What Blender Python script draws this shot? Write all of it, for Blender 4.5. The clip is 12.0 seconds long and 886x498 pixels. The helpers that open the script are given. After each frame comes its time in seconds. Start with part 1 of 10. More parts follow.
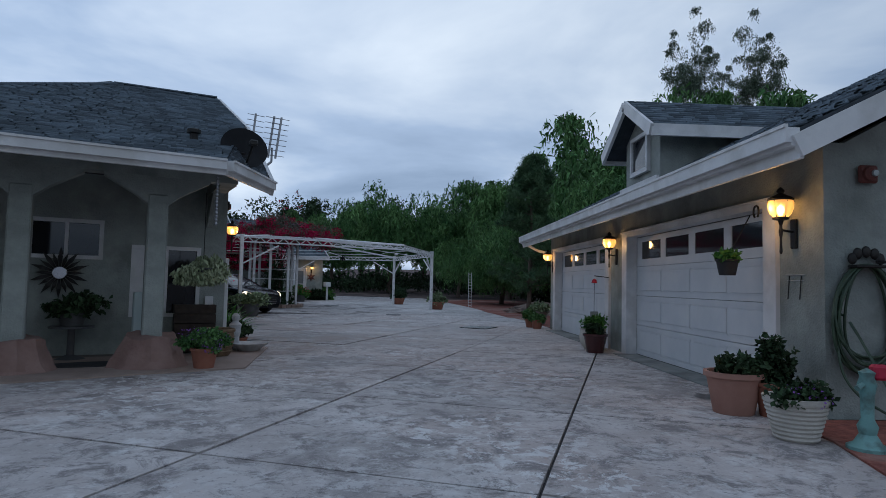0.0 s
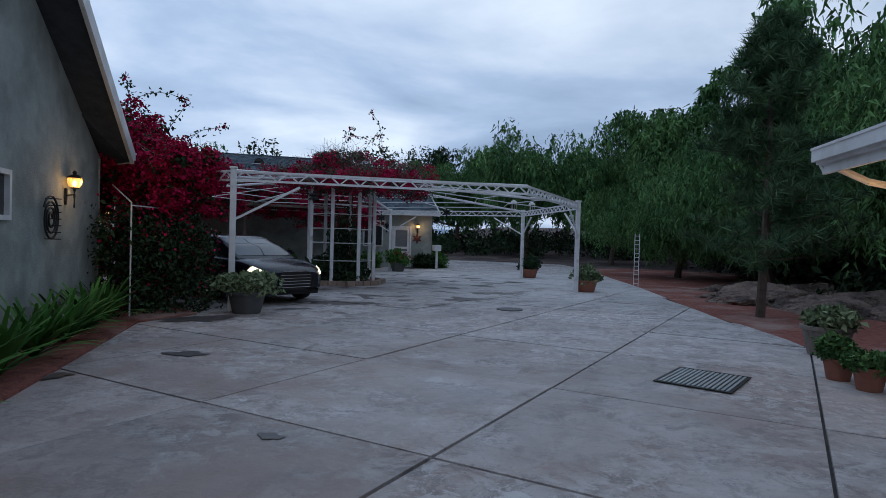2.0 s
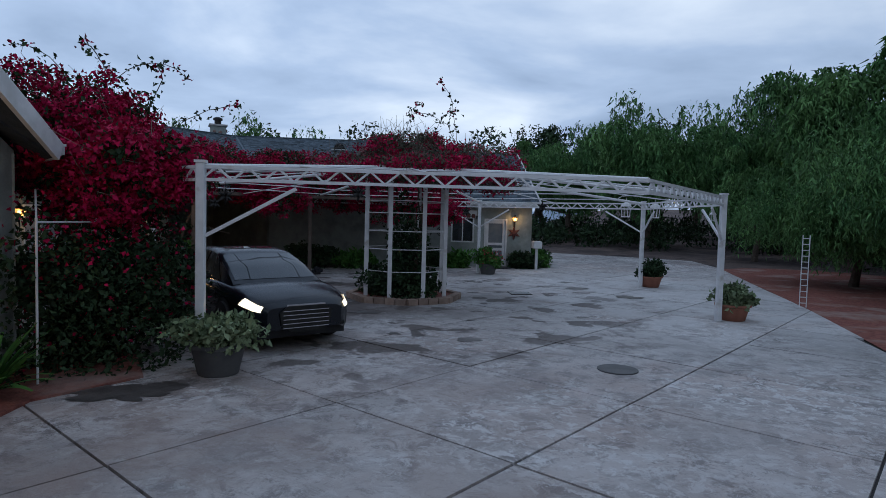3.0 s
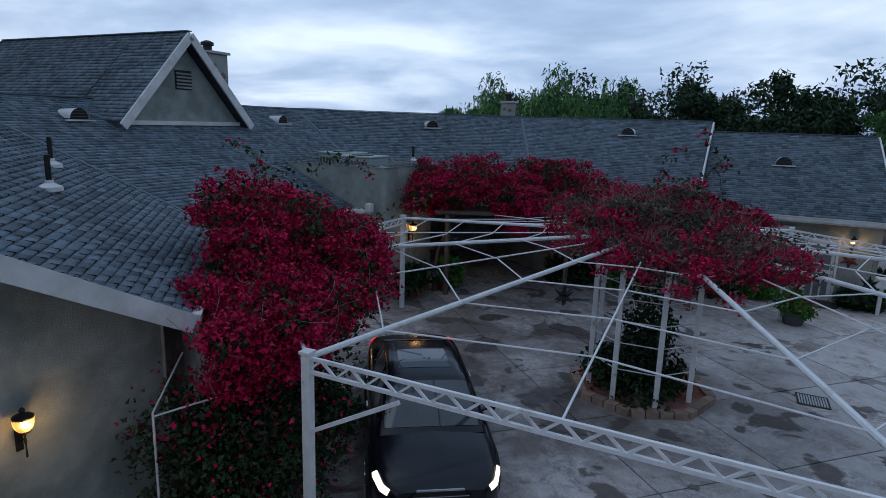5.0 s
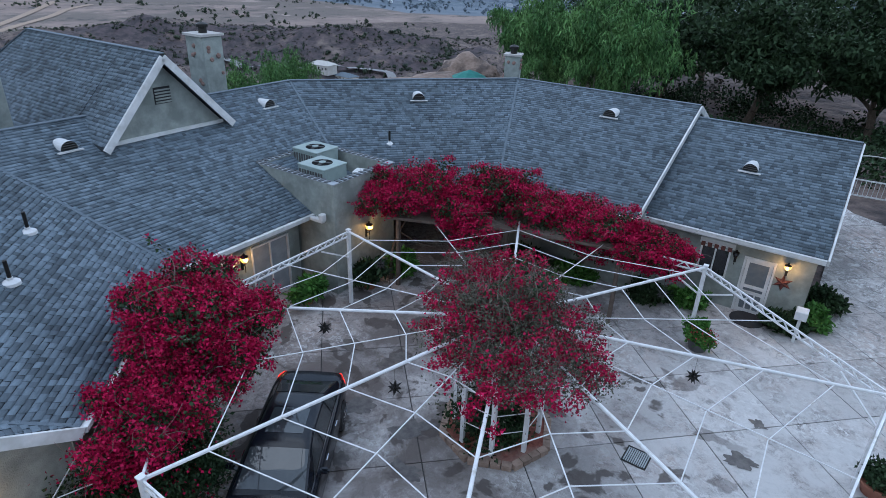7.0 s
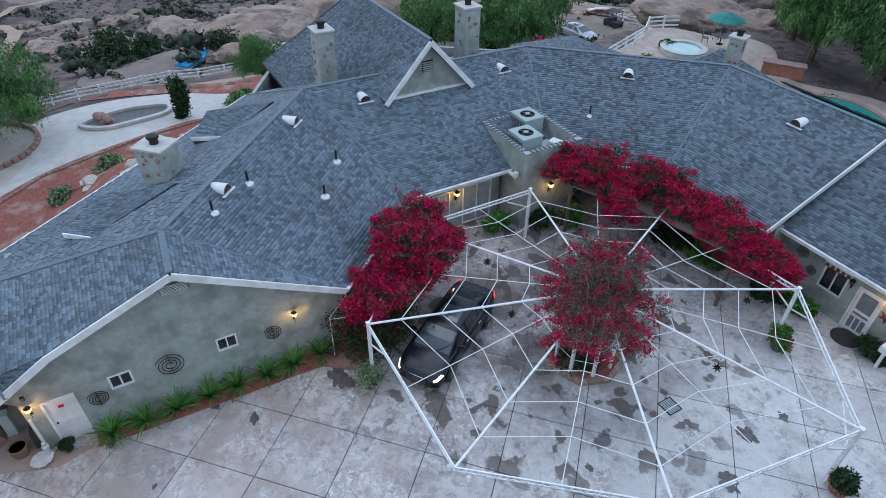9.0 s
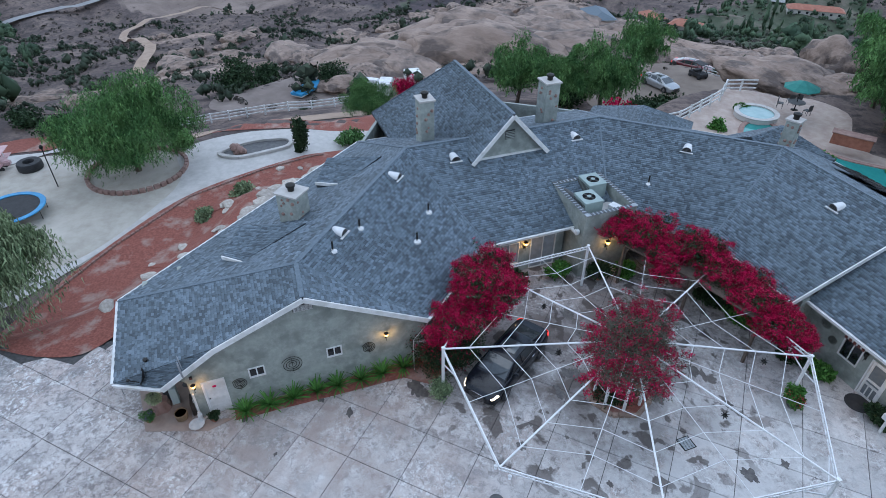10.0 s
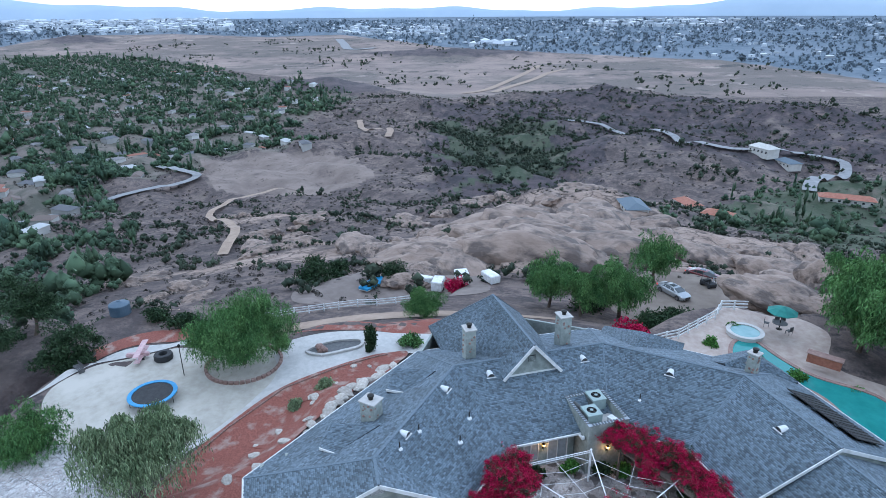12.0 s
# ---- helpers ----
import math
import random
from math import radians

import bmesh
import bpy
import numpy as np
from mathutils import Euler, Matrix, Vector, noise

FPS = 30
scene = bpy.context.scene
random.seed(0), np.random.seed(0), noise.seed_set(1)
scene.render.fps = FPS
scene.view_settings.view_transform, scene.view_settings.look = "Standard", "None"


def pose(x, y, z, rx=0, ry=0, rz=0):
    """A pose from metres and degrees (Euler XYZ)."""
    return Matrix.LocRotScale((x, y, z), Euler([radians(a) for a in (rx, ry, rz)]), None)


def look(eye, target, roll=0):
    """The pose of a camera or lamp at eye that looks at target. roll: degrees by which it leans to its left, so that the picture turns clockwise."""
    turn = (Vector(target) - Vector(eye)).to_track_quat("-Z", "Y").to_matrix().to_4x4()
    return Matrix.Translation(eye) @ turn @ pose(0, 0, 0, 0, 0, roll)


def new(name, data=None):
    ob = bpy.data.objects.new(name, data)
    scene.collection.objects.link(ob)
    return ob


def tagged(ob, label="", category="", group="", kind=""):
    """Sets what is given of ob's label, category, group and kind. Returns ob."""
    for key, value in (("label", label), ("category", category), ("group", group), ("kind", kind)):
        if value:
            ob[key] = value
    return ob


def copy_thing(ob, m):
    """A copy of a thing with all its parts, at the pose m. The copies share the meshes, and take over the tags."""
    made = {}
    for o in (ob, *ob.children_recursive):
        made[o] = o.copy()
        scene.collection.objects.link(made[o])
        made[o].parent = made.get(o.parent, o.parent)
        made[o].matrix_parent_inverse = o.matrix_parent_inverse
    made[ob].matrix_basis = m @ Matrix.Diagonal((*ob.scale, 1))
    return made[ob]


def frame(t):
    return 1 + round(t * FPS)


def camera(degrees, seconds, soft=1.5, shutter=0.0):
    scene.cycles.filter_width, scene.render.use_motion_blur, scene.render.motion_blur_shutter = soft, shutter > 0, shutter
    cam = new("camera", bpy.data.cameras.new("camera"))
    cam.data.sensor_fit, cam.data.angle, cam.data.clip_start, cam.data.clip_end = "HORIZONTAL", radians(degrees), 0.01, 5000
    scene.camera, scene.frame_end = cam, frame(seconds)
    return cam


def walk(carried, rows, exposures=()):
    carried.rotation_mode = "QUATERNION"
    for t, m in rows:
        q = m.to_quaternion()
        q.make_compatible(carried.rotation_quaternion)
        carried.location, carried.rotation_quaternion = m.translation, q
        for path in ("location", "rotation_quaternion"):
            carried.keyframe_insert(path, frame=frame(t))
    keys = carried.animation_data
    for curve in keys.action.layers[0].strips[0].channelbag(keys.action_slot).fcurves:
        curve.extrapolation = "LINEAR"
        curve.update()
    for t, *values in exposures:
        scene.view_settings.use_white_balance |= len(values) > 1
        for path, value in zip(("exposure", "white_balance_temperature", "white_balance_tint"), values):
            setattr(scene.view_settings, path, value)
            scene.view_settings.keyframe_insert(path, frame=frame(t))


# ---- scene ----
cam = camera(72.4, 12.0, soft=0.75)
PATH = [
    (0, (-0.545, 0.285, 1.238), (-0.444, 2.28, 1.354), 1.3),
    (0.5, (-0.341, 2.764, 1.409), (-0.356, 4.763, 1.487), 1.4),
    (1, (-0.084, 5.262, 1.449), (-0.23, 7.256, 1.488), 1.5),
    (1.5, (-0.086, 7.954, 1.407), (-0.336, 9.939, 1.408), 1.6),
    (2, (-0.258, 10.602, 1.525), (-0.621, 12.568, 1.491), 1.6),
    (2.5, (-0.428, 12.923, 1.685), (-0.901, 14.865, 1.614), 1.6),
    (3, (-0.452, 15.042, 2.14), (-1.178, 16.903, 2.033), 1.5),
    (3.5, (-0.478, 16.666, 2.716), (-1.496, 18.381, 2.567), 1.4),
    (5.5, (0.158, 19.051, 6.674), (-1.435, 20.149, 6.166), 2.0),
    (6, (0.887, 20.002, 8.002), (-0.706, 21.041, 7.387), 2.0),
    (6.5, (1.728, 21.067, 9.38), (0.15, 22.063, 8.661), 2.0),
    (7, (2.661, 22.013, 11.01), (1.1, 22.907, 10.135), 2.0),
    (9, (8.278, 23.012, 17.507), (6.71, 23.106, 16.268), 0.9),
    (9.5, (9.983, 23.087, 19.655), (8.409, 23.04, 18.422), 0.5),
    (10, (11.865, 23.196, 21.902), (10.273, 23.036, 20.701), 0.2),
    (10.5, (13.766, 23.448, 24.091), (12.12, 23.216, 22.979), -0.1),
    (11, (15.931, 23.774, 26.457), (14.226, 23.493, 25.451), -0.2),
    (11.5, (18.09, 24.087, 28.742), (16.331, 23.776, 27.842), -0.4),
    (12, (20.55, 24.59, 31.219), (18.723, 24.245, 30.483), -0.4),
]
EXPO = [(0, 0.06, 6550, 10), (0.5, 0.15, 6500, 10), (3.5, 0.12, 6500, 11), (5.5, 0.1, 6300, 10), (6, 0.68, 6350, 11), (6.5, 1.12, 6450, 11), (7, 1.3, 6600, 10), (9, 1.46, 6750, 10), (9.5, 1.44, 6720, 10), (10.5, 1.52, 6700, 10), (11, 1.64, 6600, 9), (12, 1.76, 6380, 8)]
SKY_STRENGTH, SUN_STRENGTH = 1.0, 0.15
LAMP_GLOW, LAMP_POWER = 1.7, 8.0
walk(cam, [(t, look(e, g, r)) for t, e, g, r in PATH], exposures=EXPO)

# ---- light ----
world = bpy.data.worlds.new("overcast_dusk")
scene.world = world
world.use_nodes = True
wn, wl = world.node_tree.nodes, world.node_tree.links
wn.clear()


def wnode(kind, **kw):
    n = wn.new(kind)
    for k, v in kw.items():
        n.inputs[k].default_value = v
    return n


w_out = wn.new("ShaderNodeOutputWorld")
w_bg = wnode("ShaderNodeBackground", Strength=SKY_STRENGTH)
w_sky = wn.new("ShaderNodeTexSky")
w_sky.sky_type, w_sky.sun_disc = "NISHITA", False
w_sky.sun_elevation, w_sky.sun_rotation = radians(14), radians(250)
w_co = wn.new("ShaderNodeTexCoord")
w_sep = wn.new("ShaderNodeSeparateXYZ")
wl.new(w_co.outputs["Generated"], w_sep.inputs[0])
w_abs = wn.new("ShaderNodeMath"); w_abs.operation = "ABSOLUTE"
wl.new(w_sep.outputs["Z"], w_abs.inputs[0])
w_add = wn.new("ShaderNodeMath"); w_add.operation = "ADD"; w_add.inputs[1].default_value = 0.16
wl.new(w_abs.outputs[0], w_add.inputs[0])
w_div = wn.new("ShaderNodeVectorMath"); w_div.operation = "DIVIDE"
w_com = wn.new("ShaderNodeCombineXYZ")
for k in range(3):
    wl.new(w_add.outputs[0], w_com.inputs[k])
wl.new(w_co.outputs["Generated"], w_div.inputs[0]); wl.new(w_com.outputs[0], w_div.inputs[1])
w_n1 = wnode("ShaderNodeTexNoise", Scale=0.9, Detail=6.0, Roughness=0.52, Distortion=0.35)
w_n2 = wnode("ShaderNodeTexNoise", Scale=0.33, Detail=3.0, Roughness=0.5)
wl.new(w_div.outputs[0], w_n1.inputs["Vector"]); wl.new(w_div.outputs[0], w_n2.inputs["Vector"])
w_mixn = wn.new("ShaderNodeMath"); w_mixn.operation = "MULTIPLY_ADD"; w_mixn.inputs[1].default_value = 0.55
w_half = wn.new("ShaderNodeMath"); w_half.operation = "MULTIPLY"; w_half.inputs[1].default_value = 0.45
wl.new(w_n2.outputs["Fac"], w_half.inputs[0])
wl.new(w_n1.outputs["Fac"], w_mixn.inputs[0]); wl.new(w_half.outputs[0], w_mixn.inputs[2])
w_ramp = wn.new("ShaderNodeValToRGB")
w_ramp.color_ramp.elements[0].position, w_ramp.color_ramp.elements[0].color = 0.36, (0.158, 0.236, 0.372, 1)
w_ramp.color_ramp.elements[1].position, w_ramp.color_ramp.elements[1].color = 0.64, (0.66, 0.765, 0.90, 1)
_e = w_ramp.color_ramp.elements.new(0.5); _e.color = (0.345, 0.46, 0.65, 1)
wl.new(w_mixn.outputs[0], w_ramp.inputs[0])
w_scale = wn.new("ShaderNodeMix"); w_scale.data_type = "RGBA"; w_scale.blend_type = "MIX"; w_scale.inputs["Factor"].default_value = 0.94
w_dim = wn.new("ShaderNodeVectorMath"); w_dim.operation = "SCALE"; w_dim.inputs["Scale"].default_value = 0.1
wl.new(w_sky.outputs[0], w_dim.inputs[0])
wl.new(w_dim.outputs[0], w_scale.inputs["A"]); wl.new(w_ramp.outputs[0], w_scale.inputs["B"])
# the afterglow: the sky is brighter in the west-north-west and dimmer in the south-east
w_nrm = wn.new("ShaderNodeVectorMath"); w_nrm.operation = "NORMALIZE"
wl.new(w_co.outputs["Generated"], w_nrm.inputs[0])
w_dot = wn.new("ShaderNodeVectorMath"); w_dot.operation = "DOT_PRODUCT"; w_dot.inputs[1].default_value = (-0.80, 0.52, 0.15)
wl.new(w_nrm.outputs[0], w_dot.inputs[0])
w_glow = wn.new("ShaderNodeMath"); w_glow.operation = "MULTIPLY_ADD"; w_glow.inputs[1].default_value, w_glow.inputs[2].default_value = 0.28, 0.95
wl.new(w_dot.outputs["Value"], w_glow.inputs[0])
w_lit = wn.new("ShaderNodeVectorMath"); w_lit.operation = "SCALE"
wl.new(w_scale.outputs["Result"], w_lit.inputs[0]); wl.new(w_glow.outputs[0], w_lit.inputs["Scale"])
wl.new(w_lit.outputs[0], w_bg.inputs["Color"])
wl.new(w_bg.outputs[0], w_out.inputs[0])
sun = new("sun", bpy.data.lights.new("sun", "SUN"))
sun.data.energy, sun.data.angle, sun.data.color = SUN_STRENGTH, radians(40), (0.86, 0.92, 1.0)
sun.matrix_world = look((0, 0, 50), (18, 10, 0))


# ---- materials ----
CX, CY, TURN = -7.05, 29.05, 26.5
HOUSE = pose(CX, CY, 0, 0, 0, TURN)


def material(name, c1, c2, scale=3.0, rough=0.8, bump=0.2, fine=40.0, metal=0.0, c3=None, scale3=0.4, lo=0.35, hi=0.65,
             island=0.0, per_object=0.0, emit=None, glow=0.0, spec=0.5, stretch=(1, 1, 1), rough_var=0.0, lo3=0.45, hi3=0.62, coat=0.0, bump_dist=0.02):
    """A principled material: two colours by noise, a third in patches, fine bump, and variation per island or object."""
    m = bpy.data.materials.new(name)
    m.use_nodes = True
    nt = m.node_tree
    n, l = nt.nodes, nt.links
    bs = n["Principled BSDF"]
    bs.inputs["Roughness"].default_value, bs.inputs["Metallic"].default_value = rough, metal
    bs.inputs["Specular IOR Level"].default_value, bs.inputs["Coat Weight"].default_value = spec, coat
    co = n.new("ShaderNodeTexCoord")
    mp = n.new("ShaderNodeMapping"); mp.inputs["Scale"].default_value = stretch
    l.new(co.outputs["Object"], mp.inputs[0])

    def noise_fac(sc, detail, lo_, hi_):
        t = n.new("ShaderNodeTexNoise"); t.inputs["Scale"].default_value = sc; t.inputs["Detail"].default_value = detail
        t.inputs["Roughness"].default_value = 0.6
        l.new(mp.outputs[0], t.inputs["Vector"])
        r = n.new("ShaderNodeMapRange"); r.inputs[1].default_value, r.inputs[2].default_value = lo_, hi_
        l.new(t.outputs["Fac"], r.inputs[0])
        return t, r

    def mix(a, b, f, mode="MIX"):
        x = n.new("ShaderNodeMix"); x.data_type = "RGBA"; x.blend_type = mode
        for sock, v in (("A", a), ("B", b)):
            if isinstance(v, tuple):
                x.inputs[sock].default_value = (*v, 1)
            else:
                l.new(v, x.inputs[sock])
        if isinstance(f, float):
            x.inputs["Factor"].default_value = f
        else:
            l.new(f, x.inputs["Factor"])
        return x.outputs["Result"]

    t1, r1 = noise_fac(scale, 6.0, lo, hi)
    col = mix(c1, c2, r1.outputs[0])
    if c3:
        _, r3 = noise_fac(scale3, 5.0, lo3, hi3)
        col = mix(col, c3, r3.outputs[0])
    if island or per_object:
        src = n.new("ShaderNodeNewGeometry").outputs["Random Per Island"] if island else n.new("ShaderNodeObjectInfo").outputs["Random"]
        amp = island or per_object
        r = n.new("ShaderNodeMapRange"); r.inputs[3].default_value, r.inputs[4].default_value = 1 - amp, 1 + amp
        l.new(src, r.inputs[0])
        v = n.new("ShaderNodeVectorMath"); v.operation = "SCALE"
        l.new(col, v.inputs[0]); l.new(r.outputs[0], v.inputs["Scale"])
        col = v.outputs[0]
    l.new(col, bs.inputs["Base Color"])
    if rough_var:
        r = n.new("ShaderNodeMapRange"); r.inputs[3].default_value, r.inputs[4].default_value = rough - rough_var, rough + rough_var
        l.new(r1.outputs[0], r.inputs[0]); l.new(r.outputs[0], bs.inputs["Roughness"])
    if bump:
        t = n.new("ShaderNodeTexNoise"); t.inputs["Scale"].default_value = fine; t.inputs["Detail"].default_value = 4.0
        l.new(mp.outputs[0], t.inputs["Vector"])
        b = n.new("ShaderNodeBump"); b.inputs["Strength"].default_value = bump; b.inputs["Distance"].default_value = bump_dist
        l.new(t.outputs["Fac"], b.inputs["Height"]); l.new(b.outputs[0], bs.inputs["Normal"])
    if emit:
        bs.inputs["Emission Color"].default_value = (*emit, 1); bs.inputs["Emission Strength"].default_value = glow
    return m


STUCCO = material("stucco", (0.268, 0.298, 0.278), (0.345, 0.375, 0.35), 3.2, 0.9, 0.6, 45, c3=(0.205, 0.228, 0.212), scale3=1.3, lo3=0.46, hi3=0.64)
SHINGLE_ONE = material("asphalt_shingle_tab", (0.114, 0.152, 0.186), (0.140, 0.180, 0.216), 6, 0.86, 0.5, 160, per_object=0.42)
SHINGLE = material("asphalt_shingle", (0.114, 0.152, 0.186), (0.140, 0.180, 0.216), 6, 0.86, 0.5, 160, island=0.42, c3=(0.106, 0.138, 0.166), scale3=0.35)
ROOFBASE = material("roof_underlay", (0.030, 0.038, 0.047), (0.052, 0.064, 0.077), 6, 0.9, 0.4, 80)
RIDGE = material("ridge_shingle", (0.10, 0.132, 0.162), (0.14, 0.178, 0.212), 7, 0.88, 0.5, 120)
WHITE = material("white_paint", (0.62, 0.63, 0.64), (0.74, 0.74, 0.74), 2.5, 0.5, 0.1, 60, c3=(0.55, 0.55, 0.54), scale3=1.5)
WSTEEL = material("white_enamel_steel", (0.66, 0.67, 0.69), (0.78, 0.78, 0.79), 5, 0.42, 0.08, 90, c3=(0.5, 0.47, 0.43), scale3=3.0, lo3=0.6, hi3=0.72)


def concrete():
    """Old stamped concrete: broad mottling, pale flaking, dark damp blotches and a warm tinge here and there."""
    m = bpy.data.materials.new("stamped_concrete")
    m.use_nodes = True
    n, l = m.node_tree.nodes, m.node_tree.links
    bs = n["Principled BSDF"]; bs.inputs["Specular IOR Level"].default_value = 0.35
    co = n.new("ShaderNodeTexCoord")

    def fac(sc, lo, hi, detail=6.0, rgh=0.62, dist=0.0, top=1.0):
        t = n.new("ShaderNodeTexNoise")
        t.inputs["Scale"].default_value, t.inputs["Detail"].default_value, t.inputs["Roughness"].default_value, t.inputs["Distortion"].default_value = sc, detail, rgh, dist
        l.new(co.outputs["Object"], t.inputs["Vector"])
        r = n.new("ShaderNodeMapRange"); r.inputs[1].default_value, r.inputs[2].default_value, r.inputs[4].default_value = lo, hi, top
        l.new(t.outputs["Fac"], r.inputs[0])
        return r.outputs[0]

    def times(a, b):
        x = n.new("ShaderNodeMath"); x.operation = "MULTIPLY"
        l.new(a, x.inputs[0]); l.new(b, x.inputs[1])
        return x.outputs[0]

    def mix(a, b, f):
        x = n.new("ShaderNodeMix"); x.data_type = "RGBA"
        for s_, v_ in (("A", a), ("B", b)):
            if isinstance(v_, tuple):
                x.inputs[s_].default_value = (*v_, 1)
            else:
                l.new(v_, x.inputs[s_])
        l.new(f, x.inputs["Factor"])
        return x.outputs["Result"]
    col = mix((0.41, 0.375, 0.362), (0.54, 0.505, 0.492), fac(0.9, 0.42, 0.58))
    col = mix(col, (0.44, 0.35, 0.32), fac(0.16, 0.47, 0.60, 4.0, top=0.7))
    col = mix(col, (0.19, 0.178, 0.18), fac(0.42, 0.50, 0.62, 8.0, 0.74, 0.6, 0.7))
    col = mix(col, (0.21, 0.192, 0.188), fac(2.6, 0.49, 0.58, 9.0, 0.8, 0.6, 0.95))
    col = mix(col, (0.64, 0.63, 0.625), times(fac(5.5, 0.52, 0.56, 9.0, 0.76, 0.5, 0.95), fac(0.33, 0.42, 0.58, 5.0)))
    col = mix(col, (0.64, 0.63, 0.62), fac(1.7, 0.57, 0.65, 8.0, 0.7, 0.3, 0.7))
    col = mix(col, (0.15, 0.14, 0.14), fac(16.0, 0.57, 0.68, 5.0, 0.68, 0.3, 0.7))
    col = mix(col, (0.66, 0.65, 0.64), fac(23.0, 0.60, 0.68, 5.0, 0.7, 0.2, 0.5))
    def near_to(u, v, r0, r1, top):
        q = n.new("ShaderNodeVectorMath"); q.operation = "DISTANCE"; q.inputs[1].default_value = HOUSE @ Vector((u, v, 0))
        l.new(co.outputs["Object"], q.inputs[0])
        w = n.new("ShaderNodeMapRange"); w.inputs[1].default_value, w.inputs[2].default_value, w.inputs[3].default_value, w.inputs[4].default_value = r0, r1, top, 0.0
        l.new(q.outputs["Value"], w.inputs[0])
        return w.outputs[0]
    # paler concrete towards the east side and mid drive; rusty dirt washed along the gable
    col = mix(col, (0.54, 0.525, 0.52), times(fac(1.1, 0.36, 0.56, 7.0, 0.68, 0.3), near_to(7.5, 1.5, 4.5, 12.0, 0.85)))
    col = mix(col, (0.34, 0.265, 0.235), times(fac(0.7, 0.38, 0.6, 7.0, 0.68, 0.4), near_to(-3.0, -13.5, 2.5, 10.0, 0.85)))
    col = mix(col, (0.56, 0.54, 0.53), times(fac(0.8, 0.36, 0.56, 7.0, 0.68, 0.3), near_to(2.5, -14.2, 2.5, 8.0, 0.4)))
    # the court under the pergola is damp and drip-stained
    far = n.new("ShaderNodeVectorMath"); far.operation = "DISTANCE"; far.inputs[1].default_value = HOUSE @ Vector((-2.6, 0.2, 0))
    l.new(co.outputs["Object"], far.inputs[0])
    court = n.new("ShaderNodeMapRange"); court.inputs[1].default_value, court.inputs[2].default_value, court.inputs[3].default_value, court.inputs[4].default_value = 3.0, 7.5, 1.0, 0.0
    l.new(far.outputs["Value"], court.inputs[0])
    drip = n.new("ShaderNodeMapRange"); drip.inputs[1].default_value, drip.inputs[2].default_value, drip.inputs[3].default_value, drip.inputs[4].default_value = 7.0, 10.0, 1.0, 0.0
    l.new(far.outputs["Value"], drip.inputs[0])
    col = mix(col, (0.135, 0.112, 0.104), times(fac(0.5, 0.32, 0.58, 6.0, 0.65, 0.5, 0.95), court.outputs[0]))
    col = mix(col, (0.085, 0.070, 0.064), times(fac(0.95, 0.565, 0.60, 4.0, 0.5, 0.4, 0.85), drip.outputs[0]))
    ob = n.new("ShaderNodeObjectInfo")
    r = n.new("ShaderNodeMapRange"); r.inputs[3].default_value, r.inputs[4].default_value = 0.9, 1.1
    l.new(ob.outputs["Random"], r.inputs[0])
    v = n.new("ShaderNodeVectorMath"); v.operation = "SCALE"
    l.new(col, v.inputs[0]); l.new(r.outputs[0], v.inputs["Scale"])
    l.new(v.outputs[0], bs.inputs["Base Color"])
    rg = fac(0.42, 0.42, 0.66, 7.0, 0.68, 0.6)
    r = n.new("ShaderNodeMapRange"); r.inputs[3].default_value, r.inputs[4].default_value = 0.9, 0.6
    l.new(rg, r.inputs[0]); l.new(r.outputs[0], bs.inputs["Roughness"])
    b = n.new("ShaderNodeBump"); b.inputs["Strength"].default_value, b.inputs["Distance"].default_value = 0.5, 0.015
    l.new(fac(11.0, 0.3, 0.7, 7.0), b.inputs["Height"]); l.new(b.outputs[0], bs.inputs["Normal"])
    return m


CONC = concrete()
JOINT = material("joint_dirt", (0.055, 0.052, 0.052), (0.10, 0.095, 0.094), 5, 0.95, 0.5, 60)
STAIN = material("wet_stain", (0.065, 0.056, 0.054), (0.135, 0.12, 0.113), 5, 0.4, 0.2, 30)
MULCH = material("red_mulch", (0.17, 0.050, 0.038), (0.30, 0.100, 0.072), 9, 0.95, 0.9, 30, c3=(0.33, 0.225, 0.19), scale3=0.6, lo3=0.52, hi3=0.66)
SAND = material("pale_sand", (0.345, 0.31, 0.265), (0.42, 0.385, 0.335), 1.4, 0.95, 0.4, 12, c3=(0.47, 0.43, 0.38), scale3=0.25)
PATHC = material("pale_concrete_path", (0.40, 0.38, 0.36), (0.49, 0.465, 0.445), 1.8, 0.85, 0.3, 20)
DIRT = material("packed_dirt", (0.27, 0.19, 0.14), (0.36, 0.26, 0.20), 0.6, 0.95, 0.6, 6)
ROCK = material("sandstone", (0.22, 0.155, 0.125), (0.34, 0.25, 0.205), 2.2, 0.92, 1.0, 5.0, c3=(0.105, 0.078, 0.068), scale3=1.6, lo3=0.46, hi3=0.58, bump_dist=0.5)
# near black that puts the shade of rooms and porch ceiling into the colour
SHADE_BLACK = material("interior_shade", (0.02, 0.02, 0.02), (0.03, 0.03, 0.03), 2, 0.9, 0.0)
LEAF_PEPPER = material("pepper_leaf", (0.042, 0.118, 0.040), (0.120, 0.235, 0.080), 0.5, 0.6, 0.0, island=0.55, spec=0.15)
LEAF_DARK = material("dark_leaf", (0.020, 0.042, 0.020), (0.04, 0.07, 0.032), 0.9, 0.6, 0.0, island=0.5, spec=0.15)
LEAF_PINE = material("pine_needle", (0.042, 0.095, 0.048), (0.090, 0.160, 0.078), 1.2, 0.6, 0.0, island=0.5, spec=0.15)
LEAF_OLIVE = material("willow_leaf", (0.13, 0.19, 0.10), (0.24, 0.295, 0.17), 0.9, 0.6, 0.0, island=0.5, spec=0.15)
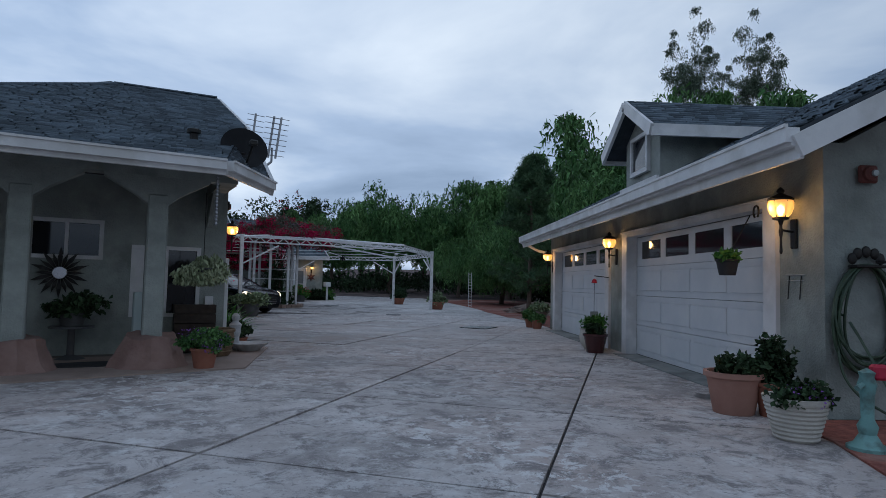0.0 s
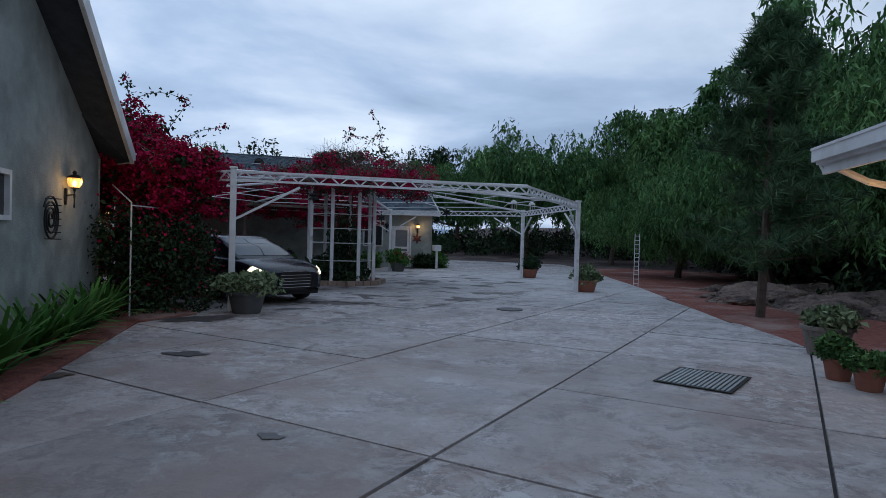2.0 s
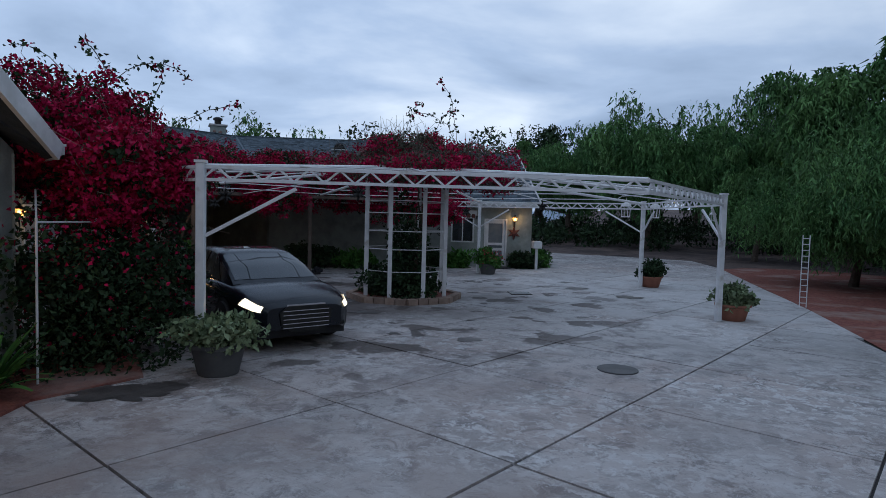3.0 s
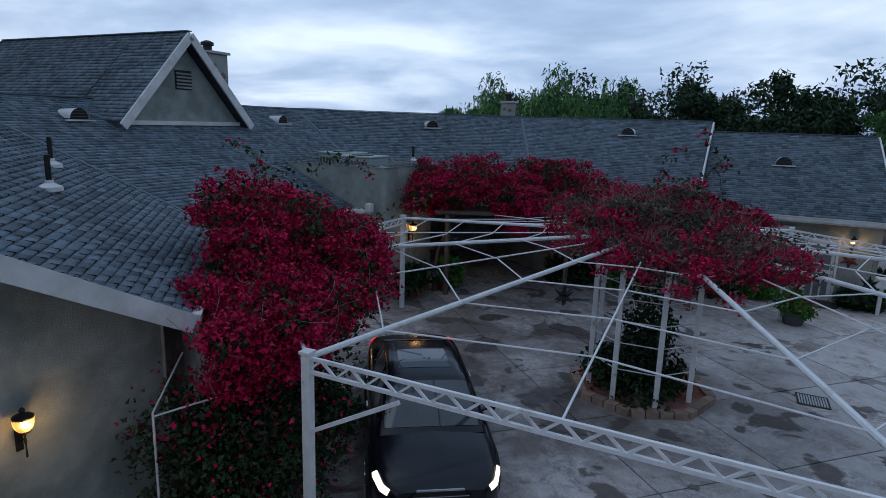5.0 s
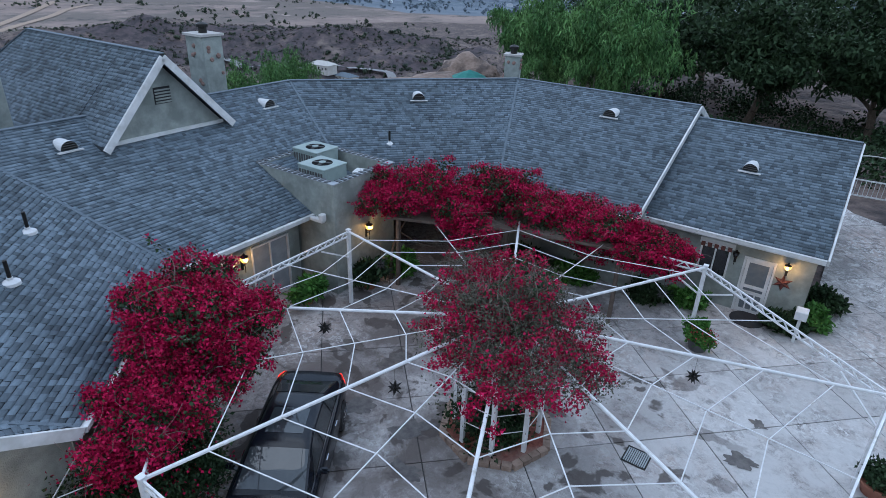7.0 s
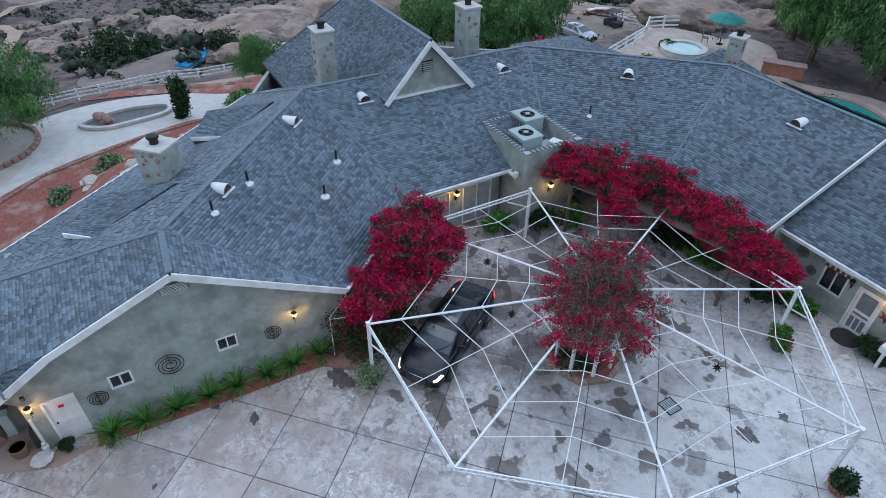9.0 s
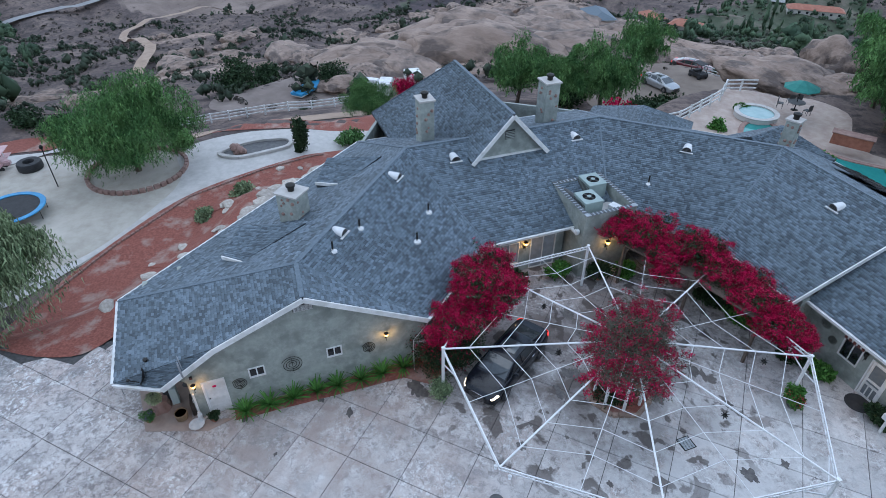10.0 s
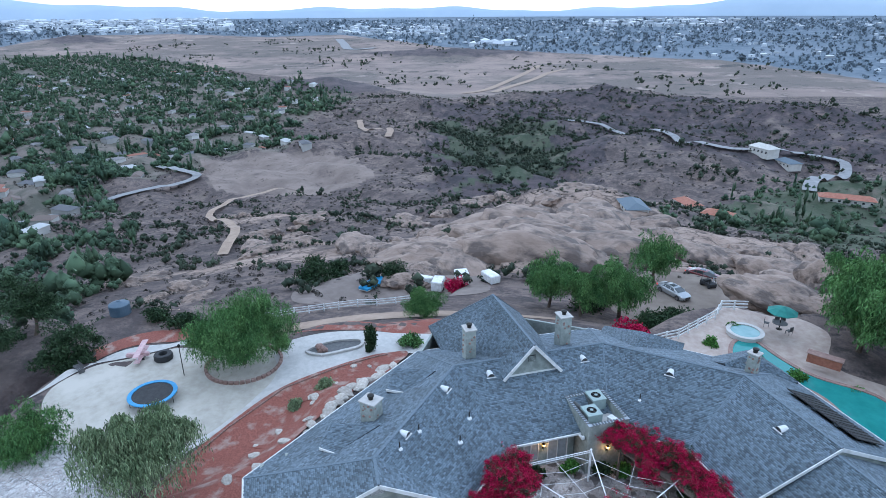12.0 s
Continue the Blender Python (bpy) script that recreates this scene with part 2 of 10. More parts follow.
LEAF_FERN = material("fern_leaf", (0.045, 0.14, 0.03), (0.09, 0.22, 0.05), 3, 0.55, 0.0, island=0.4, spec=0.15)
BRACT = material("bougainvillea_bract", (0.28, 0.004, 0.034), (0.48, 0.010, 0.076), 1.6, 0.6, 0.0, island=0.5, spec=0.12)
LEAF_DRY = material("dry_olive_leaf", (0.060, 0.066, 0.046), (0.125, 0.120, 0.090), 1.2, 0.7, 0.0, island=0.5, spec=0.12)
TWIG = material("dry_twig", (0.12, 0.098, 0.082), (0.20, 0.165, 0.142), 6, 0.9, 0.0, island=0.4)
BARK = material("bark", (0.075, 0.055, 0.042), (0.13, 0.10, 0.08), 6, 0.95, 0.8, 30)
SCRUB = material("chaparral", (0.052, 0.050, 0.044), (0.105, 0.088, 0.080), 0.05, 0.9, 0.0, island=0.55, spec=0.15)
GLASS = material("window_glass", (0.012, 0.014, 0.018), (0.02, 0.022, 0.026), 1, 0.06, 0.0, spec=0.7)
CARGLASS = material("tinted_car_glass", (0.030, 0.036, 0.040), (0.045, 0.052, 0.056), 2, 0.04, 0.0, spec=0.9)
BLACKCLOTH = material("black_mat", (0.02, 0.02, 0.022), (0.035, 0.035, 0.038), 3, 0.8, 0.1, 60)
BLACKMETAL = material("black_iron", (0.02, 0.02, 0.02), (0.035, 0.033, 0.03), 8, 0.5, 0.2, 60, metal=0.6)
TERRA = material("terracotta", (0.26, 0.10, 0.065), (0.36, 0.15, 0.10), 3, 0.85, 0.2, 40)
LAMPGLOW = material("lit_lantern_glass", (0.9, 0.6, 0.25), (1.0, 0.75, 0.4), 3, 0.3, 0.0, emit=(1.0, 0.42, 0.09), glow=LAMP_GLOW * 0.62)
LAMPGLOW.node_tree.nodes["Principled BSDF"].inputs["Alpha"].default_value = 0.6
BULB = material("lit_bulb", (1.0, 0.8, 0.5), (1.0, 0.85, 0.6), 3, 0.3, 0.0, emit=(1.0, 0.66, 0.28), glow=LAMP_GLOW * 5.5)
GREYPOT = material("grey_resin_pot", (0.06, 0.06, 0.065), (0.10, 0.10, 0.10), 3, 0.6, 0.1, 40)
STONE = material("rose_stone", (0.22, 0.13, 0.11), (0.32, 0.21, 0.18), 2, 0.9, 0.8, 18)


# ---- mesh tools ----


def part(name, bm, mat, parent, label="", m=None, kind=""):
    me = bpy.data.meshes.new(name)
    bm.to_mesh(me)
    bm.free()
    me.materials.append(mat)
    return attach(name, me, parent, label, m, kind)


def attach(name, me, parent, label="", m=None, kind=""):
    ob = new(name, me)
    if parent:
        ob.parent = parent
    if m is not None:
        ob.matrix_basis = m
    return tagged(ob, label=label, kind=kind)


def thing(name, label, category, m=None, group="", kind=""):
    ob = new(name)
    if m is not None:
        ob.matrix_basis = m
    return tagged(ob, label, category, group, kind)


def solid(name, bm, mat, label, category, m=None, group="", kind=""):
    ob = part(name, bm, mat, None, "", m)
    return tagged(ob, label, category, group, kind)


def box(bm, x0, y0, z0, x1, y1, z1, m=None):
    vs = [Vector((x, y, z)) for z in (z0, z1) for y in (y0, y1) for x in (x0, x1)]
    vs = [bm.verts.new(m @ v if m else v) for v in vs]
    for f in ((0, 2, 3, 1), (4, 5, 7, 6), (0, 1, 5, 4), (2, 6, 7, 3), (0, 4, 6, 2), (1, 3, 7, 5)):
        bm.faces.new([vs[i] for i in f])
    return bm


def B(*boxes, m=None):
    bm = bmesh.new()
    for b in boxes:
        box(bm, *b, m=m)
    return bm


def bevel(bm, w, seg=1):
    bmesh.ops.recalc_face_normals(bm, faces=bm.faces)
    bmesh.ops.bevel(bm, geom=list(bm.edges), offset=w, segments=seg, affect="EDGES", clamp_overlap=True)
    return bm


def prism(bm, pts, z0, z1):
    """An upright prism on a flat outline."""
    lo = [bm.verts.new((x, y, z0)) for x, y in pts]
    hi = [bm.verts.new((x, y, z1)) for x, y in pts]
    k = len(pts)
    bm.faces.new(hi); bm.faces.new(lo[::-1])
    for i in range(k):
        bm.faces.new((lo[i], lo[(i + 1) % k], hi[(i + 1) % k], hi[i]))
    return bm


def plate(bm, pts, d):
    """A plate of depth d under an outline of points in space."""
    hi = [bm.verts.new(p) for p in pts]
    lo = [bm.verts.new((p[0], p[1], p[2] - d)) for p in pts]
    k = len(pts)
    bm.faces.new(hi); bm.faces.new(lo[::-1])
    for i in range(k):
        bm.faces.new((lo[i], lo[(i + 1) % k], hi[(i + 1) % k], hi[i]))
    return bm


def wallpiece(bm, axis, at, thick, pts):
    """A slab standing on the plane axis = at, with an outline of (along, z) points."""
    def v(a, z, d):
        return (at + d, a, z) if axis == "x" else (a, at + d, z)
    f = [bm.verts.new(v(a, z, 0)) for a, z in pts]
    b = [bm.verts.new(v(a, z, -thick)) for a, z in pts]
    k = len(pts)
    bm.faces.new(f); bm.faces.new(b[::-1])
    for i in range(k):
        bm.faces.new((f[i], b[i], b[(i + 1) % k], f[(i + 1) % k]))
    return bm


def pierced(bm, axis, at, thick, a0, a1, z0, z1, holes):
    """A wall from a0 to a1 with right-angled openings (a0, a1, z0, z1) through it."""
    ca = sorted({a0, a1, *[h[0] for h in holes], *[h[1] for h in holes]})
    for i in range(len(ca) - 1):
        m_ = (ca[i] + ca[i + 1]) / 2
        cut = sorted((h[2], h[3]) for h in holes if h[0] < m_ < h[1])
        z = z0
        for b0, b1 in cut + [(z1, z1)]:
            if b0 > z + 1e-4:
                wallpiece(bm, axis, at, thick, [(ca[i], z), (ca[i + 1], z), (ca[i + 1], b0), (ca[i], b0)])
            z = b1
    return bm


def tube(bm, p, q, r, k=8, r2=None, cap=True):
    p, q = Vector(p), Vector(q)
    d = (q - p)
    if d.length < 1e-6:
        return bm
    d.normalize()
    a = d.orthogonal().normalized()
    b = d.cross(a)
    r2 = r if r2 is None else r2
    ring = [[bm.verts.new(c + (a * math.cos(t) + b * math.sin(t)) * rr) for t in [2 * math.pi * i / k for i in range(k)]] for c, rr in ((p, r), (q, r2))]
    for i in range(k):
        bm.faces.new((ring[0][i], ring[0][(i + 1) % k], ring[1][(i + 1) % k], ring[1][i]))
    if cap:
        bm.faces.new(ring[0][::-1]); bm.faces.new(ring[1])
    return bm


def bar(bm, p, q, w, h):
    """A right-angled bar from p to q, w wide and h high, kept upright."""
    p, q = Vector(p), Vector(q)
    d = (q - p).normalized()
    s = d.cross(Vector((0, 0, 1)))
    s = s.normalized() if s.length > 1e-4 else Vector((1, 0, 0))
    u = s.cross(d).normalized()
    vs = [bm.verts.new(c + s * sx * w / 2 + u * sz * h / 2) for c in (p, q) for sz in (-1, 1) for sx in (-1, 1)]
    for f in ((0, 1, 3, 2), (4, 6, 7, 5), (0, 4, 5, 1), (2, 3, 7, 6), (0, 2, 6, 4), (1, 5, 7, 3)):
        bm.faces.new([vs[i] for i in f])
    return bm


def lathe(bm, prof, k=16, m=None):
    """Turns (radius, z) about the upright axis."""
    rings = []
    for r, z in prof:
        ring = [Vector((r * math.cos(2 * math.pi * i / k), r * math.sin(2 * math.pi * i / k), z)) for i in range(k)]
        rings.append([bm.verts.new(m @ v if m else v) for v in ring])
    for a, b in zip(rings, rings[1:]):
        for i in range(k):
            bm.faces.new((a[i], a[(i + 1) % k], b[(i + 1) % k], b[i]))
    bm.faces.new(rings[0][::-1]); bm.faces.new(rings[-1])
    return bm


def smooth(ob, angle=40):
    for p in ob.data.polygons:
        p.use_smooth = True
    ob.data.set_sharp_from_angle(angle=radians(angle))
    return ob


def mesh_np(name, verts, faces, mat):
    """A mesh from arrays: verts (n, 3), faces (m, k)."""
    verts, faces = np.asarray(verts, dtype=np.float32), np.asarray(faces, dtype=np.int32)
    me = bpy.data.meshes.new(name)
    me.vertices.add(len(verts)); me.vertices.foreach_set("co", verts.ravel())
    k = faces.shape[1]
    me.loops.add(faces.size); me.loops.foreach_set("vertex_index", faces.ravel())
    me.polygons.add(len(faces)); me.polygons.foreach_set("loop_start", np.arange(0, faces.size, k, dtype=np.int32))
    me.update(calc_edges=True)
    me.materials.append(mat)
    return me


def leaf_chips(rng, pts, size, long=1.0, hang=0.0, wide=0.45):
    """A small three-cornered leaf at each point: returns verts and triangles."""
    n = len(pts)
    d = rng.normal(size=(n, 3)); d[:, 2] -= hang * 2.5
    d /= np.linalg.norm(d, axis=1)[:, None]
    s = np.cross(d, rng.normal(size=(n, 3))); s /= np.linalg.norm(s, axis=1)[:, None] + 1e-9
    L = size * rng.uniform(0.6, 1.3, n)[:, None]
    v = np.stack([pts + s * L * wide, pts - s * L * wide, pts + d * L * long], 1).reshape(-1, 3)
    return v, np.arange(3 * n).reshape(-1, 3)


def leaf_cards(rng, pts, size, long=1.0, hang=0.0, fold=0.25):
    """A small folded leaf (two triangles on one spine) at each point: returns verts and triangles."""
    n = len(pts)
    d = rng.normal(size=(n, 3)); d[:, 2] -= hang * 2.5
    d /= np.linalg.norm(d, axis=1)[:, None]
    s = np.cross(d, rng.normal(size=(n, 3))); s /= np.linalg.norm(s, axis=1)[:, None] + 1e-9
    nn = np.cross(d, s)
    L = size * rng.uniform(0.6, 1.3, n)[:, None]
    a = pts
    b = pts + d * L * long
    mid = pts + d * L * long * 0.5
    l_ = mid + s * L * 0.38 + nn * L * fold
    r_ = mid - s * L * 0.38 + nn * L * fold
    v = np.stack([a, l_, b, r_], 1).reshape(-1, 3)
    base = np.arange(n)[:, None] * 4
    f = np.concatenate([base + np.array([[0, 1, 2]]), base + np.array([[0, 2, 3]])], 1).reshape(-1, 3)
    return v, f


def lobes(rng, centre, radii, k, shrink=0.45):
    """Centres and radii of the clumps that make a crown."""
    out = []
    for _ in range(k):
        d = rng.normal(size=3); d /= np.linalg.norm(d)
        rr = rng.uniform(0.35, 0.95)
        c = np.array(centre) + d * np.array(radii) * rr
        out.append((c, np.array(radii) * rng.uniform(shrink * 0.4, shrink) * 30 ** 0.25 / max(k, 8) ** 0.25))
    return out


def crown_points(rng, lobe_list, per, shell=0.35):
    pts = []
    for c, r in lobe_list:
        d = rng.normal(size=(per, 3)); d /= np.linalg.norm(d, axis=1)[:, None]
        rad = 1 - shell * rng.random(per) ** 1.5
        bump = 1 + 0.22 * np.sin(d[:, 0] * 9 + c[0]) * np.cos(d[:, 1] * 8 + c[1] * 2)
        pts.append(c + d * (rad * bump)[:, None] * r)
    return np.concatenate(pts)


def limb(bm, rng, p, d, length, r, depth, tips):
    """A crooked, tapering limb that forks."""
    p, d = Vector(p), Vector(d).normalized()
    for i in range(3):
        q = p + d * (length / 3)
        tube(bm, p, q, r, 7, r * 0.86, cap=(i == 0))
        p, r = q, r * 0.86
        d = (d + Vector(rng.normal(size=3)) * 0.14).normalized()
    if depth == 0:
        tips.append(np.array(p)); return
    for _ in range(3 if depth > 1 else 2):
        dd = (d + Vector(rng.normal(size=3)) * 0.55 + Vector((0, 0, 0.1))).normalized()
        limb(bm, rng, p, dd, length * 0.72, r * 0.62, depth - 1, tips)


def hang_points(rng, lobe_list, strands, length, steps):
    """Points along sprays that spring from the clumps and droop."""
    k = len(lobe_list)
    c = np.array([q[0] for q in lobe_list]); r = np.array([q[1] for q in lobe_list])
    pick = rng.integers(0, k, strands)
    d = rng.normal(size=(strands, 3)); d /= np.linalg.norm(d, axis=1)[:, None]; d[:, 2] = d[:, 2] * 0.95 + 0.08
    start = c[pick] + d * r[pick] * rng.uniform(0.6, 1.0, strands)[:, None]
    ln = length * rng.uniform(0.15, 1.0, strands)
    t = (np.arange(steps) + 0.5) / steps
    out = d * np.array([1, 1, 0.4])
    p = start[:, None, :] + out[:, None, :] * (ln[:, None] * (t - 0.45 * t * t))[..., None] * 0.55
    p[..., 2] -= ln[:, None] * t ** 1.6
    p += rng.normal(size=p.shape) * 0.05 * length ** 0.5
    return p.reshape(-1, 3)


def tree(name, label, seed, m, height, spread, trunk, leaf, size, count, long=1.0, hang=0.0, k=22, crown_low=0.35, fork=2, bark=None, droop=0.0, steps=10, squash=1.0):
    """A tree on its base at m: a forked, tapering trunk and a crown of many small leaves in clumps, hanging in sprays where droop is given."""
    rng = np.random.default_rng(seed)
    t = thing(name, label, "tree", m)
    bm, tips = bmesh.new(), []
    limb(bm, rng, (0, 0, -0.3), (rng.normal() * 0.08, rng.normal() * 0.08, 1), height * 0.27, trunk, fork, tips)
    smooth(part("trunk", bm, bark or BARK, t))
    mid = height * (crown_low + (1 - crown_low) / 2)
    rad = np.array((spread, spread, height * (1 - crown_low) / 2 * squash))
    ls = []
    for _ in range(k):
        d = rng.normal(size=3); d /= np.linalg.norm(d)
        if d[2] < -0.2:
            d[2] *= 0.5
        c = np.array((0, 0, mid)) + d * rad * rng.uniform(0.3, 0.9) * np.array((1, 1, 1 + 0.15 * rng.normal()))
        f = rng.uniform(0.12, 0.34)
        ls.append((c, np.array((f * spread, f * spread, f * spread * rng.uniform(0.6, 1.0)))))
    if droop:
        pts = np.concatenate([hang_points(rng, ls, int(count * 0.6) // steps, droop, steps), crown_points(rng, ls, int(count * 0.4) // k, 0.55)])
        pts = pts[pts[:, 2] > 0.25]
    else:
        pts = crown_points(rng, ls, count // k, 0.5)
    v, f = leaf_chips(rng, pts, size, long, hang, 0.34)
    attach("crown", mesh_np("crown", v, f, leaf), t)
    return t


def conifer(name, label, seed, m, height, spread, trunk, leaf, tufts, needles, nlen):
    """A young pine: a straight trunk, whorls of rising branches and tufts of needles at their ends."""
    rng = np.random.default_rng(seed)
    t = thing(name, label, "tree", m)
    bm = bmesh.new()
    tube(bm, (0, 0, -0.3), (0.1, 0.05, height * 0.55), trunk, 8, trunk * 0.6); tube(bm, (0.1, 0.05, height * 0.55), (0.05, 0.1, height), trunk * 0.6, 8, 0.015)
    pts = []
    for i in range(tufts):
        h = rng.uniform(0.14, 1.0) ** 0.9
        a = rng.uniform(0, 2 * np.pi)
        ln = spread * (1.05 - h) ** 0.7 * rng.uniform(0.5, 1.1) + 0.15
        p = Vector((0.08, 0.05, h * height))
        q = p + Vector((math.cos(a) * ln, math.sin(a) * ln, ln * rng.uniform(0.05, 0.55)))
        tube(bm, p, q, 0.02 * (1.2 - h), 4, 0.006, cap=False)
        for s_ in np.linspace(0.35, 1.0, 5):
            pts.append(np.array(p.lerp(q, s_)) + rng.normal(size=3) * 0.07)
    smooth(part("trunk", bm, BARK, t))
    pts = np.repeat(np.array(pts), needles, axis=0)
    v, f = leaf_chips(rng, pts + rng.normal(size=pts.shape) * 0.03, nlen, 1.0, -0.25, 0.045)
    attach("needles", mesh_np("needles", v, f, leaf), t)
    return t


def shrub_mesh(name, seed, radii, count, size, leaf, long=1.0, hang=0.0, k=8):
    rng = np.random.default_rng(seed)
    ls = lobes(rng, (0, 0, radii[2] * 0.85), radii, k, 0.6)
    pts = crown_points(rng, ls, count // k, 0.5)
    pts[:, 2] = np.maximum(pts[:, 2], 0.02)
    v, f = leaf_cards(rng, pts, size, long, hang)
    return mesh_np(name, v, f, leaf)


def courses(quads, tab=0.2, row=0.138, seed=1, lift=0.024):
    """Shingles as wedge-shaped tabs, row over row, on roof faces given as (eave start, eave end, ridge end, ridge start)."""
    rng = np.random.default_rng(seed)
    vs, fs = [], []
    for a, b, c, d in quads:
        a, b, c, d = (np.array(p, dtype=float) for p in (a, b, c, d))
        n = np.cross((b - a) + (c - d), (c + d) / 2 - (a + b) / 2); n /= np.linalg.norm(n)
        if n[2] < 0:
            n = -n
        rows = max(1, int(np.linalg.norm((c + d) / 2 - (a + b) / 2) / row))
        for i in range(rows):
            t0, t1 = i / rows, (i + 0.955) / rows
            p0, p1 = a + (d - a) * t0, b + (c - b) * t0
            q0, q1 = a + (d - a) * min(t1, 1), b + (c - b) * min(t1, 1)
            ln = np.linalg.norm(p1 - p0)
            if ln < 0.1:
                continue
            e = np.cumsum(tab * rng.uniform(0.55, 1.45, int(ln / tab * 1.8) + 3)) - tab * 1.5 * rng.random()
            e = np.unique(np.clip(np.concatenate([[0.0], e, [ln]]), 0, ln))
            s0, s1 = e[:-1] / ln, e[1:] / ln
            ok = s1 - s0 > 0.02 / ln
            s0, s1 = s0[ok] + 0.006 / ln, s1[ok]
            k = len(s0)
            thick = (np.arange(k) + rng.integers(0, 2)) % 2
            h = (lift + thick * 0.014 + rng.random(k) * 0.006)[:, None] * n
            P0, P1 = p0 + np.outer(s0, p1 - p0), p0 + np.outer(s1, p1 - p0)
            Q0, Q1 = q0 + np.outer(s0, q1 - q0), q0 + np.outer(s1, q1 - q0)
            jig = (rng.random(k) * 0.008 - 0.012 * (1 - thick))[:, None] * ((p0 - q0) / (np.linalg.norm(p0 - q0) + 1e-9))
            P0, P1 = P0 + jig, P1 + jig
            vs.append(np.stack([P0 + h, P1 + h, Q1 + n * 0.013, Q0 + n * 0.013, P0, P1], 1))
            fs.append(k)
    v = np.concatenate([x.reshape(-1, 3) for x in vs])
    tot = sum(fs)
    base = np.arange(tot)[:, None] * 6
    f = np.concatenate([base + np.array([[0, 1, 2, 3]]), base + np.array([[4, 5, 1, 0]])], 1).reshape(-1, 4)
    return v, f

# ---- the lie of the land ----
PADS = [(-20.5, -9.5, 12.5, -2.0), (-31.5, 3.5, 6.0, -2.0), (-36, 12, 3.0, -2.4), (-66, -1, 9, -11.8), (-61, 43, 9, -6.5), (-36, 46, 9, -0.05), (-27, 51, 9, -0.05), (-34, -22, 6, -3.2), (-28, -36, 7, -3.4), (-38, 57, 9, -0.8), (-40, 80, 20, -2.0)]
FALL_R = [0, 27, 32, 38, 52, 69, 140, 220, 320, 520, 1000, 1800, 3000, 4000, 4950]
FALL_Z = [-0.13, -0.13, -2.0, -4.6, -8.6, -12.2, -31, -52, -72, -92, -108, -112, -85, -48, -14]
# low hills and gullies on the far side: x, y, reach along, reach across, turn, height
HILLS = [(-1050, -395, 150, 60, 70, 26), (-1960, -300, 330, 90, 95, 24), (-905, 80, 190, 95, 80, 24), (-735, 330, 170, 90, 60, 22), (-640, -30, 170, 55, 20, -20),
         (-470, 20, 110, 40, 35, -12), (-2250, -1900, 200, 120, 40, 30), (-850, -180, 120, 60, 60, 12), (-560, 330, 120, 60, 80, 12), (-250, 40, 60, 26, 100, 9), (-150, 36, 34, 16, 110, 4)]


def land(x, y, rough=True):
    """Height of the ground at arrays x, y: a level hilltop that falls away to the valley on the west and rises a little on the east."""
    x, y = np.asarray(x, dtype=float), np.asarray(y, dtype=float)
    dx, dy = x + 10, y - 24
    r = np.hypot(dx, dy)
    az = np.degrees(np.arctan2(dy, dx)) % 360
    west = np.clip((az - 92) / 40, 0, 1) * np.clip((285 - az) / 30, 0, 1)
    west = west * west * (3 - 2 * west)
    z = np.interp(r, FALL_R, FALL_Z)
    east = -0.13 + np.clip(r - 26, 0, 200) * 0.035
    if rough:
        big = np.sin(x / 61 + 1.3) * np.cos(y / 47 + 0.4) + 0.6 * np.sin(x / 23 + y / 31) + 0.35 * np.sin(x / 9.1 - y / 13.7)
        fine = 0.5 * np.sin(x / 17 - y / 11 + 2) * np.sin(y / 14 + x / 29) + 0.3 * np.sin(x / 6.3 + y / 7.7) * np.cos(x / 8.8 - y / 5.1)
        z = z + (big * (3 + 3 * np.clip((r - 200) / 300, 0, 1)) + fine * 2.6) * np.clip((r - 75) / 120, 0, 1) * np.clip((1050 - r) / 300, 0, 1)
        for hx, hy, la, lc, turn, h in HILLS:
            c, s = math.cos(radians(turn)), math.sin(radians(turn))
            u, v = (x - hx) * c + (y - hy) * s, -(x - hx) * s + (y - hy) * c
            e = np.exp(-(u / la) ** 2 - (v / lc) ** 2)
            z = z + h * e * (1 + 0.16 * np.sin(u / 19 + 1) * np.cos(v / 15) + 0.08 * np.sin(u / 7 - v / 6))
    z = z * west + east * (1 - west)
    for px, py, pr, pz in PADS:
        w = np.clip((pr + 4 - np.hypot(x - px, y - py)) / 4, 0, 1)
        w = w * w * (3 - 2 * w)
        z = z * (1 - w) + pz * w
    return z


LAND_R = np.concatenate([np.linspace(0.5, 90, 90), np.geomspace(91.5, 4960, 150)])
LAND_A = np.concatenate([np.linspace(100, 262, 540, endpoint=False), np.linspace(262, 460, 90, endpoint=False)])
_R, _A = np.meshgrid(LAND_R, np.radians(LAND_A), indexing="ij")
LAND_X, LAND_Y = -10 + _R * np.cos(_A), 24 + _R * np.sin(_A)
LAND_Z = land(LAND_X, LAND_Y)


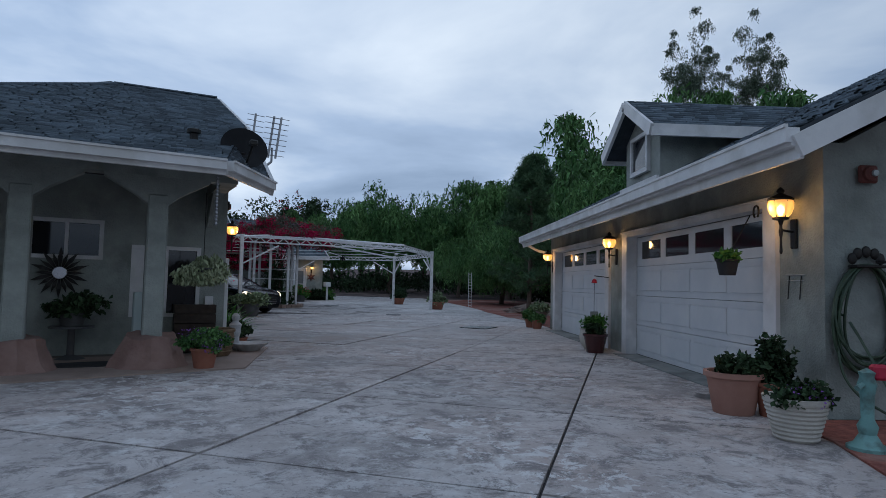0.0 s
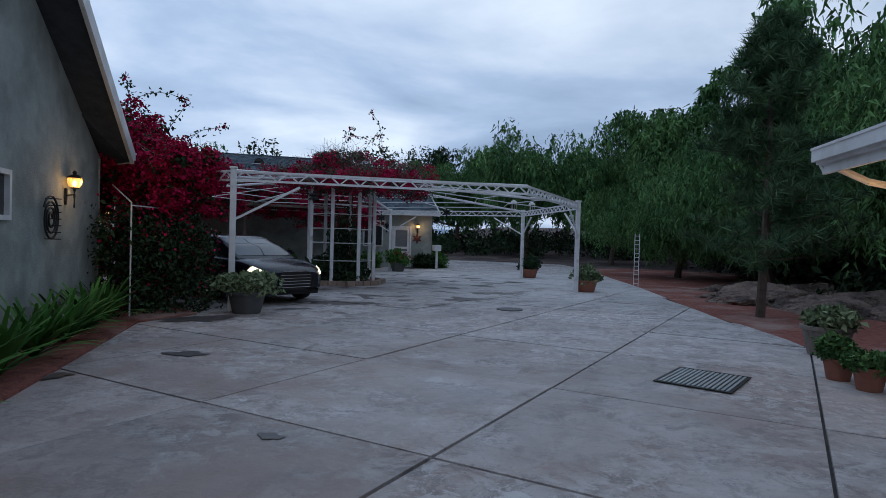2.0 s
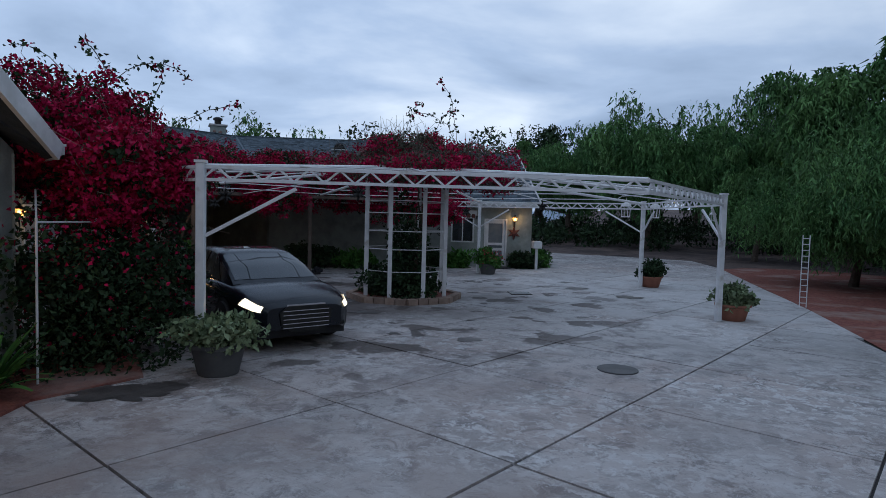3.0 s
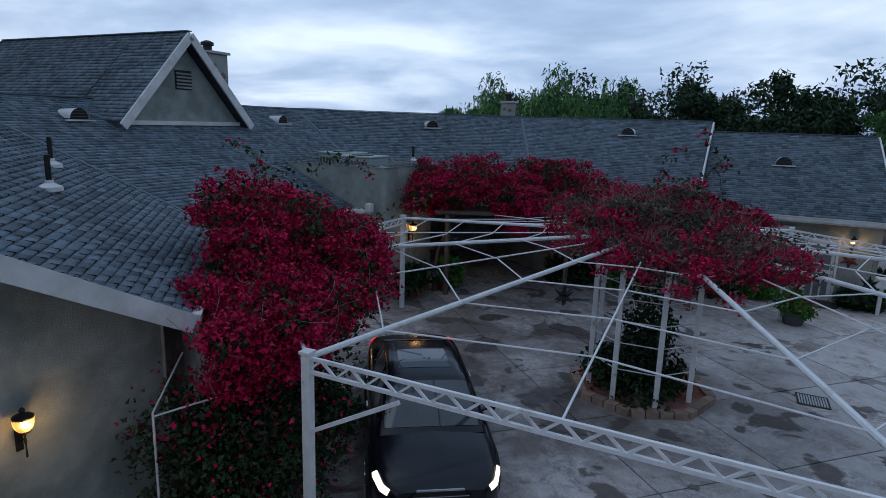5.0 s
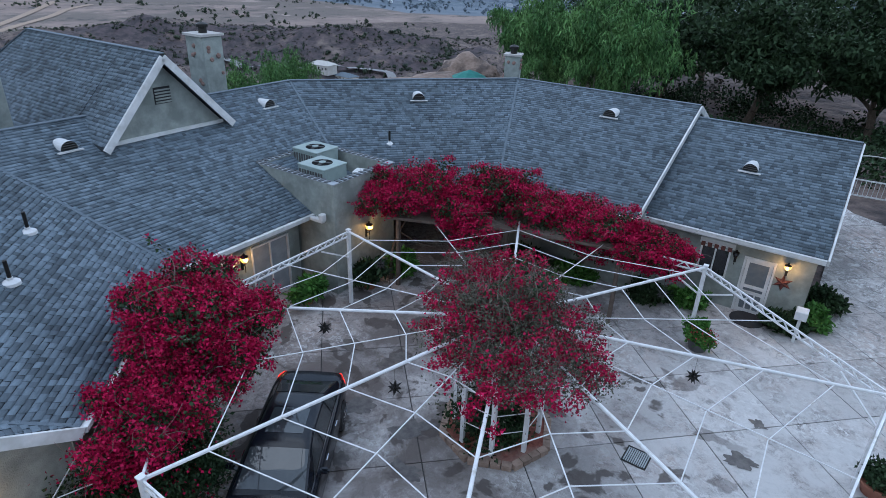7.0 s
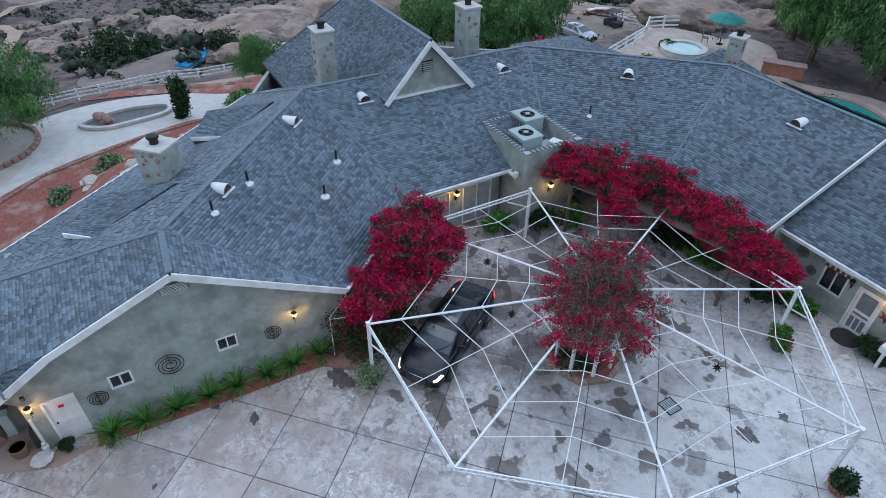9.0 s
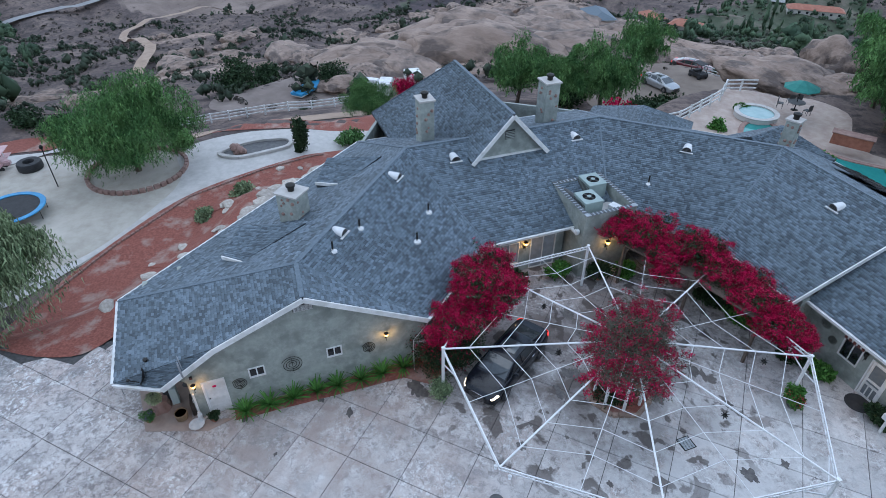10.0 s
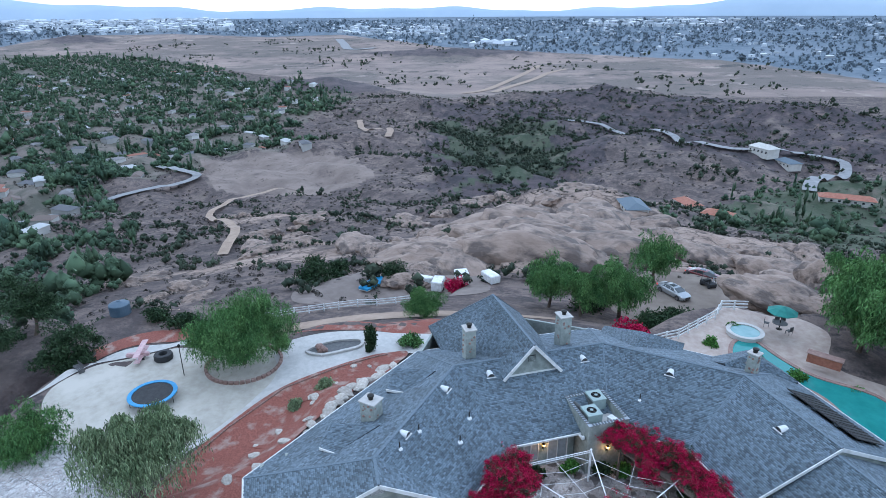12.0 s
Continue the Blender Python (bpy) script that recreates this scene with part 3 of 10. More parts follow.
def surface(x, y):
    """Height of the ground's mesh at arrays x, y, between its own corners."""
    x, y = np.asarray(x, dtype=float), np.asarray(y, dtype=float)
    r = np.clip(np.hypot(x + 10, y - 24), LAND_R[0], LAND_R[-1] - 1)
    a = (np.degrees(np.arctan2(y - 24, x + 10)) - 100) % 360 + 100
    ext = np.append(LAND_A, 460.0)
    i = np.clip(np.searchsorted(LAND_R, r, side="right") - 1, 0, len(LAND_R) - 2)
    j = np.clip(np.searchsorted(ext, a, side="right") - 1, 0, len(LAND_A) - 1)
    s, t = (r - LAND_R[i]) / (LAND_R[i + 1] - LAND_R[i]), (a - ext[j]) / (ext[j + 1] - ext[j])
    j1 = (j + 1) % len(LAND_A)
    return (LAND_Z[i, j] * (1 - t) + LAND_Z[i, j1] * t) * (1 - s) + (LAND_Z[i + 1, j] * (1 - t) + LAND_Z[i + 1, j1] * t) * s


def land_z(x, y):
    return float(surface(np.array([x]), np.array([y]))[0])


def in_area(x, y, poly):
    """Whether points lie within a flat outline."""
    x, y = np.asarray(x, dtype=float), np.asarray(y, dtype=float)
    hit = np.zeros(x.shape, dtype=bool)
    for (x0, y0), (x1, y1) in zip(poly, poly[1:] + poly[:1]):
        hit ^= ((y0 > y) != (y1 > y)) & (x < (x1 - x0) * (y - y0) / (y1 - y0 + 1e-9) + x0)
    return hit


SUBURB = [(-1860, -1700), (-1753, -1507), (-1722, -1225), (-1516, -881), (-1100, -530), (-970, -310), (-750, -290), (-625, -290), (-510, -200), (-488, -270), (-436, -285), (-370, -270), (-310, -262), (-227, -226), (-198, -215), (-126, -146), (-90, -180), (-150, -420), (-600, -1300), (-1300, -2000)]
FIELD = [(-444, -272), (-488, -250), (-503, -175), (-435, -121), (-330, -92), (-318, -120), (-345, -160), (-345, -195), (-350, -217)]
GULLY = [(-727, -140), (-780, -36), (-660, 44), (-560, 30), (-420, 10), (-334, -9), (-430, -40), (-530, -70)]
DARK = [(-830, -150), (-925, 1), (-900, 150), (-840, 300), (-720, 420), (-540, 380), (-520, 300), (-500, 200), (-620, 70), (-480, 60), (-300, 20), (-333, -40), (-563, -110)]
GARDEN = [(-226, 78), (-300, 112), (-390, 140), (-440, 190), (-430, 240), (-351, 230), (-230, 150), (-175, 105), (-203, 86)]
ROCKS_AT = [(-84, 4), (-96, 12), (-120, 30), (-139, 38), (-144, -17), (-107, -34), (-104, -53), (-142, -38), (-228, 21), (-231, 45), (-202, 57), (-159, 85), (-155, 70), (-108, 76), (-220, -103), (-170, 20), (-300, 40), (-330, 72), (-122, 60)]


def rocky(x, y):
    """How far the ground is bare sandstone, 0 to 1."""
    m = np.zeros(np.shape(x))
    for px, py in ROCKS_AT:
        m = np.maximum(m, np.exp(-((x - px) ** 2 + (y - py) ** 2) / (13 + 0.04 * math.hypot(px, py)) ** 2))
    return m


def plain_at(x, y):
    """Open dry grassland between the near slopes and the town, 0 to 1."""
    r = np.hypot(x + 10, y - 24)
    az = np.degrees(np.arctan2(y - 24, x + 10)) % 360
    near = np.interp(az, [100, 155, 165, 173, 180, 191, 195, 202, 206, 211, 216, 221, 226, 262], [1400, 1230, 1110, 1010, 1030, 900, 1080, 1350, 1470, 1740, 2090, 2300, 2500, 2500])
    return np.clip((r - near) / 60 + 0.5, 0, 1)


def town_at(x, y):
    """The wooded valley town beyond the grassland, 0 to 1."""
    r = np.hypot(x + 10, y - 24)
    az = np.degrees(np.arctan2(y - 24, x + 10)) % 360
    edge = np.interp(az, [100, 154, 160, 167, 175, 183, 191, 197, 200, 206, 214, 220, 226, 262], [1300, 1450, 1720, 1960, 1990, 2070, 2380, 2860, 3150, 3060, 3350, 3400, 2850, 2700])
    return np.clip((r - edge) / 90 + 0.5, 0, 1)


def land_mesh():
    k = len(LAND_A)
    v = np.stack([LAND_X, LAND_Y, LAND_Z], -1).reshape(-1, 3)
    i, j = np.meshgrid(np.arange(len(LAND_R) - 1), np.arange(k), indexing="ij")
    i, j = i.ravel(), j.ravel()
    f = np.stack([i * k + j, (i + 1) * k + j, (i + 1) * k + (j + 1) % k, i * k + (j + 1) % k], 1)
    return v, f


def land_material():
    """Dry hillside: bare dirt, chaparral, sandstone, woods, pale grassland and town, by the cover laid on the ground."""
    m = bpy.data.materials.new("dry_hills")
    m.use_nodes = True
    n, l = m.node_tree.nodes, m.node_tree.links
    bs = n["Principled BSDF"]; bs.inputs["Roughness"].default_value = 0.97; bs.inputs["Specular IOR Level"].default_value = 0.1
    co = n.new("ShaderNodeTexCoord")

    def noise_(sc, lo, hi, detail=7.0, rgh=0.6):
        t = n.new("ShaderNodeTexNoise"); t.inputs["Scale"].default_value = sc; t.inputs["Detail"].default_value = detail; t.inputs["Roughness"].default_value = rgh
        l.new(co.outputs["Object"], t.inputs["Vector"])
        r = n.new("ShaderNodeMapRange"); r.inputs[1].default_value, r.inputs[2].default_value = lo, hi
        l.new(t.outputs["Fac"], r.inputs[0])
        return r.outputs[0]

    def mix(a, b, f):
        x = n.new("ShaderNodeMix"); x.data_type = "RGBA"
        for s, v in (("A", a), ("B", b)):
            if isinstance(v, tuple):
                x.inputs[s].default_value = (*v, 1)
            else:
                l.new(v, x.inputs[s])
        l.new(f, x.inputs["Factor"])
        return x.outputs["Result"]

    def cover(name, sc, wob, soft=0.12):
        """The laid cover with its edge broken by noise."""
        a = n.new("ShaderNodeAttribute"); a.attribute_name = name
        w = noise_(sc, 0.3, 0.7, 6.0, 0.65)
        x = n.new("ShaderNodeMath"); x.operation = "MULTIPLY_ADD"; x.inputs[1].default_value = wob
        l.new(w, x.inputs[0]); l.new(a.outputs["Fac"], x.inputs[2])
        r = n.new("ShaderNodeMapRange"); r.inputs[1].default_value, r.inputs[2].default_value = 0.5 + wob / 2 - soft, 0.5 + wob / 2 + soft
        l.new(x.outputs[0], r.inputs[0])
        return r.outputs[0]
    near = mix((0.205, 0.156, 0.138), (0.14, 0.108, 0.10), noise_(0.035, 0.40, 0.60))
    near = mix(near, (0.092, 0.074, 0.072), noise_(0.11, 0.45, 0.56, 10.0, 0.76))
    near = mix(near, (0.255, 0.195, 0.168), noise_(0.022, 0.60, 0.70))
    near = mix(near, (0.070, 0.060, 0.060), noise_(0.35, 0.51, 0.60, 8.0, 0.75))
    dark = mix((0.105, 0.082, 0.086), (0.055, 0.050, 0.054), noise_(0.07, 0.42, 0.58, 10.0, 0.76))
    dark = mix(dark, (0.17, 0.125, 0.11), noise_(0.04, 0.58, 0.68, 8.0, 0.7))
    col = mix(near, dark, cover("dark", 0.02, 0.8, 0.2))
    wood = mix((0.105, 0.10, 0.082), (0.20, 0.165, 0.145), noise_(0.05, 0.42, 0.6, 8.0, 0.7))
    col = mix(col, wood, cover("wood", 0.02, 0.6, 0.2))
    col = mix(col, mix((0.060, 0.078, 0.052), (0.095, 0.105, 0.075), noise_(0.06, 0.4, 0.6)), cover("green", 0.03, 0.8, 0.2))
    field = mix((0.255, 0.20, 0.175), (0.18, 0.14, 0.124), noise_(0.05, 0.4, 0.62, 7.0, 0.65))
    field = mix(field, (0.11, 0.088, 0.08), noise_(0.16, 0.56, 0.64, 9.0, 0.76))
    col = mix(col, field, cover("field", 0.03, 1.3, 0.3))
    rock = mix((0.37, 0.28, 0.235), (0.27, 0.195, 0.16), noise_(0.12, 0.38, 0.6, 8.0, 0.68))
    rock = mix(rock, (0.13, 0.098, 0.088), noise_(0.11, 0.54, 0.62, 9.0, 0.74))
    rock = mix(rock, (0.085, 0.070, 0.066), noise_(0.4, 0.57, 0.65, 8.0, 0.74))
    warp = n.new("ShaderNodeTexNoise"); warp.inputs["Scale"].default_value, warp.inputs["Detail"].default_value = 0.16, 4.0
    l.new(co.outputs["Object"], warp.inputs["Vector"])
    bent = n.new("ShaderNodeVectorMath"); bent.operation = "MULTIPLY_ADD"; bent.inputs[1].default_value = (9, 9, 9)
    l.new(warp.outputs["Color"], bent.inputs[0]); l.new(co.outputs["Object"], bent.inputs[2])
    vor = n.new("ShaderNodeTexVoronoi"); vor.feature = "DISTANCE_TO_EDGE"; vor.inputs["Scale"].default_value = 0.10
    l.new(bent.outputs[0], vor.inputs["Vector"])
    crack = n.new("ShaderNodeMapRange"); crack.inputs[1].default_value, crack.inputs[2].default_value, crack.inputs[3].default_value, crack.inputs[4].default_value = 0.0, 0.055, 0.9, 0.0
    l.new(vor.outputs["Distance"], crack.inputs[0])
    rock = mix(rock, (0.075, 0.058, 0.052), crack.outputs[0])
    col = mix(col, rock, cover("rock", 0.07, 0.7, 0.12))
    plain = mix((0.30, 0.228, 0.200), (0.23, 0.176, 0.158), noise_(0.006, 0.42, 0.6, 8.0, 0.6))
    plain = mix(plain, (0.165, 0.138, 0.125), noise_(0.0036, 0.46, 0.56, 10.0, 0.74))
    plain = mix(plain, (0.085, 0.082, 0.078), noise_(0.012, 0.55, 0.62, 10.0, 0.78))
    plain = mix(plain, (0.36, 0.285, 0.25), noise_(0.009, 0.60, 0.66, 8.0, 0.7))
    col = mix(col, plain, cover("plain", 0.008, 0.5, 0.2))
    scrubby = mix((0.135, 0.108, 0.110), (0.085, 0.075, 0.078), noise_(0.03, 0.42, 0.58, 8.0, 0.7))
    col = mix(col, scrubby, cover("mesa", 0.01, 0.5, 0.15))
    # town ground has blue distance haze mixed into its base colours
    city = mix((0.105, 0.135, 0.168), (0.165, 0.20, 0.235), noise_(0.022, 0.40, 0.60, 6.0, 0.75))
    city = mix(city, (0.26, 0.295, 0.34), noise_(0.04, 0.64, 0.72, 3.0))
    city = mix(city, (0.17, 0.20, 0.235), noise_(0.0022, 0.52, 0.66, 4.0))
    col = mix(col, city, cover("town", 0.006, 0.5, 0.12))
    l.new(col, bs.inputs["Base Color"])
    t = n.new("ShaderNodeTexNoise"); t.inputs["Scale"].default_value = 0.9; t.inputs["Detail"].default_value = 7
    l.new(co.outputs["Object"], t.inputs["Vector"])
    b = n.new("ShaderNodeBump"); b.inputs["Strength"].default_value = 0.8; b.inputs["Distance"].default_value = 0.6
    l.new(t.outputs["Fac"], b.inputs["Height"]); l.new(b.outputs[0], bs.inputs["Normal"])
    return m


def lay_cover(me):
    """Writes the kinds of ground cover onto the ground's corners."""
    x, y = LAND_X, LAND_Y
    r = np.hypot(x + 10, y - 24)
    wx, wy = x + 14 * np.sin(y / 31) + 9 * np.sin(y / 11), y + 14 * np.sin(x / 27 + 1) + 9 * np.cos(x / 13)
    mesa = np.zeros(x.shape)
    for hx, hy, la, lc, turn, h in (HILLS[0], HILLS[1], HILLS[6]):
        c, s = math.cos(radians(turn)), math.sin(radians(turn))
        u, v = (x - hx) * c + (y - hy) * s, -(x - hx) * s + (y - hy) * c
        mesa = np.maximum(mesa, np.exp(-(u / la) ** 2 - (v / lc) ** 2) * 1.3)
    for name, val in (("dark", in_area(wx, wy, DARK) * 1.0), ("wood", np.maximum(in_area(wx, wy, SUBURB), 0.9 * in_area(wx, wy, GARDEN))), ("green", np.maximum(0.75 * in_area(wx, wy, GULLY), in_area(wx, wy, GARDEN))),
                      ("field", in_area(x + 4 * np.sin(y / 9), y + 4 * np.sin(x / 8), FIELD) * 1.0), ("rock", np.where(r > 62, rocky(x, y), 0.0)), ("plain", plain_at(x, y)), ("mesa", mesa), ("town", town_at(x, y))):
        at_ = me.attributes.new(name, "FLOAT", "POINT")
        at_.data.foreach_set("value", np.asarray(val, dtype=np.float32).ravel())


LAND = land_material()
_v, _f = land_mesh()
GROUND = mesh_np("ground", _v, _f, LAND)
lay_cover(GROUND)
ground = tagged(attach("ground", GROUND, None), "dry brown hillside falling to a wide hazy valley", "ground", kind="structure")
for p in ground.data.polygons:
    p.use_smooth = True


def far_hills():
    """A ring of low mountains at the valley's far edge, haze painted into their colour."""
    k = 720
    an = np.linspace(0, 2 * np.pi, k, endpoint=False)
    h = 55 + 26 * np.sin(an * 5 + 0.6) + 18 * np.sin(an * 11 + 2) + 9 * np.sin(an * 29) + 5 * np.sin(an * 61 + 1)
    v, rows = [], ((4700, -60, 0.0), (4780, 0, 0.45), (4860, 0, 0.8), (4930, 0, 1.0))
    for rr, z0, s in rows:
        zz = z0 + h * s
        v.append(np.stack([-10 + rr * np.cos(an), 24 + rr * np.sin(an), zz], 1))
    v = np.concatenate(v)
    f = [(i * k + j, i * k + (j + 1) % k, (i + 1) * k + (j + 1) % k, (i + 1) * k + j) for i in range(len(rows) - 1) for j in range(k)]
    return mesh_np("backdrop", v, np.array(f), material("haze_tinted_mountain", (0.34, 0.42, 0.51), (0.38, 0.46, 0.55), 0.003, 1.0, 0.0, spec=0.0))


tagged(attach("backdrop", far_hills(), None), "low mountains along the valley's edge in painted haze blue", "backdrop", kind="structure")


def sheet(name, pts, z, mat, label, category, d=0.05, kind="structure"):
    """A thin laid surface with a flat outline (world metres)."""
    bm = prism(bmesh.new(), pts, z - d, z)
    bm.normal_update()
    bmesh.ops.triangulate(bm, faces=[f for f in bm.faces if len(f.verts) > 4])
    return solid(name, bm, mat, label, category, kind=kind)


def H(u, v, z=0.0):
    """House metres to the world."""
    return tuple(HOUSE @ Vector((u, v, z)))


def spline(pts, n=8):
    """A rounded closed outline through the given points."""
    out, k = [], len(pts)
    for i in range(k):
        p0, p1, p2, p3 = (np.array(pts[(i + j) % k], dtype=float) for j in (-1, 0, 1, 2))
        for t in np.linspace(0, 1, n, endpoint=False):
            out.append(tuple(0.5 * (2 * p1 + (p2 - p0) * t + (2 * p0 - 5 * p1 + 4 * p2 - p3) * t * t + (3 * p1 - p0 - 3 * p2 + p3) * t ** 3)))
    return out


# ---- driveway ----
DRIVE = [(3.6, -16), (3.6, 21.5), (3.1, 26), (2.7, 33), (2.2, 38), (1.4, 47), (-1.0, 57), (-14.5, 57.5), (-10.7, 50.5), (-6.3, 41.4), (-12, 41), (-21, 35), (-20, 25), (-12, 19), (-7.2, 20.4), (-4.05, 12.2), (-3.4, 10.8), (-6.5, 11.2), (-13.8, 7.6), (-8.1, 5.0), (-6.4, 2.0), (-7.3, -2.8), (-11.2, -5.6), (-11.8, -10), (-10.5, -16)]
drive = sheet("driveway", DRIVE, -0.035, JOINT, "stamped grey concrete driveway with dark diagonal joints", "driveway", d=0.12)


def inside(x, y, poly):
    hit, k = False, len(poly)
    for i in range(k):
        (x0, y0), (x1, y1) = poly[i], poly[(i + 1) % k]
        if (y0 > y) != (y1 > y) and x < (x1 - x0) * (y - y0) / (y1 - y0) + x0:
            hit = not hit
    return hit


def clip_poly(poly, a, b, c):
    """Keeps the part of a flat outline where a x + b y <= c."""
    out, k = [], len(poly)
    for i in range(k):
        p, q = poly[i], poly[(i + 1) % k]
        dp, dq = a * p[0] + b * p[1] - c, a * q[0] + b * q[1] - c
        if dp <= 0:
            out.append(p)
        if (dp < 0 < dq) or (dq < 0 < dp):
            t = dp / (dp - dq)
            out.append((p[0] + (q[0] - p[0]) * t, p[1] + (q[1] - p[1]) * t))
    return out


def lay_slabs():
    g, s, sq = radians(70.5), 2.432, 2.416
    ex, ey = (math.cos(g), math.sin(g)), (-math.sin(g), math.cos(g))
    ox, oy = -2.523, 17.818
    rng = random.Random(5)
    for i in range(-15, 20):
        for j in range(-16, 20):
            gap = 0.014
            c = [(ox + ex[0] * (i + a) * s + ey[0] * (j + b) * sq + (ex[0] * sa + ey[0] * sb) * gap,
                  oy + ex[1] * (i + a) * s + ey[1] * (j + b) * sq + (ex[1] * sa + ey[1] * sb) * gap)
                 for a, b, sa, sb in ((0, 0, 1, 1), (1, 0, -1, 1), (1, 1, -1, -1), (0, 1, 1, -1))]
            ins = [inside(x, y, DRIVE) for x, y in c]
            if not any(ins) and not inside(sum(p[0] for p in c) / 4, sum(p[1] for p in c) / 4, DRIVE):
                continue
            if all(ins):
                polys = c
            else:
                polys = c
                k = len(DRIVE)
                mx, my = sum(p[0] for p in c) / 4, sum(p[1] for p in c) / 4
                # trims against the drive's nearest edges
                for e in range(k):
                    (x0, y0), (x1, y1) = DRIVE[e], DRIVE[(e + 1) % k]
                    if max(x0, x1) < -3 and 10 < min(y0, y1) and max(y0, y1) < 36:
                        continue
                    ln = math.hypot(x1 - x0, y1 - y0)
                    t = max(0, min(1, ((mx - x0) * (x1 - x0) + (my - y0) * (y1 - y0)) / ln ** 2))
                    if math.hypot(x0 + (x1 - x0) * t - mx, y0 + (y1 - y0) * t - my) < 2.1:
                        a, b = (y1 - y0) / ln, -(x1 - x0) / ln
                        polys = clip_poly(polys, a, b, a * x0 + b * y0) if len(polys) > 2 else polys
            if len(polys) < 3:
                continue
            bm = prism(bmesh.new(), polys, -0.06, rng.uniform(-0.004, 0.004))
            part("concrete_slab", bm, CONC, drive)


# ---- house: roof lines in house metres ----
ZR, ZE = 5.83, 2.85
G, Q = (-4.65, -12.5, ZR), (-6.95, -12.35, ZR)
J1, J2, J3, R3 = (-15.4, -4.7, ZR), (-15.2, 7.9, ZR), (-8.0, 15.6, ZR), (0.35, 15.6, ZR)
O0, EB, K, CH = (-11.0, -20.4, 2.8), (-5.65, -20.35, 2.8), (-4.65, -16.3, 4.27), (-4.65, -18.55, 2.86)
HK = tuple(O0[i] + (Q[i] - O0[i]) * 0.51 for i in range(3))
EA, VB, VC, VD, VE = (-4.65, -7.2, 2.95), (-8.9, -2.35, ZE), (-8.9, 5.2, ZE), (-5.1, 9.0, 2.98), (0.35, 9.0, 3.08)
O1, O2, O3, O4 = (-23.4, -5.7, 2.6), (-22.8, 11.2, 2.6), (-11.3, 23.0, 2.6), (0.35, 23.0, 2.6)
R5A, R5B, E5A, E5B, O5A, O5B = (0.3, 15.3, 5.42), (6.1, 15.3, 5.42), (0.3, 10.1, 2.84), (6.1, 10.1, 2.84), (0.3, 21.5, 2.6), (6.1, 21.5, 2.6)
PA, PB = (-13.4, 1.0, 7.83), (-22.4, 1.0, 7.83)
FACES = [
    (O0, EB, K, HK), (HK, K, G, Q), (EB, CH, K, K), (EA, EA, G, Q), (EA, VB, J1, Q),
    (VB, VC, J2, J1), (VC, VD, J3, J2), (VD, VE, R3, J3),
    (O1, O0, Q, J1), (O2, O1, J1, J2), (O3, O2, J2, J3), (O4, O3, J3, R3),
    (E5A, E5B, R5B, R5A), (O5B, O5A, R5A, R5B),
    ((-15.6, -1.4, 5.25), (-13.4, -1.4, 5.25), PA, (-15.6, 1.0, 7.83)), ((-13.4, 3.4, 5.25), (-15.6, 3.4, 5.25), (-15.6, 1.0, 7.83), PA),
    ((-27.1, -3.7, 2.9), (-15.6, -3.7, 2.9), (-15.6, 1.0, 7.83), PB), ((-15.6, 5.7, 2.9), (-27.1, 5.7, 2.9), PB, (-15.6, 1.0, 7.83)),
    ((-27.1, 5.7, 2.9), (-27.1, -3.7, 2.9), PB, PB),
    # hip over the back rooms
    ((-22.2, 12.4, 3.0), (-17.2, 17.6, 3.0), (-17.2, 12.9, 5.0), (-17.2, 12.9, 5.0)),
    ((-17.2, 17.6, 3.0), (-11.5, 11.8, 3.0), (-13.0, 8.7, 5.0), (-17.2, 12.9, 5.0)), ((-18.0, 8.0, 3.0), (-22.2, 12.4, 3.0), (-17.2, 12.9, 5.0), (-13.0, 8.7, 5.0)),
    ((-14.6, 22.6, 3.0), (-9.4, 22.6, 3.0), (-11.6, 19.6, 4.9), (-11.6, 19.6, 4.9)),
    ((-9.4, 22.6, 3.0), (-8.8, 16.6, 3.0), (-11.0, 16.4, 4.9), (-11.6, 19.6, 4.9)), ((-14.6, 17.0, 3.0), (-14.6, 22.6, 3.0), (-11.6, 19.6, 4.9), (-11.0, 16.4, 4.9)),
]

house = thing("house", "grey-green stucco ranch house with grey shingle roofs round a courtyard", "house", HOUSE)


def roof_deck(faces):
    """The sheathing under one roof."""
    bm = bmesh.new()
    for q in faces:
        pts = [p for k, p in enumerate(q) if p not in q[:k]]
        if len(pts) == 4:
            a, b, c, d = (Vector(p) for p in pts)
            flat = abs((b - a).cross(d - a).normalized().dot(c - a)) < 0.02
            ni, nj = (1, 1) if flat else (14, 10)
            dn = Vector((0, 0, -0.012 if flat else -0.03))
            for i in range(ni):
                e0, e1, g0, g1 = a.lerp(d, i / ni) + dn, b.lerp(c, i / ni) + dn, a.lerp(d, (i + 1) / ni) + dn, b.lerp(c, (i + 1) / ni) + dn
                for j in range(nj):
                    plate(bm, [e0.lerp(e1, j / nj), e0.lerp(e1, (j + 1) / nj), g0.lerp(g1, (j + 1) / nj), g0.lerp(g1, j / nj)], 0.16)
        else:
            plate(bm, pts, 0.16)
    bmesh.ops.remove_doubles(bm, verts=bm.verts, dist=0.002)
    return bm


roof = part("roof", roof_deck(FACES[:12]), ROOFBASE, house, "grey architectural asphalt shingles")
for a, b in ((12, 14), (14, 19), (19, 22), (22, 25)):
    part("roof", roof_deck(FACES[a:b]), ROOFBASE, house)

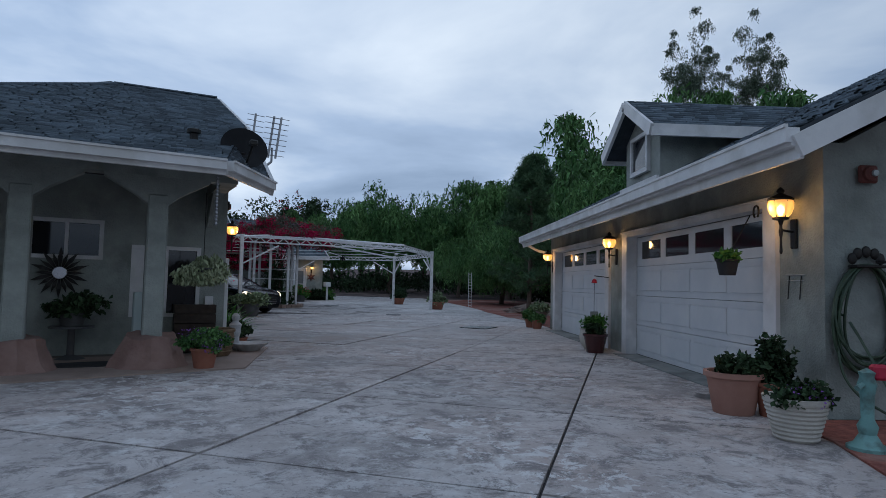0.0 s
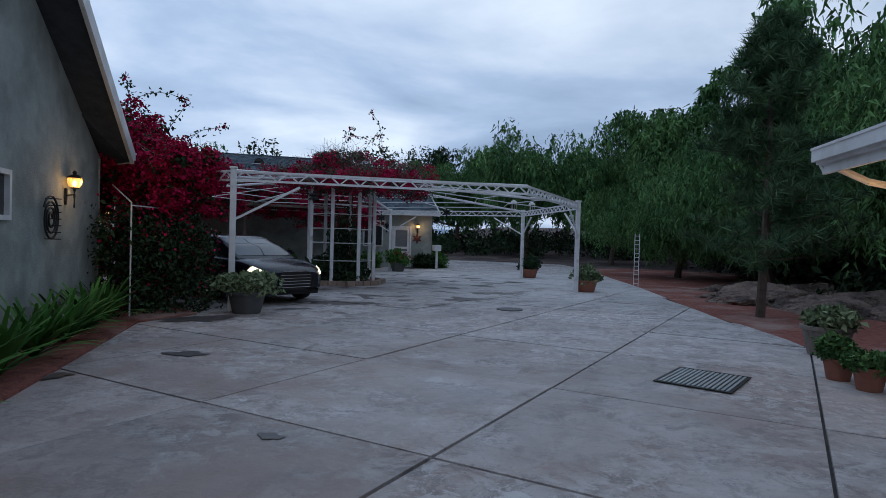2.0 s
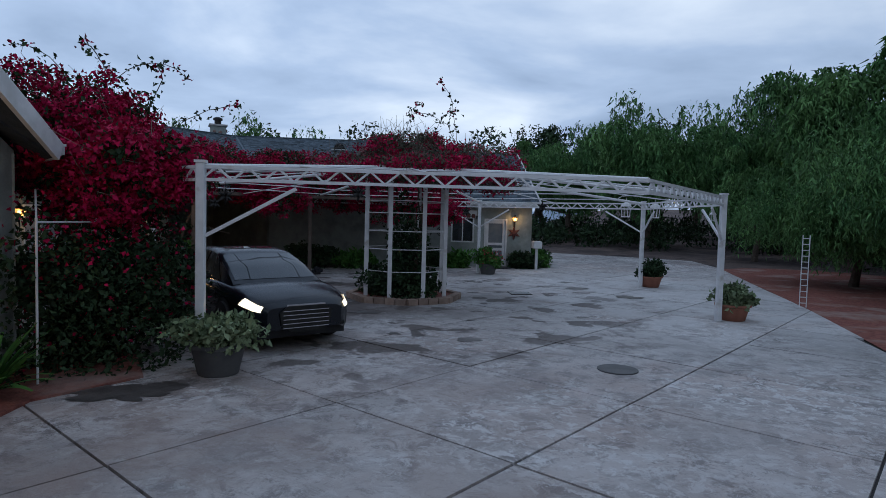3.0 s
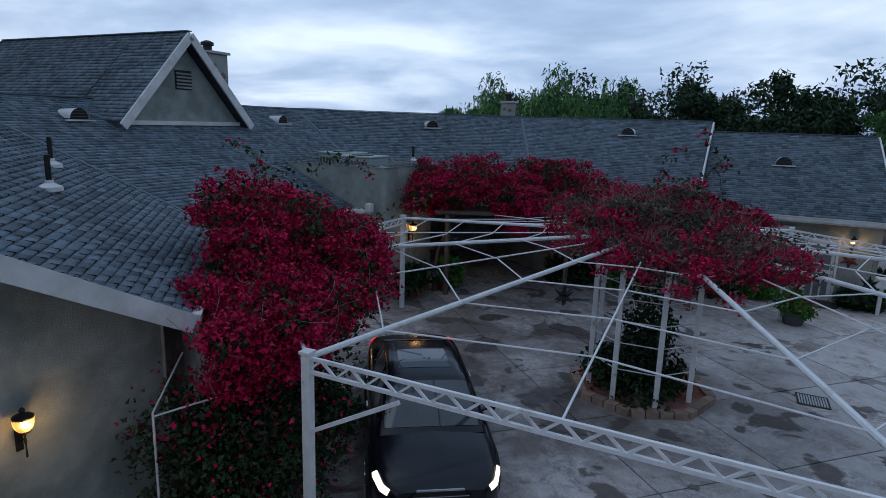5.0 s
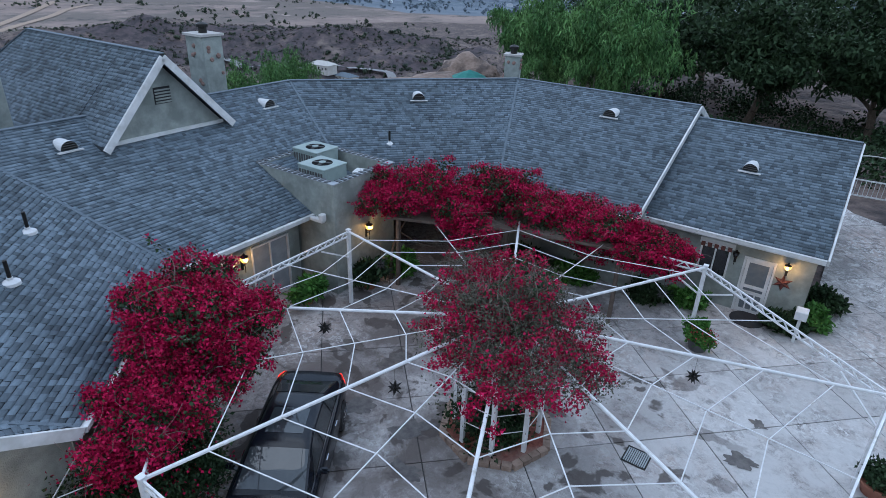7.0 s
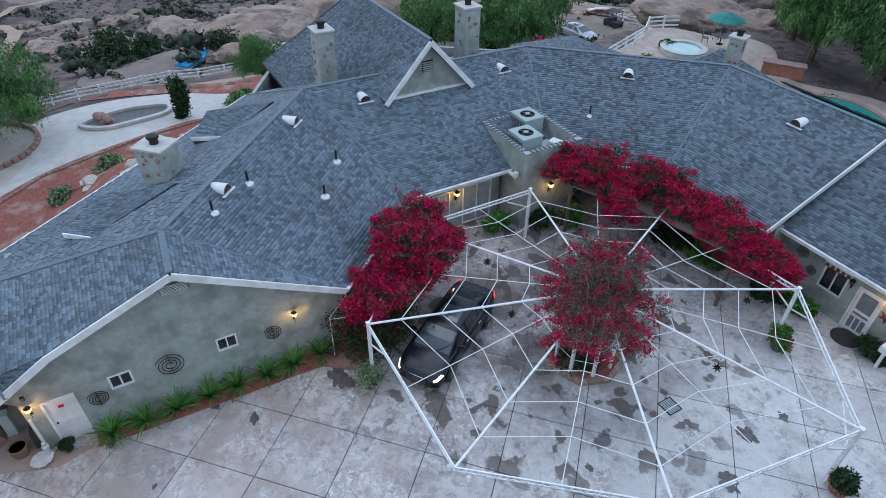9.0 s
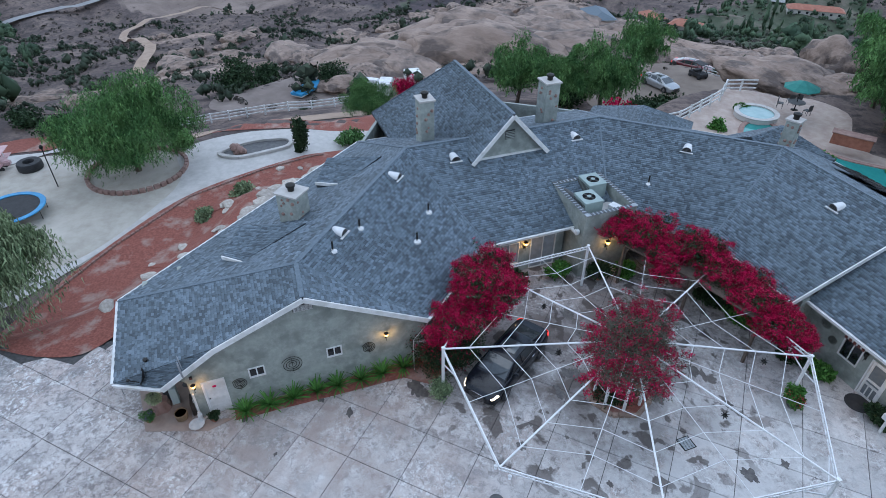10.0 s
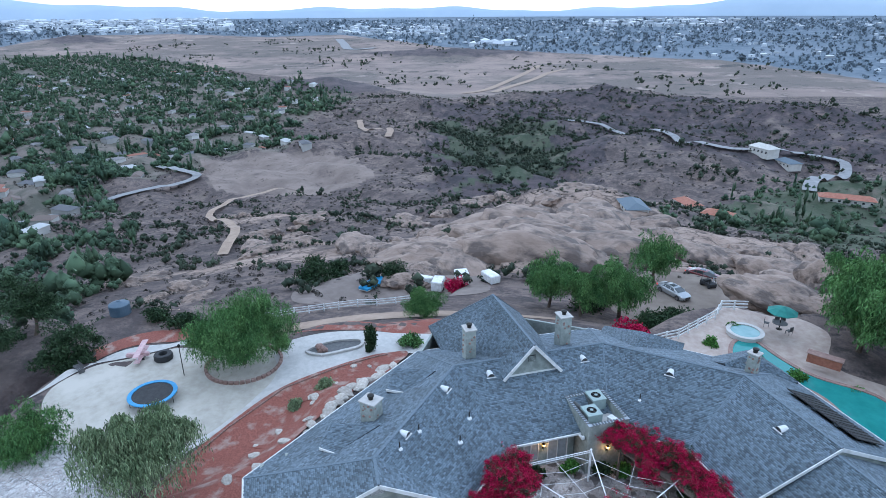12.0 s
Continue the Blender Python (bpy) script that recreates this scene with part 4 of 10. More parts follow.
# eave boards and gutters
for a, b in ((O0, EB), (EB, CH), (VB, VC), (VC, VD), (VD, VE), (E5A, E5B), (EA, VB), (O1, O0), (O2, O1), (O3, O2), (O4, O3)):
    a, b = Vector(a), Vector(b)
    d = Vector((0, 0, -0.07))
    out = (b - a).cross(Vector((0, 0, 1))).normalized()
    g_ = part("gutter", bar(bmesh.new(), a + d + out * 0.05, b + d + out * 0.05, 0.12, 0.13), WHITE, house, "white metal gutter")
    part("gutter_lip", bar(bmesh.new(), a + out * 0.115 + Vector((0, 0, -0.012)), b + out * 0.115 + Vector((0, 0, -0.012)), 0.03, 0.028), WHITE, g_)
    part("eave_board", bar(bmesh.new(), a + d * 2.1 + out * 0.01, b + d * 2.1 + out * 0.01, 0.05, 0.1), WHITE, g_)
for a, b in ((CH, K), (K, G), (G, EA), (VE, R3), (R3, O4), (E5B, R5B), (R5B, O5B), (PA, (-13.4, -1.4, 5.22)), (PA, (-13.4, 3.4, 5.22))):
    a, b = Vector(a), Vector(b)
    d = Vector((0.05, 0, -0.11))
    part("fascia", bar(bmesh.new(), a + d, b + d, 0.06, 0.24), WHITE, house, "white painted rake board")
# ridge and hip caps
for a, b in ((G, Q), (Q, J1), (J1, J2), (J2, J3), (J3, R3), (R5A, R5B), (PA, PB), (Q, O0), (J1, O1), (J2, O2), (J3, O3), (PB, (-27.1, -3.7, 2.9)), (PB, (-27.1, 5.7, 2.9))):
    up = Vector((0, 0, 0.03))
    part("ridge_cap", bar(bmesh.new(), Vector(a) + up, Vector(b) + up, 0.2, 0.03), RIDGE, house)
# open metal valleys
for a, b in ((VB, J1), (VC, J2), (VD, J3), (EA, Q)):
    up = Vector((0, 0, 0.035))
    part("valley", bar(bmesh.new(), Vector(a) + up, Vector(b) + up, 0.10, 0.02), RIDGE, house)

# walls
WALL = bmesh.new()
GU = -5.15
g_holes = [(-17.2, -16.25, 0.0, 2.08), (-15.25, -14.55, 1.6, 2.2), (-11.85, -11.15, 1.6, 2.2)]
pierced(WALL, "x", GU, 0.2, -17.7, -7.2, 0, 2.75, g_holes)
wallpiece(WALL, "x", GU, 0.2, [(-17.7, 2.75), (-7.2, 2.75), (-7.2, 2.84), (-12.5, 5.56), (-16.3, 4.0), (-17.7, 3.15)])
bmesh.ops.remove_doubles(WALL, verts=WALL.verts, dist=0.001)
part("wall", WALL, STUCCO, house, "grey-green stucco gable wall")
WALL = bmesh.new()
p_holes = [(-8.0, -7.0, 1.5, 2.12), (-6.6, -5.55, 0.6, 1.76)]
pierced(WALL, "y", -17.7 + 0.2, 0.2, -12.2, GU - 0.2, 0, 3.2, p_holes)
bmesh.ops.remove_doubles(WALL, verts=WALL.verts, dist=0.001)
part("wall", WALL, STUCCO, house, "grey-green stucco porch wall")
bm = bmesh.new()
d_holes = [(-1.3, -0.1, 0.6, 2.1), (0.6, 2.2, 0.0, 2.2)]
pierced(bm, "x", -9.5, 0.2, -2.6, 2.7, 0, 2.9, d_holes)
bmesh.ops.remove_doubles(bm, verts=bm.verts, dist=0.001)
part("wall", bm, STUCCO, house)
bm = bmesh.new()
pierced(bm, "y", 10.8, 0.2, 0.4, 5.9, 0, 2.9, [(2.35, 3.35, 1.05, 2.15), (3.8, 4.8, 0.0, 2.1)])
bmesh.ops.remove_doubles(bm, verts=bm.verts, dist=0.001)
part("wall", bm, STUCCO, house)
part("wall", B((-5.2, 9.7, 0, 0.2, 9.9, 2.9)), STUCCO, house)
part("wall", B((0.2, 9.702, 0, 0.398, 10.8, 2.9)), STUCCO, house)
part("wall", wallpiece(bmesh.new(), "x", 5.9, 0.2, [(10.802, 0), (21.0, 0), (21.0, 2.6), (15.3, 5.0), (10.802, 2.9)]), STUCCO, house)
part("wall", wallpiece(bmesh.new(), "x", 0.3, 0.2, [(10.802, 3.0), (22, 2.6), (15.6, 5.58)]), STUCCO, house)
# inner walls of the diagonal wings, and the outer walls
for (x0, y0), (x1, y1) in (((-5.2, -7.3), (-9.5, -2.7)), ((-9.5, 5.4), (-12.6, 8.5)), ((-12.6, 8.5), (-8.2, 12.6)), ((-8.2, 12.6), (-5.2, 9.8)),
                           ((-12.2, -17.7), (-11.6, -19.2)), ((-12.2, -17.7), (-22.8, -5.6)), ((-22.8, -5.6), (-26.6, -3.2)), ((-26.6, -3.2), (-26.6, 5.2)), ((-26.6, 5.2), (-22.2, 11)),
                           ((-22.2, 11), (-11, 22.4)), ((-11, 22.4), (0.2, 22.4)), ((0.2, 21), (5.9, 21))):
    part("wall", bar(bmesh.new(), (x0, y0, 1.1), (x1, y1, 1.1), 0.2, 3.4), STUCCO, house)
part("gable_wall", wallpiece(bmesh.new(), "x", -13.75, 0.15, [(-1.25, 4.4), (3.25, 4.4), (3.25, 5.15), (1.0, 7.55), (-1.25, 5.15)]), STUCCO, house)
part("gable_trim", B((-13.75, -1.2, 5.15, -13.68, 3.2, 5.27)), WHITE, house)

# parapet box for the air conditioners
X0, X1, Y0, Y1, ZT = -11.6, -7.85, 2.85, 6.0, 4.1
for q in ((X0, Y0, X1, Y0 + 0.2), (X1 - 0.2, Y0 + 0.2, X1, Y1), (X0, Y1 - 0.2, X1 - 0.2, Y1), (X0, Y0 + 0.2, X0 + 0.2, Y1 - 0.2)):
    part("parapet", B((q[0], q[1], 0.0, q[2], q[3], ZT)), STUCCO, house, "stucco parapet")
part("parapet_floor", B((X0 + 0.2, Y0 + 0.2, 3.2, X1 - 0.2, Y1 - 0.2, 3.3)), PATHC, house)
COPING = material("grey_coping", (0.075, 0.085, 0.095), (0.12, 0.13, 0.14), 3, 0.85, 0.3, 40)
COPE = material("pale_coping_strip", (0.26, 0.29, 0.32), (0.36, 0.39, 0.42), 3, 0.8, 0.2, 40)
for y in (Y0 + 0.09, Y1 - 0.09):
    part("coping", B((X0 - 0.03, y - 0.12, ZT, X1 + 0.03, y + 0.12, ZT + 0.03)), COPE, house)
    for i in range(int((X1 - X0) / 0.24)):
        part("coping_tile", B((X0 + i * 0.24, y - 0.125, ZT + 0.03, X0 + i * 0.24 + 0.12, y + 0.125, ZT + 0.06)), COPING, house)
for x in (X0 + 0.09, X1 - 0.09):
    part("coping", B((x - 0.12, Y0 + 0.215, ZT, x + 0.12, Y1 - 0.215, ZT + 0.03)), COPE, house)
    for i in range(int((Y1 - Y0 - 0.5) / 0.24)):
        part("coping_tile", B((x - 0.125, Y0 + 0.28 + i * 0.24, ZT + 0.03, x + 0.125, Y0 + 0.28 + i * 0.24 + 0.12, ZT + 0.06)), COPING, house)


def chimney(u, v, z0, z1, w, d, yaw=0.0):
    t = thing("chimney", "stone-studded stucco chimney with a dark metal flue cap", "chimney", HOUSE @ pose(u, v, z0, 0, 0, yaw), group="chimneys")
    h = z1 - z0
    smooth(part("chimney_shaft", bevel(B((-w / 2, -d / 2, 0, w / 2, d / 2, h)), 0.03), STUCCO, t), 30)
    part("cap", B((-w / 2 - 0.07, -d / 2 - 0.07, h, w / 2 + 0.07, d / 2 + 0.07, h + 0.09)), PATHC, t)
    smooth(part("flue", lathe(bmesh.new(), [(0.17, h + 0.09), (0.17, h + 0.32), (0.24, h + 0.33), (0.24, h + 0.43), (0.1, h + 0.5)], 14), BLACKMETAL, t))
    rng = np.random.default_rng(int(abs(u) * 10))
    for s in range(28):
        side = s % 4
        a, z = rng.uniform(-0.36, 0.36), rng.uniform(0.12, 0.95) * h
        x, y = ((w / 2, a * d), (-w / 2, a * d), (a * w, d / 2), (a * w, -d / 2))[side]
        r = rng.uniform(0.07, 0.12)
        bm = bmesh.new(); bmesh.ops.create_icosphere(bm, subdivisions=1, radius=r, matrix=Matrix.Translation((x, y, z)))
        part("stone", bm, STONE, t)
    return t


chimney(-12.6, -11.6, 3.4, 6.0, 1.2, 1.05, 45)
chimney(-17.5, -2.8, 4.0, 7.65, 1.0, 0.85)
chimney(-17.2, 5.3, 4.0, 7.75, 1.1, 0.95)
chimney(-9.4, 17.6, 4.0, 6.55, 0.75, 0.7, 20)

# ---- garage ----
garage = thing("garage", "grey-green stucco garage with two white sectional doors and a dormer", "garage")
GX = 3.55
bm = bmesh.new()
pierced(bm, "x", GX + 0.22, 0.22, 6.1, 17.95, 0, 2.75, [(7.05, 11.55, 0, 2.22), (12.78, 17.25, 0, 2.22)])
bmesh.ops.remove_doubles(bm, verts=bm.verts, dist=0.001)
part("wall", bm, STUCCO, garage)
for y in (6.3, 17.95):
    part("wall", wallpiece(bmesh.new(), "y", y, 0.2, [(GX + 0.222, 0), (11.3, 0), (11.3, 2.8), (7.4, 4.75), (GX + 0.222, 2.75)]), STUCCO, garage)
part("wall", B((11.1, 6.3, 0, 11.298, 17.75, 2.8)), STUCCO, garage)
GR = [((2.78, 5.35, 2.66), (2.78, 18.3, 2.66), (7.4, 18.3, 5.02), (7.4, 5.35, 5.02)), ((12.1, 18.3, 2.66), (12.1, 5.35, 2.66), (7.4, 5.35, 5.02), (7.4, 18.3, 5.02))]
DR = [((3.4, 10.05, 3.98), (5.6, 10.05, 3.98), (6.9, 11.28, 4.74), (3.4, 11.28, 4.74)), ((5.6, 12.5, 3.98), (3.4, 12.5, 3.98), (3.4, 11.28, 4.74), (6.9, 11.28, 4.74))]
bm = bmesh.new()
for q in GR + DR:
    plate(bm, list(q), 0.12)
g_roof = part("roof", bm, ROOFBASE, garage, "dark grey shingle roof")
gg = part("gutter", bar(bmesh.new(), (2.72, 5.3, 2.6), (2.72, 18.35, 2.6), 0.13, 0.13), WHITE, garage, "white metal gutter")
part("gutter_lip", bar(bmesh.new(), (2.66, 5.3, 2.68), (2.66, 18.35, 2.68), 0.035, 0.03), WHITE, gg)
part("gutter_foot", bar(bmesh.new(), (2.75, 5.3, 2.52), (2.75, 18.35, 2.52), 0.085, 0.03), WHITE, gg)
part("eave_board", bar(bmesh.new(), (2.8, 5.3, 2.45), (2.8, 18.35, 2.45), 0.04, 0.11), WHITE, gg)
bm = bmesh.new()
tube(bm, (2.74, 18.3, 2.55), (3.2, 18.2, 2.3), 0.04); tube(bm, (3.2, 18.2, 2.3), (3.55, 18.16, 2.22), 0.04)
part("downspout", bm, WHITE, gg)
for a, b in (((2.75, 5.3, 2.50), (7.4, 5.3, 4.86)), ((7.4, 5.3, 4.86), (12.1, 5.3, 2.5)), ((2.75, 18.35, 2.50), (7.4, 18.35, 4.86)),
             ((3.36, 10.0, 3.88), (3.36, 11.28, 4.64)), ((3.36, 11.28, 4.64), (3.36, 12.55, 3.88)), ((3.36, 10.0, 3.88), (5.5, 10.0, 3.88)), ((3.36, 12.55, 3.88), (5.5, 12.55, 3.88))):
    part("fascia", bar(bmesh.new(), a, b, 0.06, 0.2), WHITE, garage)
bm = bmesh.new()
wallpiece(bm, "x", 3.85, 0.15, [(10.45, 3.0), (12.1, 3.0), (12.1, 4.08), (11.28, 4.6), (10.45, 4.08)])
part("dormer_wall", bm, STUCCO, garage)
part("dormer_wall", B((3.852, 10.45, 3.0, 6.2, 10.55, 4.0)), STUCCO, garage)
part("dormer_wall", B((3.852, 12.0, 3.0, 6.2, 12.1, 4.0)), STUCCO, garage)
w = part("dormer_window", B((3.62, 10.85, 3.36, 3.69, 11.7, 3.44), (3.62, 10.85, 4.03, 3.69, 11.7, 4.10), (3.62, 10.85, 3.44, 3.69, 10.93, 4.03), (3.62, 11.62, 3.44, 3.69, 11.7, 4.03)), WHITE, garage)
part("pane", B((3.66, 10.93, 3.44, 3.67, 11.62, 4.03)), GLASS, w)
part("flashing", B((3.60, 10.4, 3.12, 3.66, 12.2, 3.20)), WHITE, garage)
APRON = material("smooth_apron_concrete", (0.20, 0.225, 0.22), (0.27, 0.29, 0.28), 2.5, 0.75, 0.2, 40, c3=(0.13, 0.14, 0.14), scale3=1.2)
PANELW = material("white_garage_door", (0.60, 0.63, 0.66), (0.68, 0.70, 0.72), 1.5, 0.55, 0.1, 120)
for y0, y1 in ((7.05, 11.55), (12.78, 17.25)):
    d = thing("garage_door", "white ribbed sectional garage door with a row of small dark windows", "garage door", pose(GX + 0.16, y0, 0), group="garage doors")
    W = y1 - y0
    for s in range(4):
        z0, z1 = 0.02 + s * 0.544, 0.02 + (s + 1) * 0.544 - 0.006
        bm = bmesh.new()
        if s < 3:
            box(bm, 0, 0.01, z0, 0.04, W - 0.01, z1)
            box(bm, -0.008, 0.012, z0 + 0.004, 0.0, W - 0.012, z0 + 0.06); box(bm, -0.008, 0.012, z1 - 0.06, 0.0, W - 0.012, z1 - 0.004)
            p = part("panel", bm, PANELW, d)
            for i in range(4):
                y_a, y_b = 0.10 + i * (W - 0.2) / 4 + 0.05, 0.10 + (i + 1) * (W - 0.2) / 4 - 0.05
                q = B((-0.012, y_a, z0 + 0.1, 0.0, y_b, z1 - 0.1))
                part("raised_field", bevel(q, 0.008), PANELW, p)
                for zz in (z0 + 0.078, z1 - 0.09):
                    part("groove_bead", B((-0.007, y_a - 0.02, zz, 0.0, y_b + 0.02, zz + 0.012)), PANELW, p)
        else:
            holes = [(0.14 + i * (W - 0.28) / 4 + 0.1, 0.14 + (i + 1) * (W - 0.28) / 4 - 0.1, z0 + 0.13, z1 - 0.09) for i in range(4)]
            pierced(bm, "x", 0.04, 0.04, 0.01, W - 0.01, z0, z1, holes)
            p = part("panel", bm, PANELW, d)
            for h in holes:
                part("pane", B((0.012, h[0], h[2], 0.02, h[1], h[3])), GLASS, p)
    part("door_casing", B((-0.21, -0.22, 0, -0.01, 0.025, 2.2)), WHITE, d)
    part("door_casing", B((-0.21, W - 0.025, 0, -0.01, W + 0.22, 2.2)), WHITE, d)
    part("door_casing", B((-0.215, -0.22, 2.2, -0.01, W + 0.22, 2.28)), WHITE, d)
    part("casing_bead", B((-0.24, -0.25, 2.28, -0.01, W + 0.25, 2.305)), WHITE, d)
    part("bottom_seal", B((-0.002, 0.012, 0.004, 0.035, W - 0.012, 0.022)), BLACKCLOTH, d)
    sheet("door_apron", [(3.27, y0), (3.7, y0), (3.7, y1), (3.27, y1)], 0.016, APRON, "smooth grey-green concrete strip along the garage door", "concrete strip", d=0.03)

# ---- openings ----
def window(name, m, w, h, glass=GLASS, grid=2, label="white framed sliding window with dark glass"):
    """A framed sliding window in the plane y = 0 of m, facing -y, its lower left corner at the origin."""
    t = thing(name, label, "window", m, kind="structure")
    f = 0.06
    part("window_frame", B((0, -0.03, 0, w, 0.08, f), (0, -0.03, h - f, w, 0.08, h), (0, -0.03, f, f, 0.08, h - f), (w - f, -0.03, f, w, 0.08, h - f)), WHITE, t)
    for i in range(grid):
        x0, x1 = f + (w - 2 * f) * i / grid, f + (w - 2 * f) * (i + 1) / grid
        if i:
            part("mullion", B((x0 - 0.025, -0.01, f, x0 + 0.025, 0.06, h - f)), WHITE, t)
        part("pane", B((x0, 0.03, f, x1, 0.04, h - f)), glass[i] if isinstance(glass, tuple) else glass, t)
    # near-black board painting the unlit depth behind the panes
    part("dark_room", B((f, 0.12, f, w - f, 0.14, h - f)), SHADE_BLACK, t)
    return t


EAST = pose(0, 0, 0, 0, 0, 90)   # turns a thing that faces -y to face +x
for i, (v0, z0) in enumerate(((-15.25, 1.6), (-11.85, 1.6))):
    window("window_%d" % (i + 1), HOUSE @ pose(GU, v0, z0) @ EAST, 0.7, 0.6)
window("window_3", HOUSE @ pose(-8.0, -17.68, 1.5), 1.0, 0.62)
window("window_4", HOUSE @ pose(-6.6, -17.68, 0.6), 1.05, 1.16, (WHITE, GLASS), label="white framed porch window with one boarded white half")
window("window_5", HOUSE @ pose(2.35, 10.6, 1.05), 1.0, 1.1)
CURTAINED = material("curtained_glass", (0.26, 0.28, 0.30), (0.34, 0.36, 0.38), 3, 0.12, 0.0, stretch=(1, 8, 1))
window("window_6", HOUSE @ pose(-9.5, -1.3, 0.6) @ EAST, 1.2, 1.5, CURTAINED)
window("window_7", HOUSE @ pose(-9.5, 0.6, 0.02) @ EAST, 1.6, 2.16, CURTAINED, label="white glazed double patio doors")

side_door = thing("door_1", "white six-panel entry door with a small red ornament", "door", HOUSE @ pose(GU, -17.2, 0) @ EAST, kind="structure")
part("leaf", B((0.08, 0.02, 0.02, 0.87, 0.06, 2.0)), WHITE, side_door)
part("door_casing", B((0, -0.03, 0, 0.08, 0.1, 2.08), (0.87, -0.03, 0, 0.95, 0.1, 2.08), (0.08, -0.03, 2.0, 0.87, 0.1, 2.08)), WHITE, side_door)
part("handle", lathe(bmesh.new(), [(0.03, 0), (0.035, 0.03), (0.01, 0.06)], 10, pose(0.17, 0.02, 1.0, 90)), BLACKMETAL, side_door)
red_bow = part("ornament", bevel(B((0.4, -0.02, 1.62, 0.56, 0.02, 1.74)), 0.02), BRACT, side_door, "small red bow")

screen_door = thing("door_2", "white screen door with a barred lower panel", "door", HOUSE @ pose(3.8, 10.6, 0), kind="structure")
part("door_casing", B((0, -0.04, 0, 0.07, 0.1, 2.1), (0.93, -0.04, 0, 1.0, 0.1, 2.1), (0.07, -0.04, 2.02, 0.93, 0.1, 2.1)), WHITE, screen_door)
part("stile", B((0.08, 0, 0.02, 0.19, 0.04, 2.01)), WHITE, screen_door)
part("stile", B((0.81, 0, 0.02, 0.92, 0.04, 2.01)), WHITE, screen_door)
for z in (0.02, 0.72, 0.95, 1.9):
    part("rail", B((0.19, 0, z, 0.81, 0.04, z + 0.11)), WHITE, screen_door)
for x in (0.36, 0.58):
    part("bar", B((x, 0.005, 0.13, x + 0.05, 0.035, 0.72)), WHITE, screen_door)
part("screen", B((0.19, 0.045, 0.13, 0.81, 0.05, 1.9)), material("insect_screen", (0.13, 0.15, 0.17), (0.17, 0.19, 0.2), 5, 0.7, 0.2, 200), screen_door)


# ---- lit wall lanterns ----
def lantern(m, power, on=True):
    """A carriage lantern whose back plate lies on the plane y = 0 of m; it hangs out towards -y."""
    t = thing("wall_lantern", "black iron carriage lantern with lit amber glass on stucco wall", "wall lamp", m, group="wall lanterns")
    part("back_plate", bevel(B((-0.05, -0.03, -0.3, 0.05, 0, 0.02)), 0.01), BLACKMETAL, t)
    bm = bmesh.new()
    tube(bm, (0, -0.02, -0.12), (0, -0.16, -0.1), 0.012); tube(bm, (0, -0.16, -0.1), (0, -0.16, 0.0), 0.014)
    part("arm", bm, BLACKMETAL, t)
    m0 = pose(0, -0.16, 0)
    part("stem", lathe(bmesh.new(), [(0.006, -0.36), (0.016, -0.34), (0.010, -0.2), (0.022, -0.12), (0.012, -0.06), (0.03, 0.0)], 8, m0), BLACKMETAL, t)
    part("gallery", lathe(bmesh.new(), [(0.03, 0.0), (0.08, 0.012), (0.085, 0.034)], 14, m0), BLACKMETAL, t)
    smooth(part("glass", lathe(bmesh.new(), [(0.075, 0.034), (0.105, 0.075), (0.124, 0.13), (0.128, 0.19), (0.118, 0.222)], 18, m0), LAMPGLOW if on else GLASS, t, "amber lit glass"))
    if on:
        smooth(part("bulb", lathe(bmesh.new(), [(0.012, 0.05), (0.03, 0.08), (0.04, 0.115), (0.03, 0.15), (0.004, 0.175)], 12, m0), BULB, t, "glowing bulb"))
    for k in range(6):
        a = math.pi * k / 3
        part("rib", tube(bmesh.new(), (0.08 * math.cos(a), -0.16 + 0.08 * math.sin(a), 0.034), (0.127 * math.cos(a), -0.16 + 0.127 * math.sin(a), 0.21), 0.004, 4), BLACKMETAL, t)
    part("crown", lathe(bmesh.new(), [(0.128, 0.212), (0.132, 0.232), (0.105, 0.252), (0.05, 0.278), (0.026, 0.292), (0.042, 0.315), (0.03, 0.338), (0.006, 0.36)], 16, m0), BLACKMETAL, t)
    if on:
        lamp = new("lantern_light", bpy.data.lights.new("lantern_light", "POINT"))
        lamp.data.energy, lamp.data.color, lamp.data.shadow_soft_size = power, (1.0, 0.55, 0.2), 0.08
        lamp.matrix_world = m @ pose(0, -0.29, 0.12)
    return t


WEST = pose(0, 0, 0, 0, 0, -90)
SMALLER = Matrix.Diagonal((0.8, 0.8, 0.8, 1))
for y in (6.55, 12.2, 18.3):
    lantern(pose(GX, y, 2.0) @ WEST if y < 18 else pose(GX, y - 0.62, 1.95) @ WEST, LAMP_POWER)
lantern(HOUSE @ pose(GU, -9.1, 2.12) @ EAST @ SMALLER, LAMP_POWER)
lantern(HOUSE @ pose(GU, -17.48, 2.0) @ EAST @ SMALLER, LAMP_POWER)
lantern(HOUSE @ pose(5.12, 10.6, 2.0) @ SMALLER, LAMP_POWER)
lantern(HOUSE @ pose(3.52, 10.6, 2.0) @ SMALLER, LAMP_POWER, on=False)
lantern(HOUSE @ pose(-9.5, 0.2, 1.85) @ EAST, LAMP_POWER)
lantern(HOUSE @ pose(X1, 4.4, 2.0) @ EAST, LAMP_POWER)

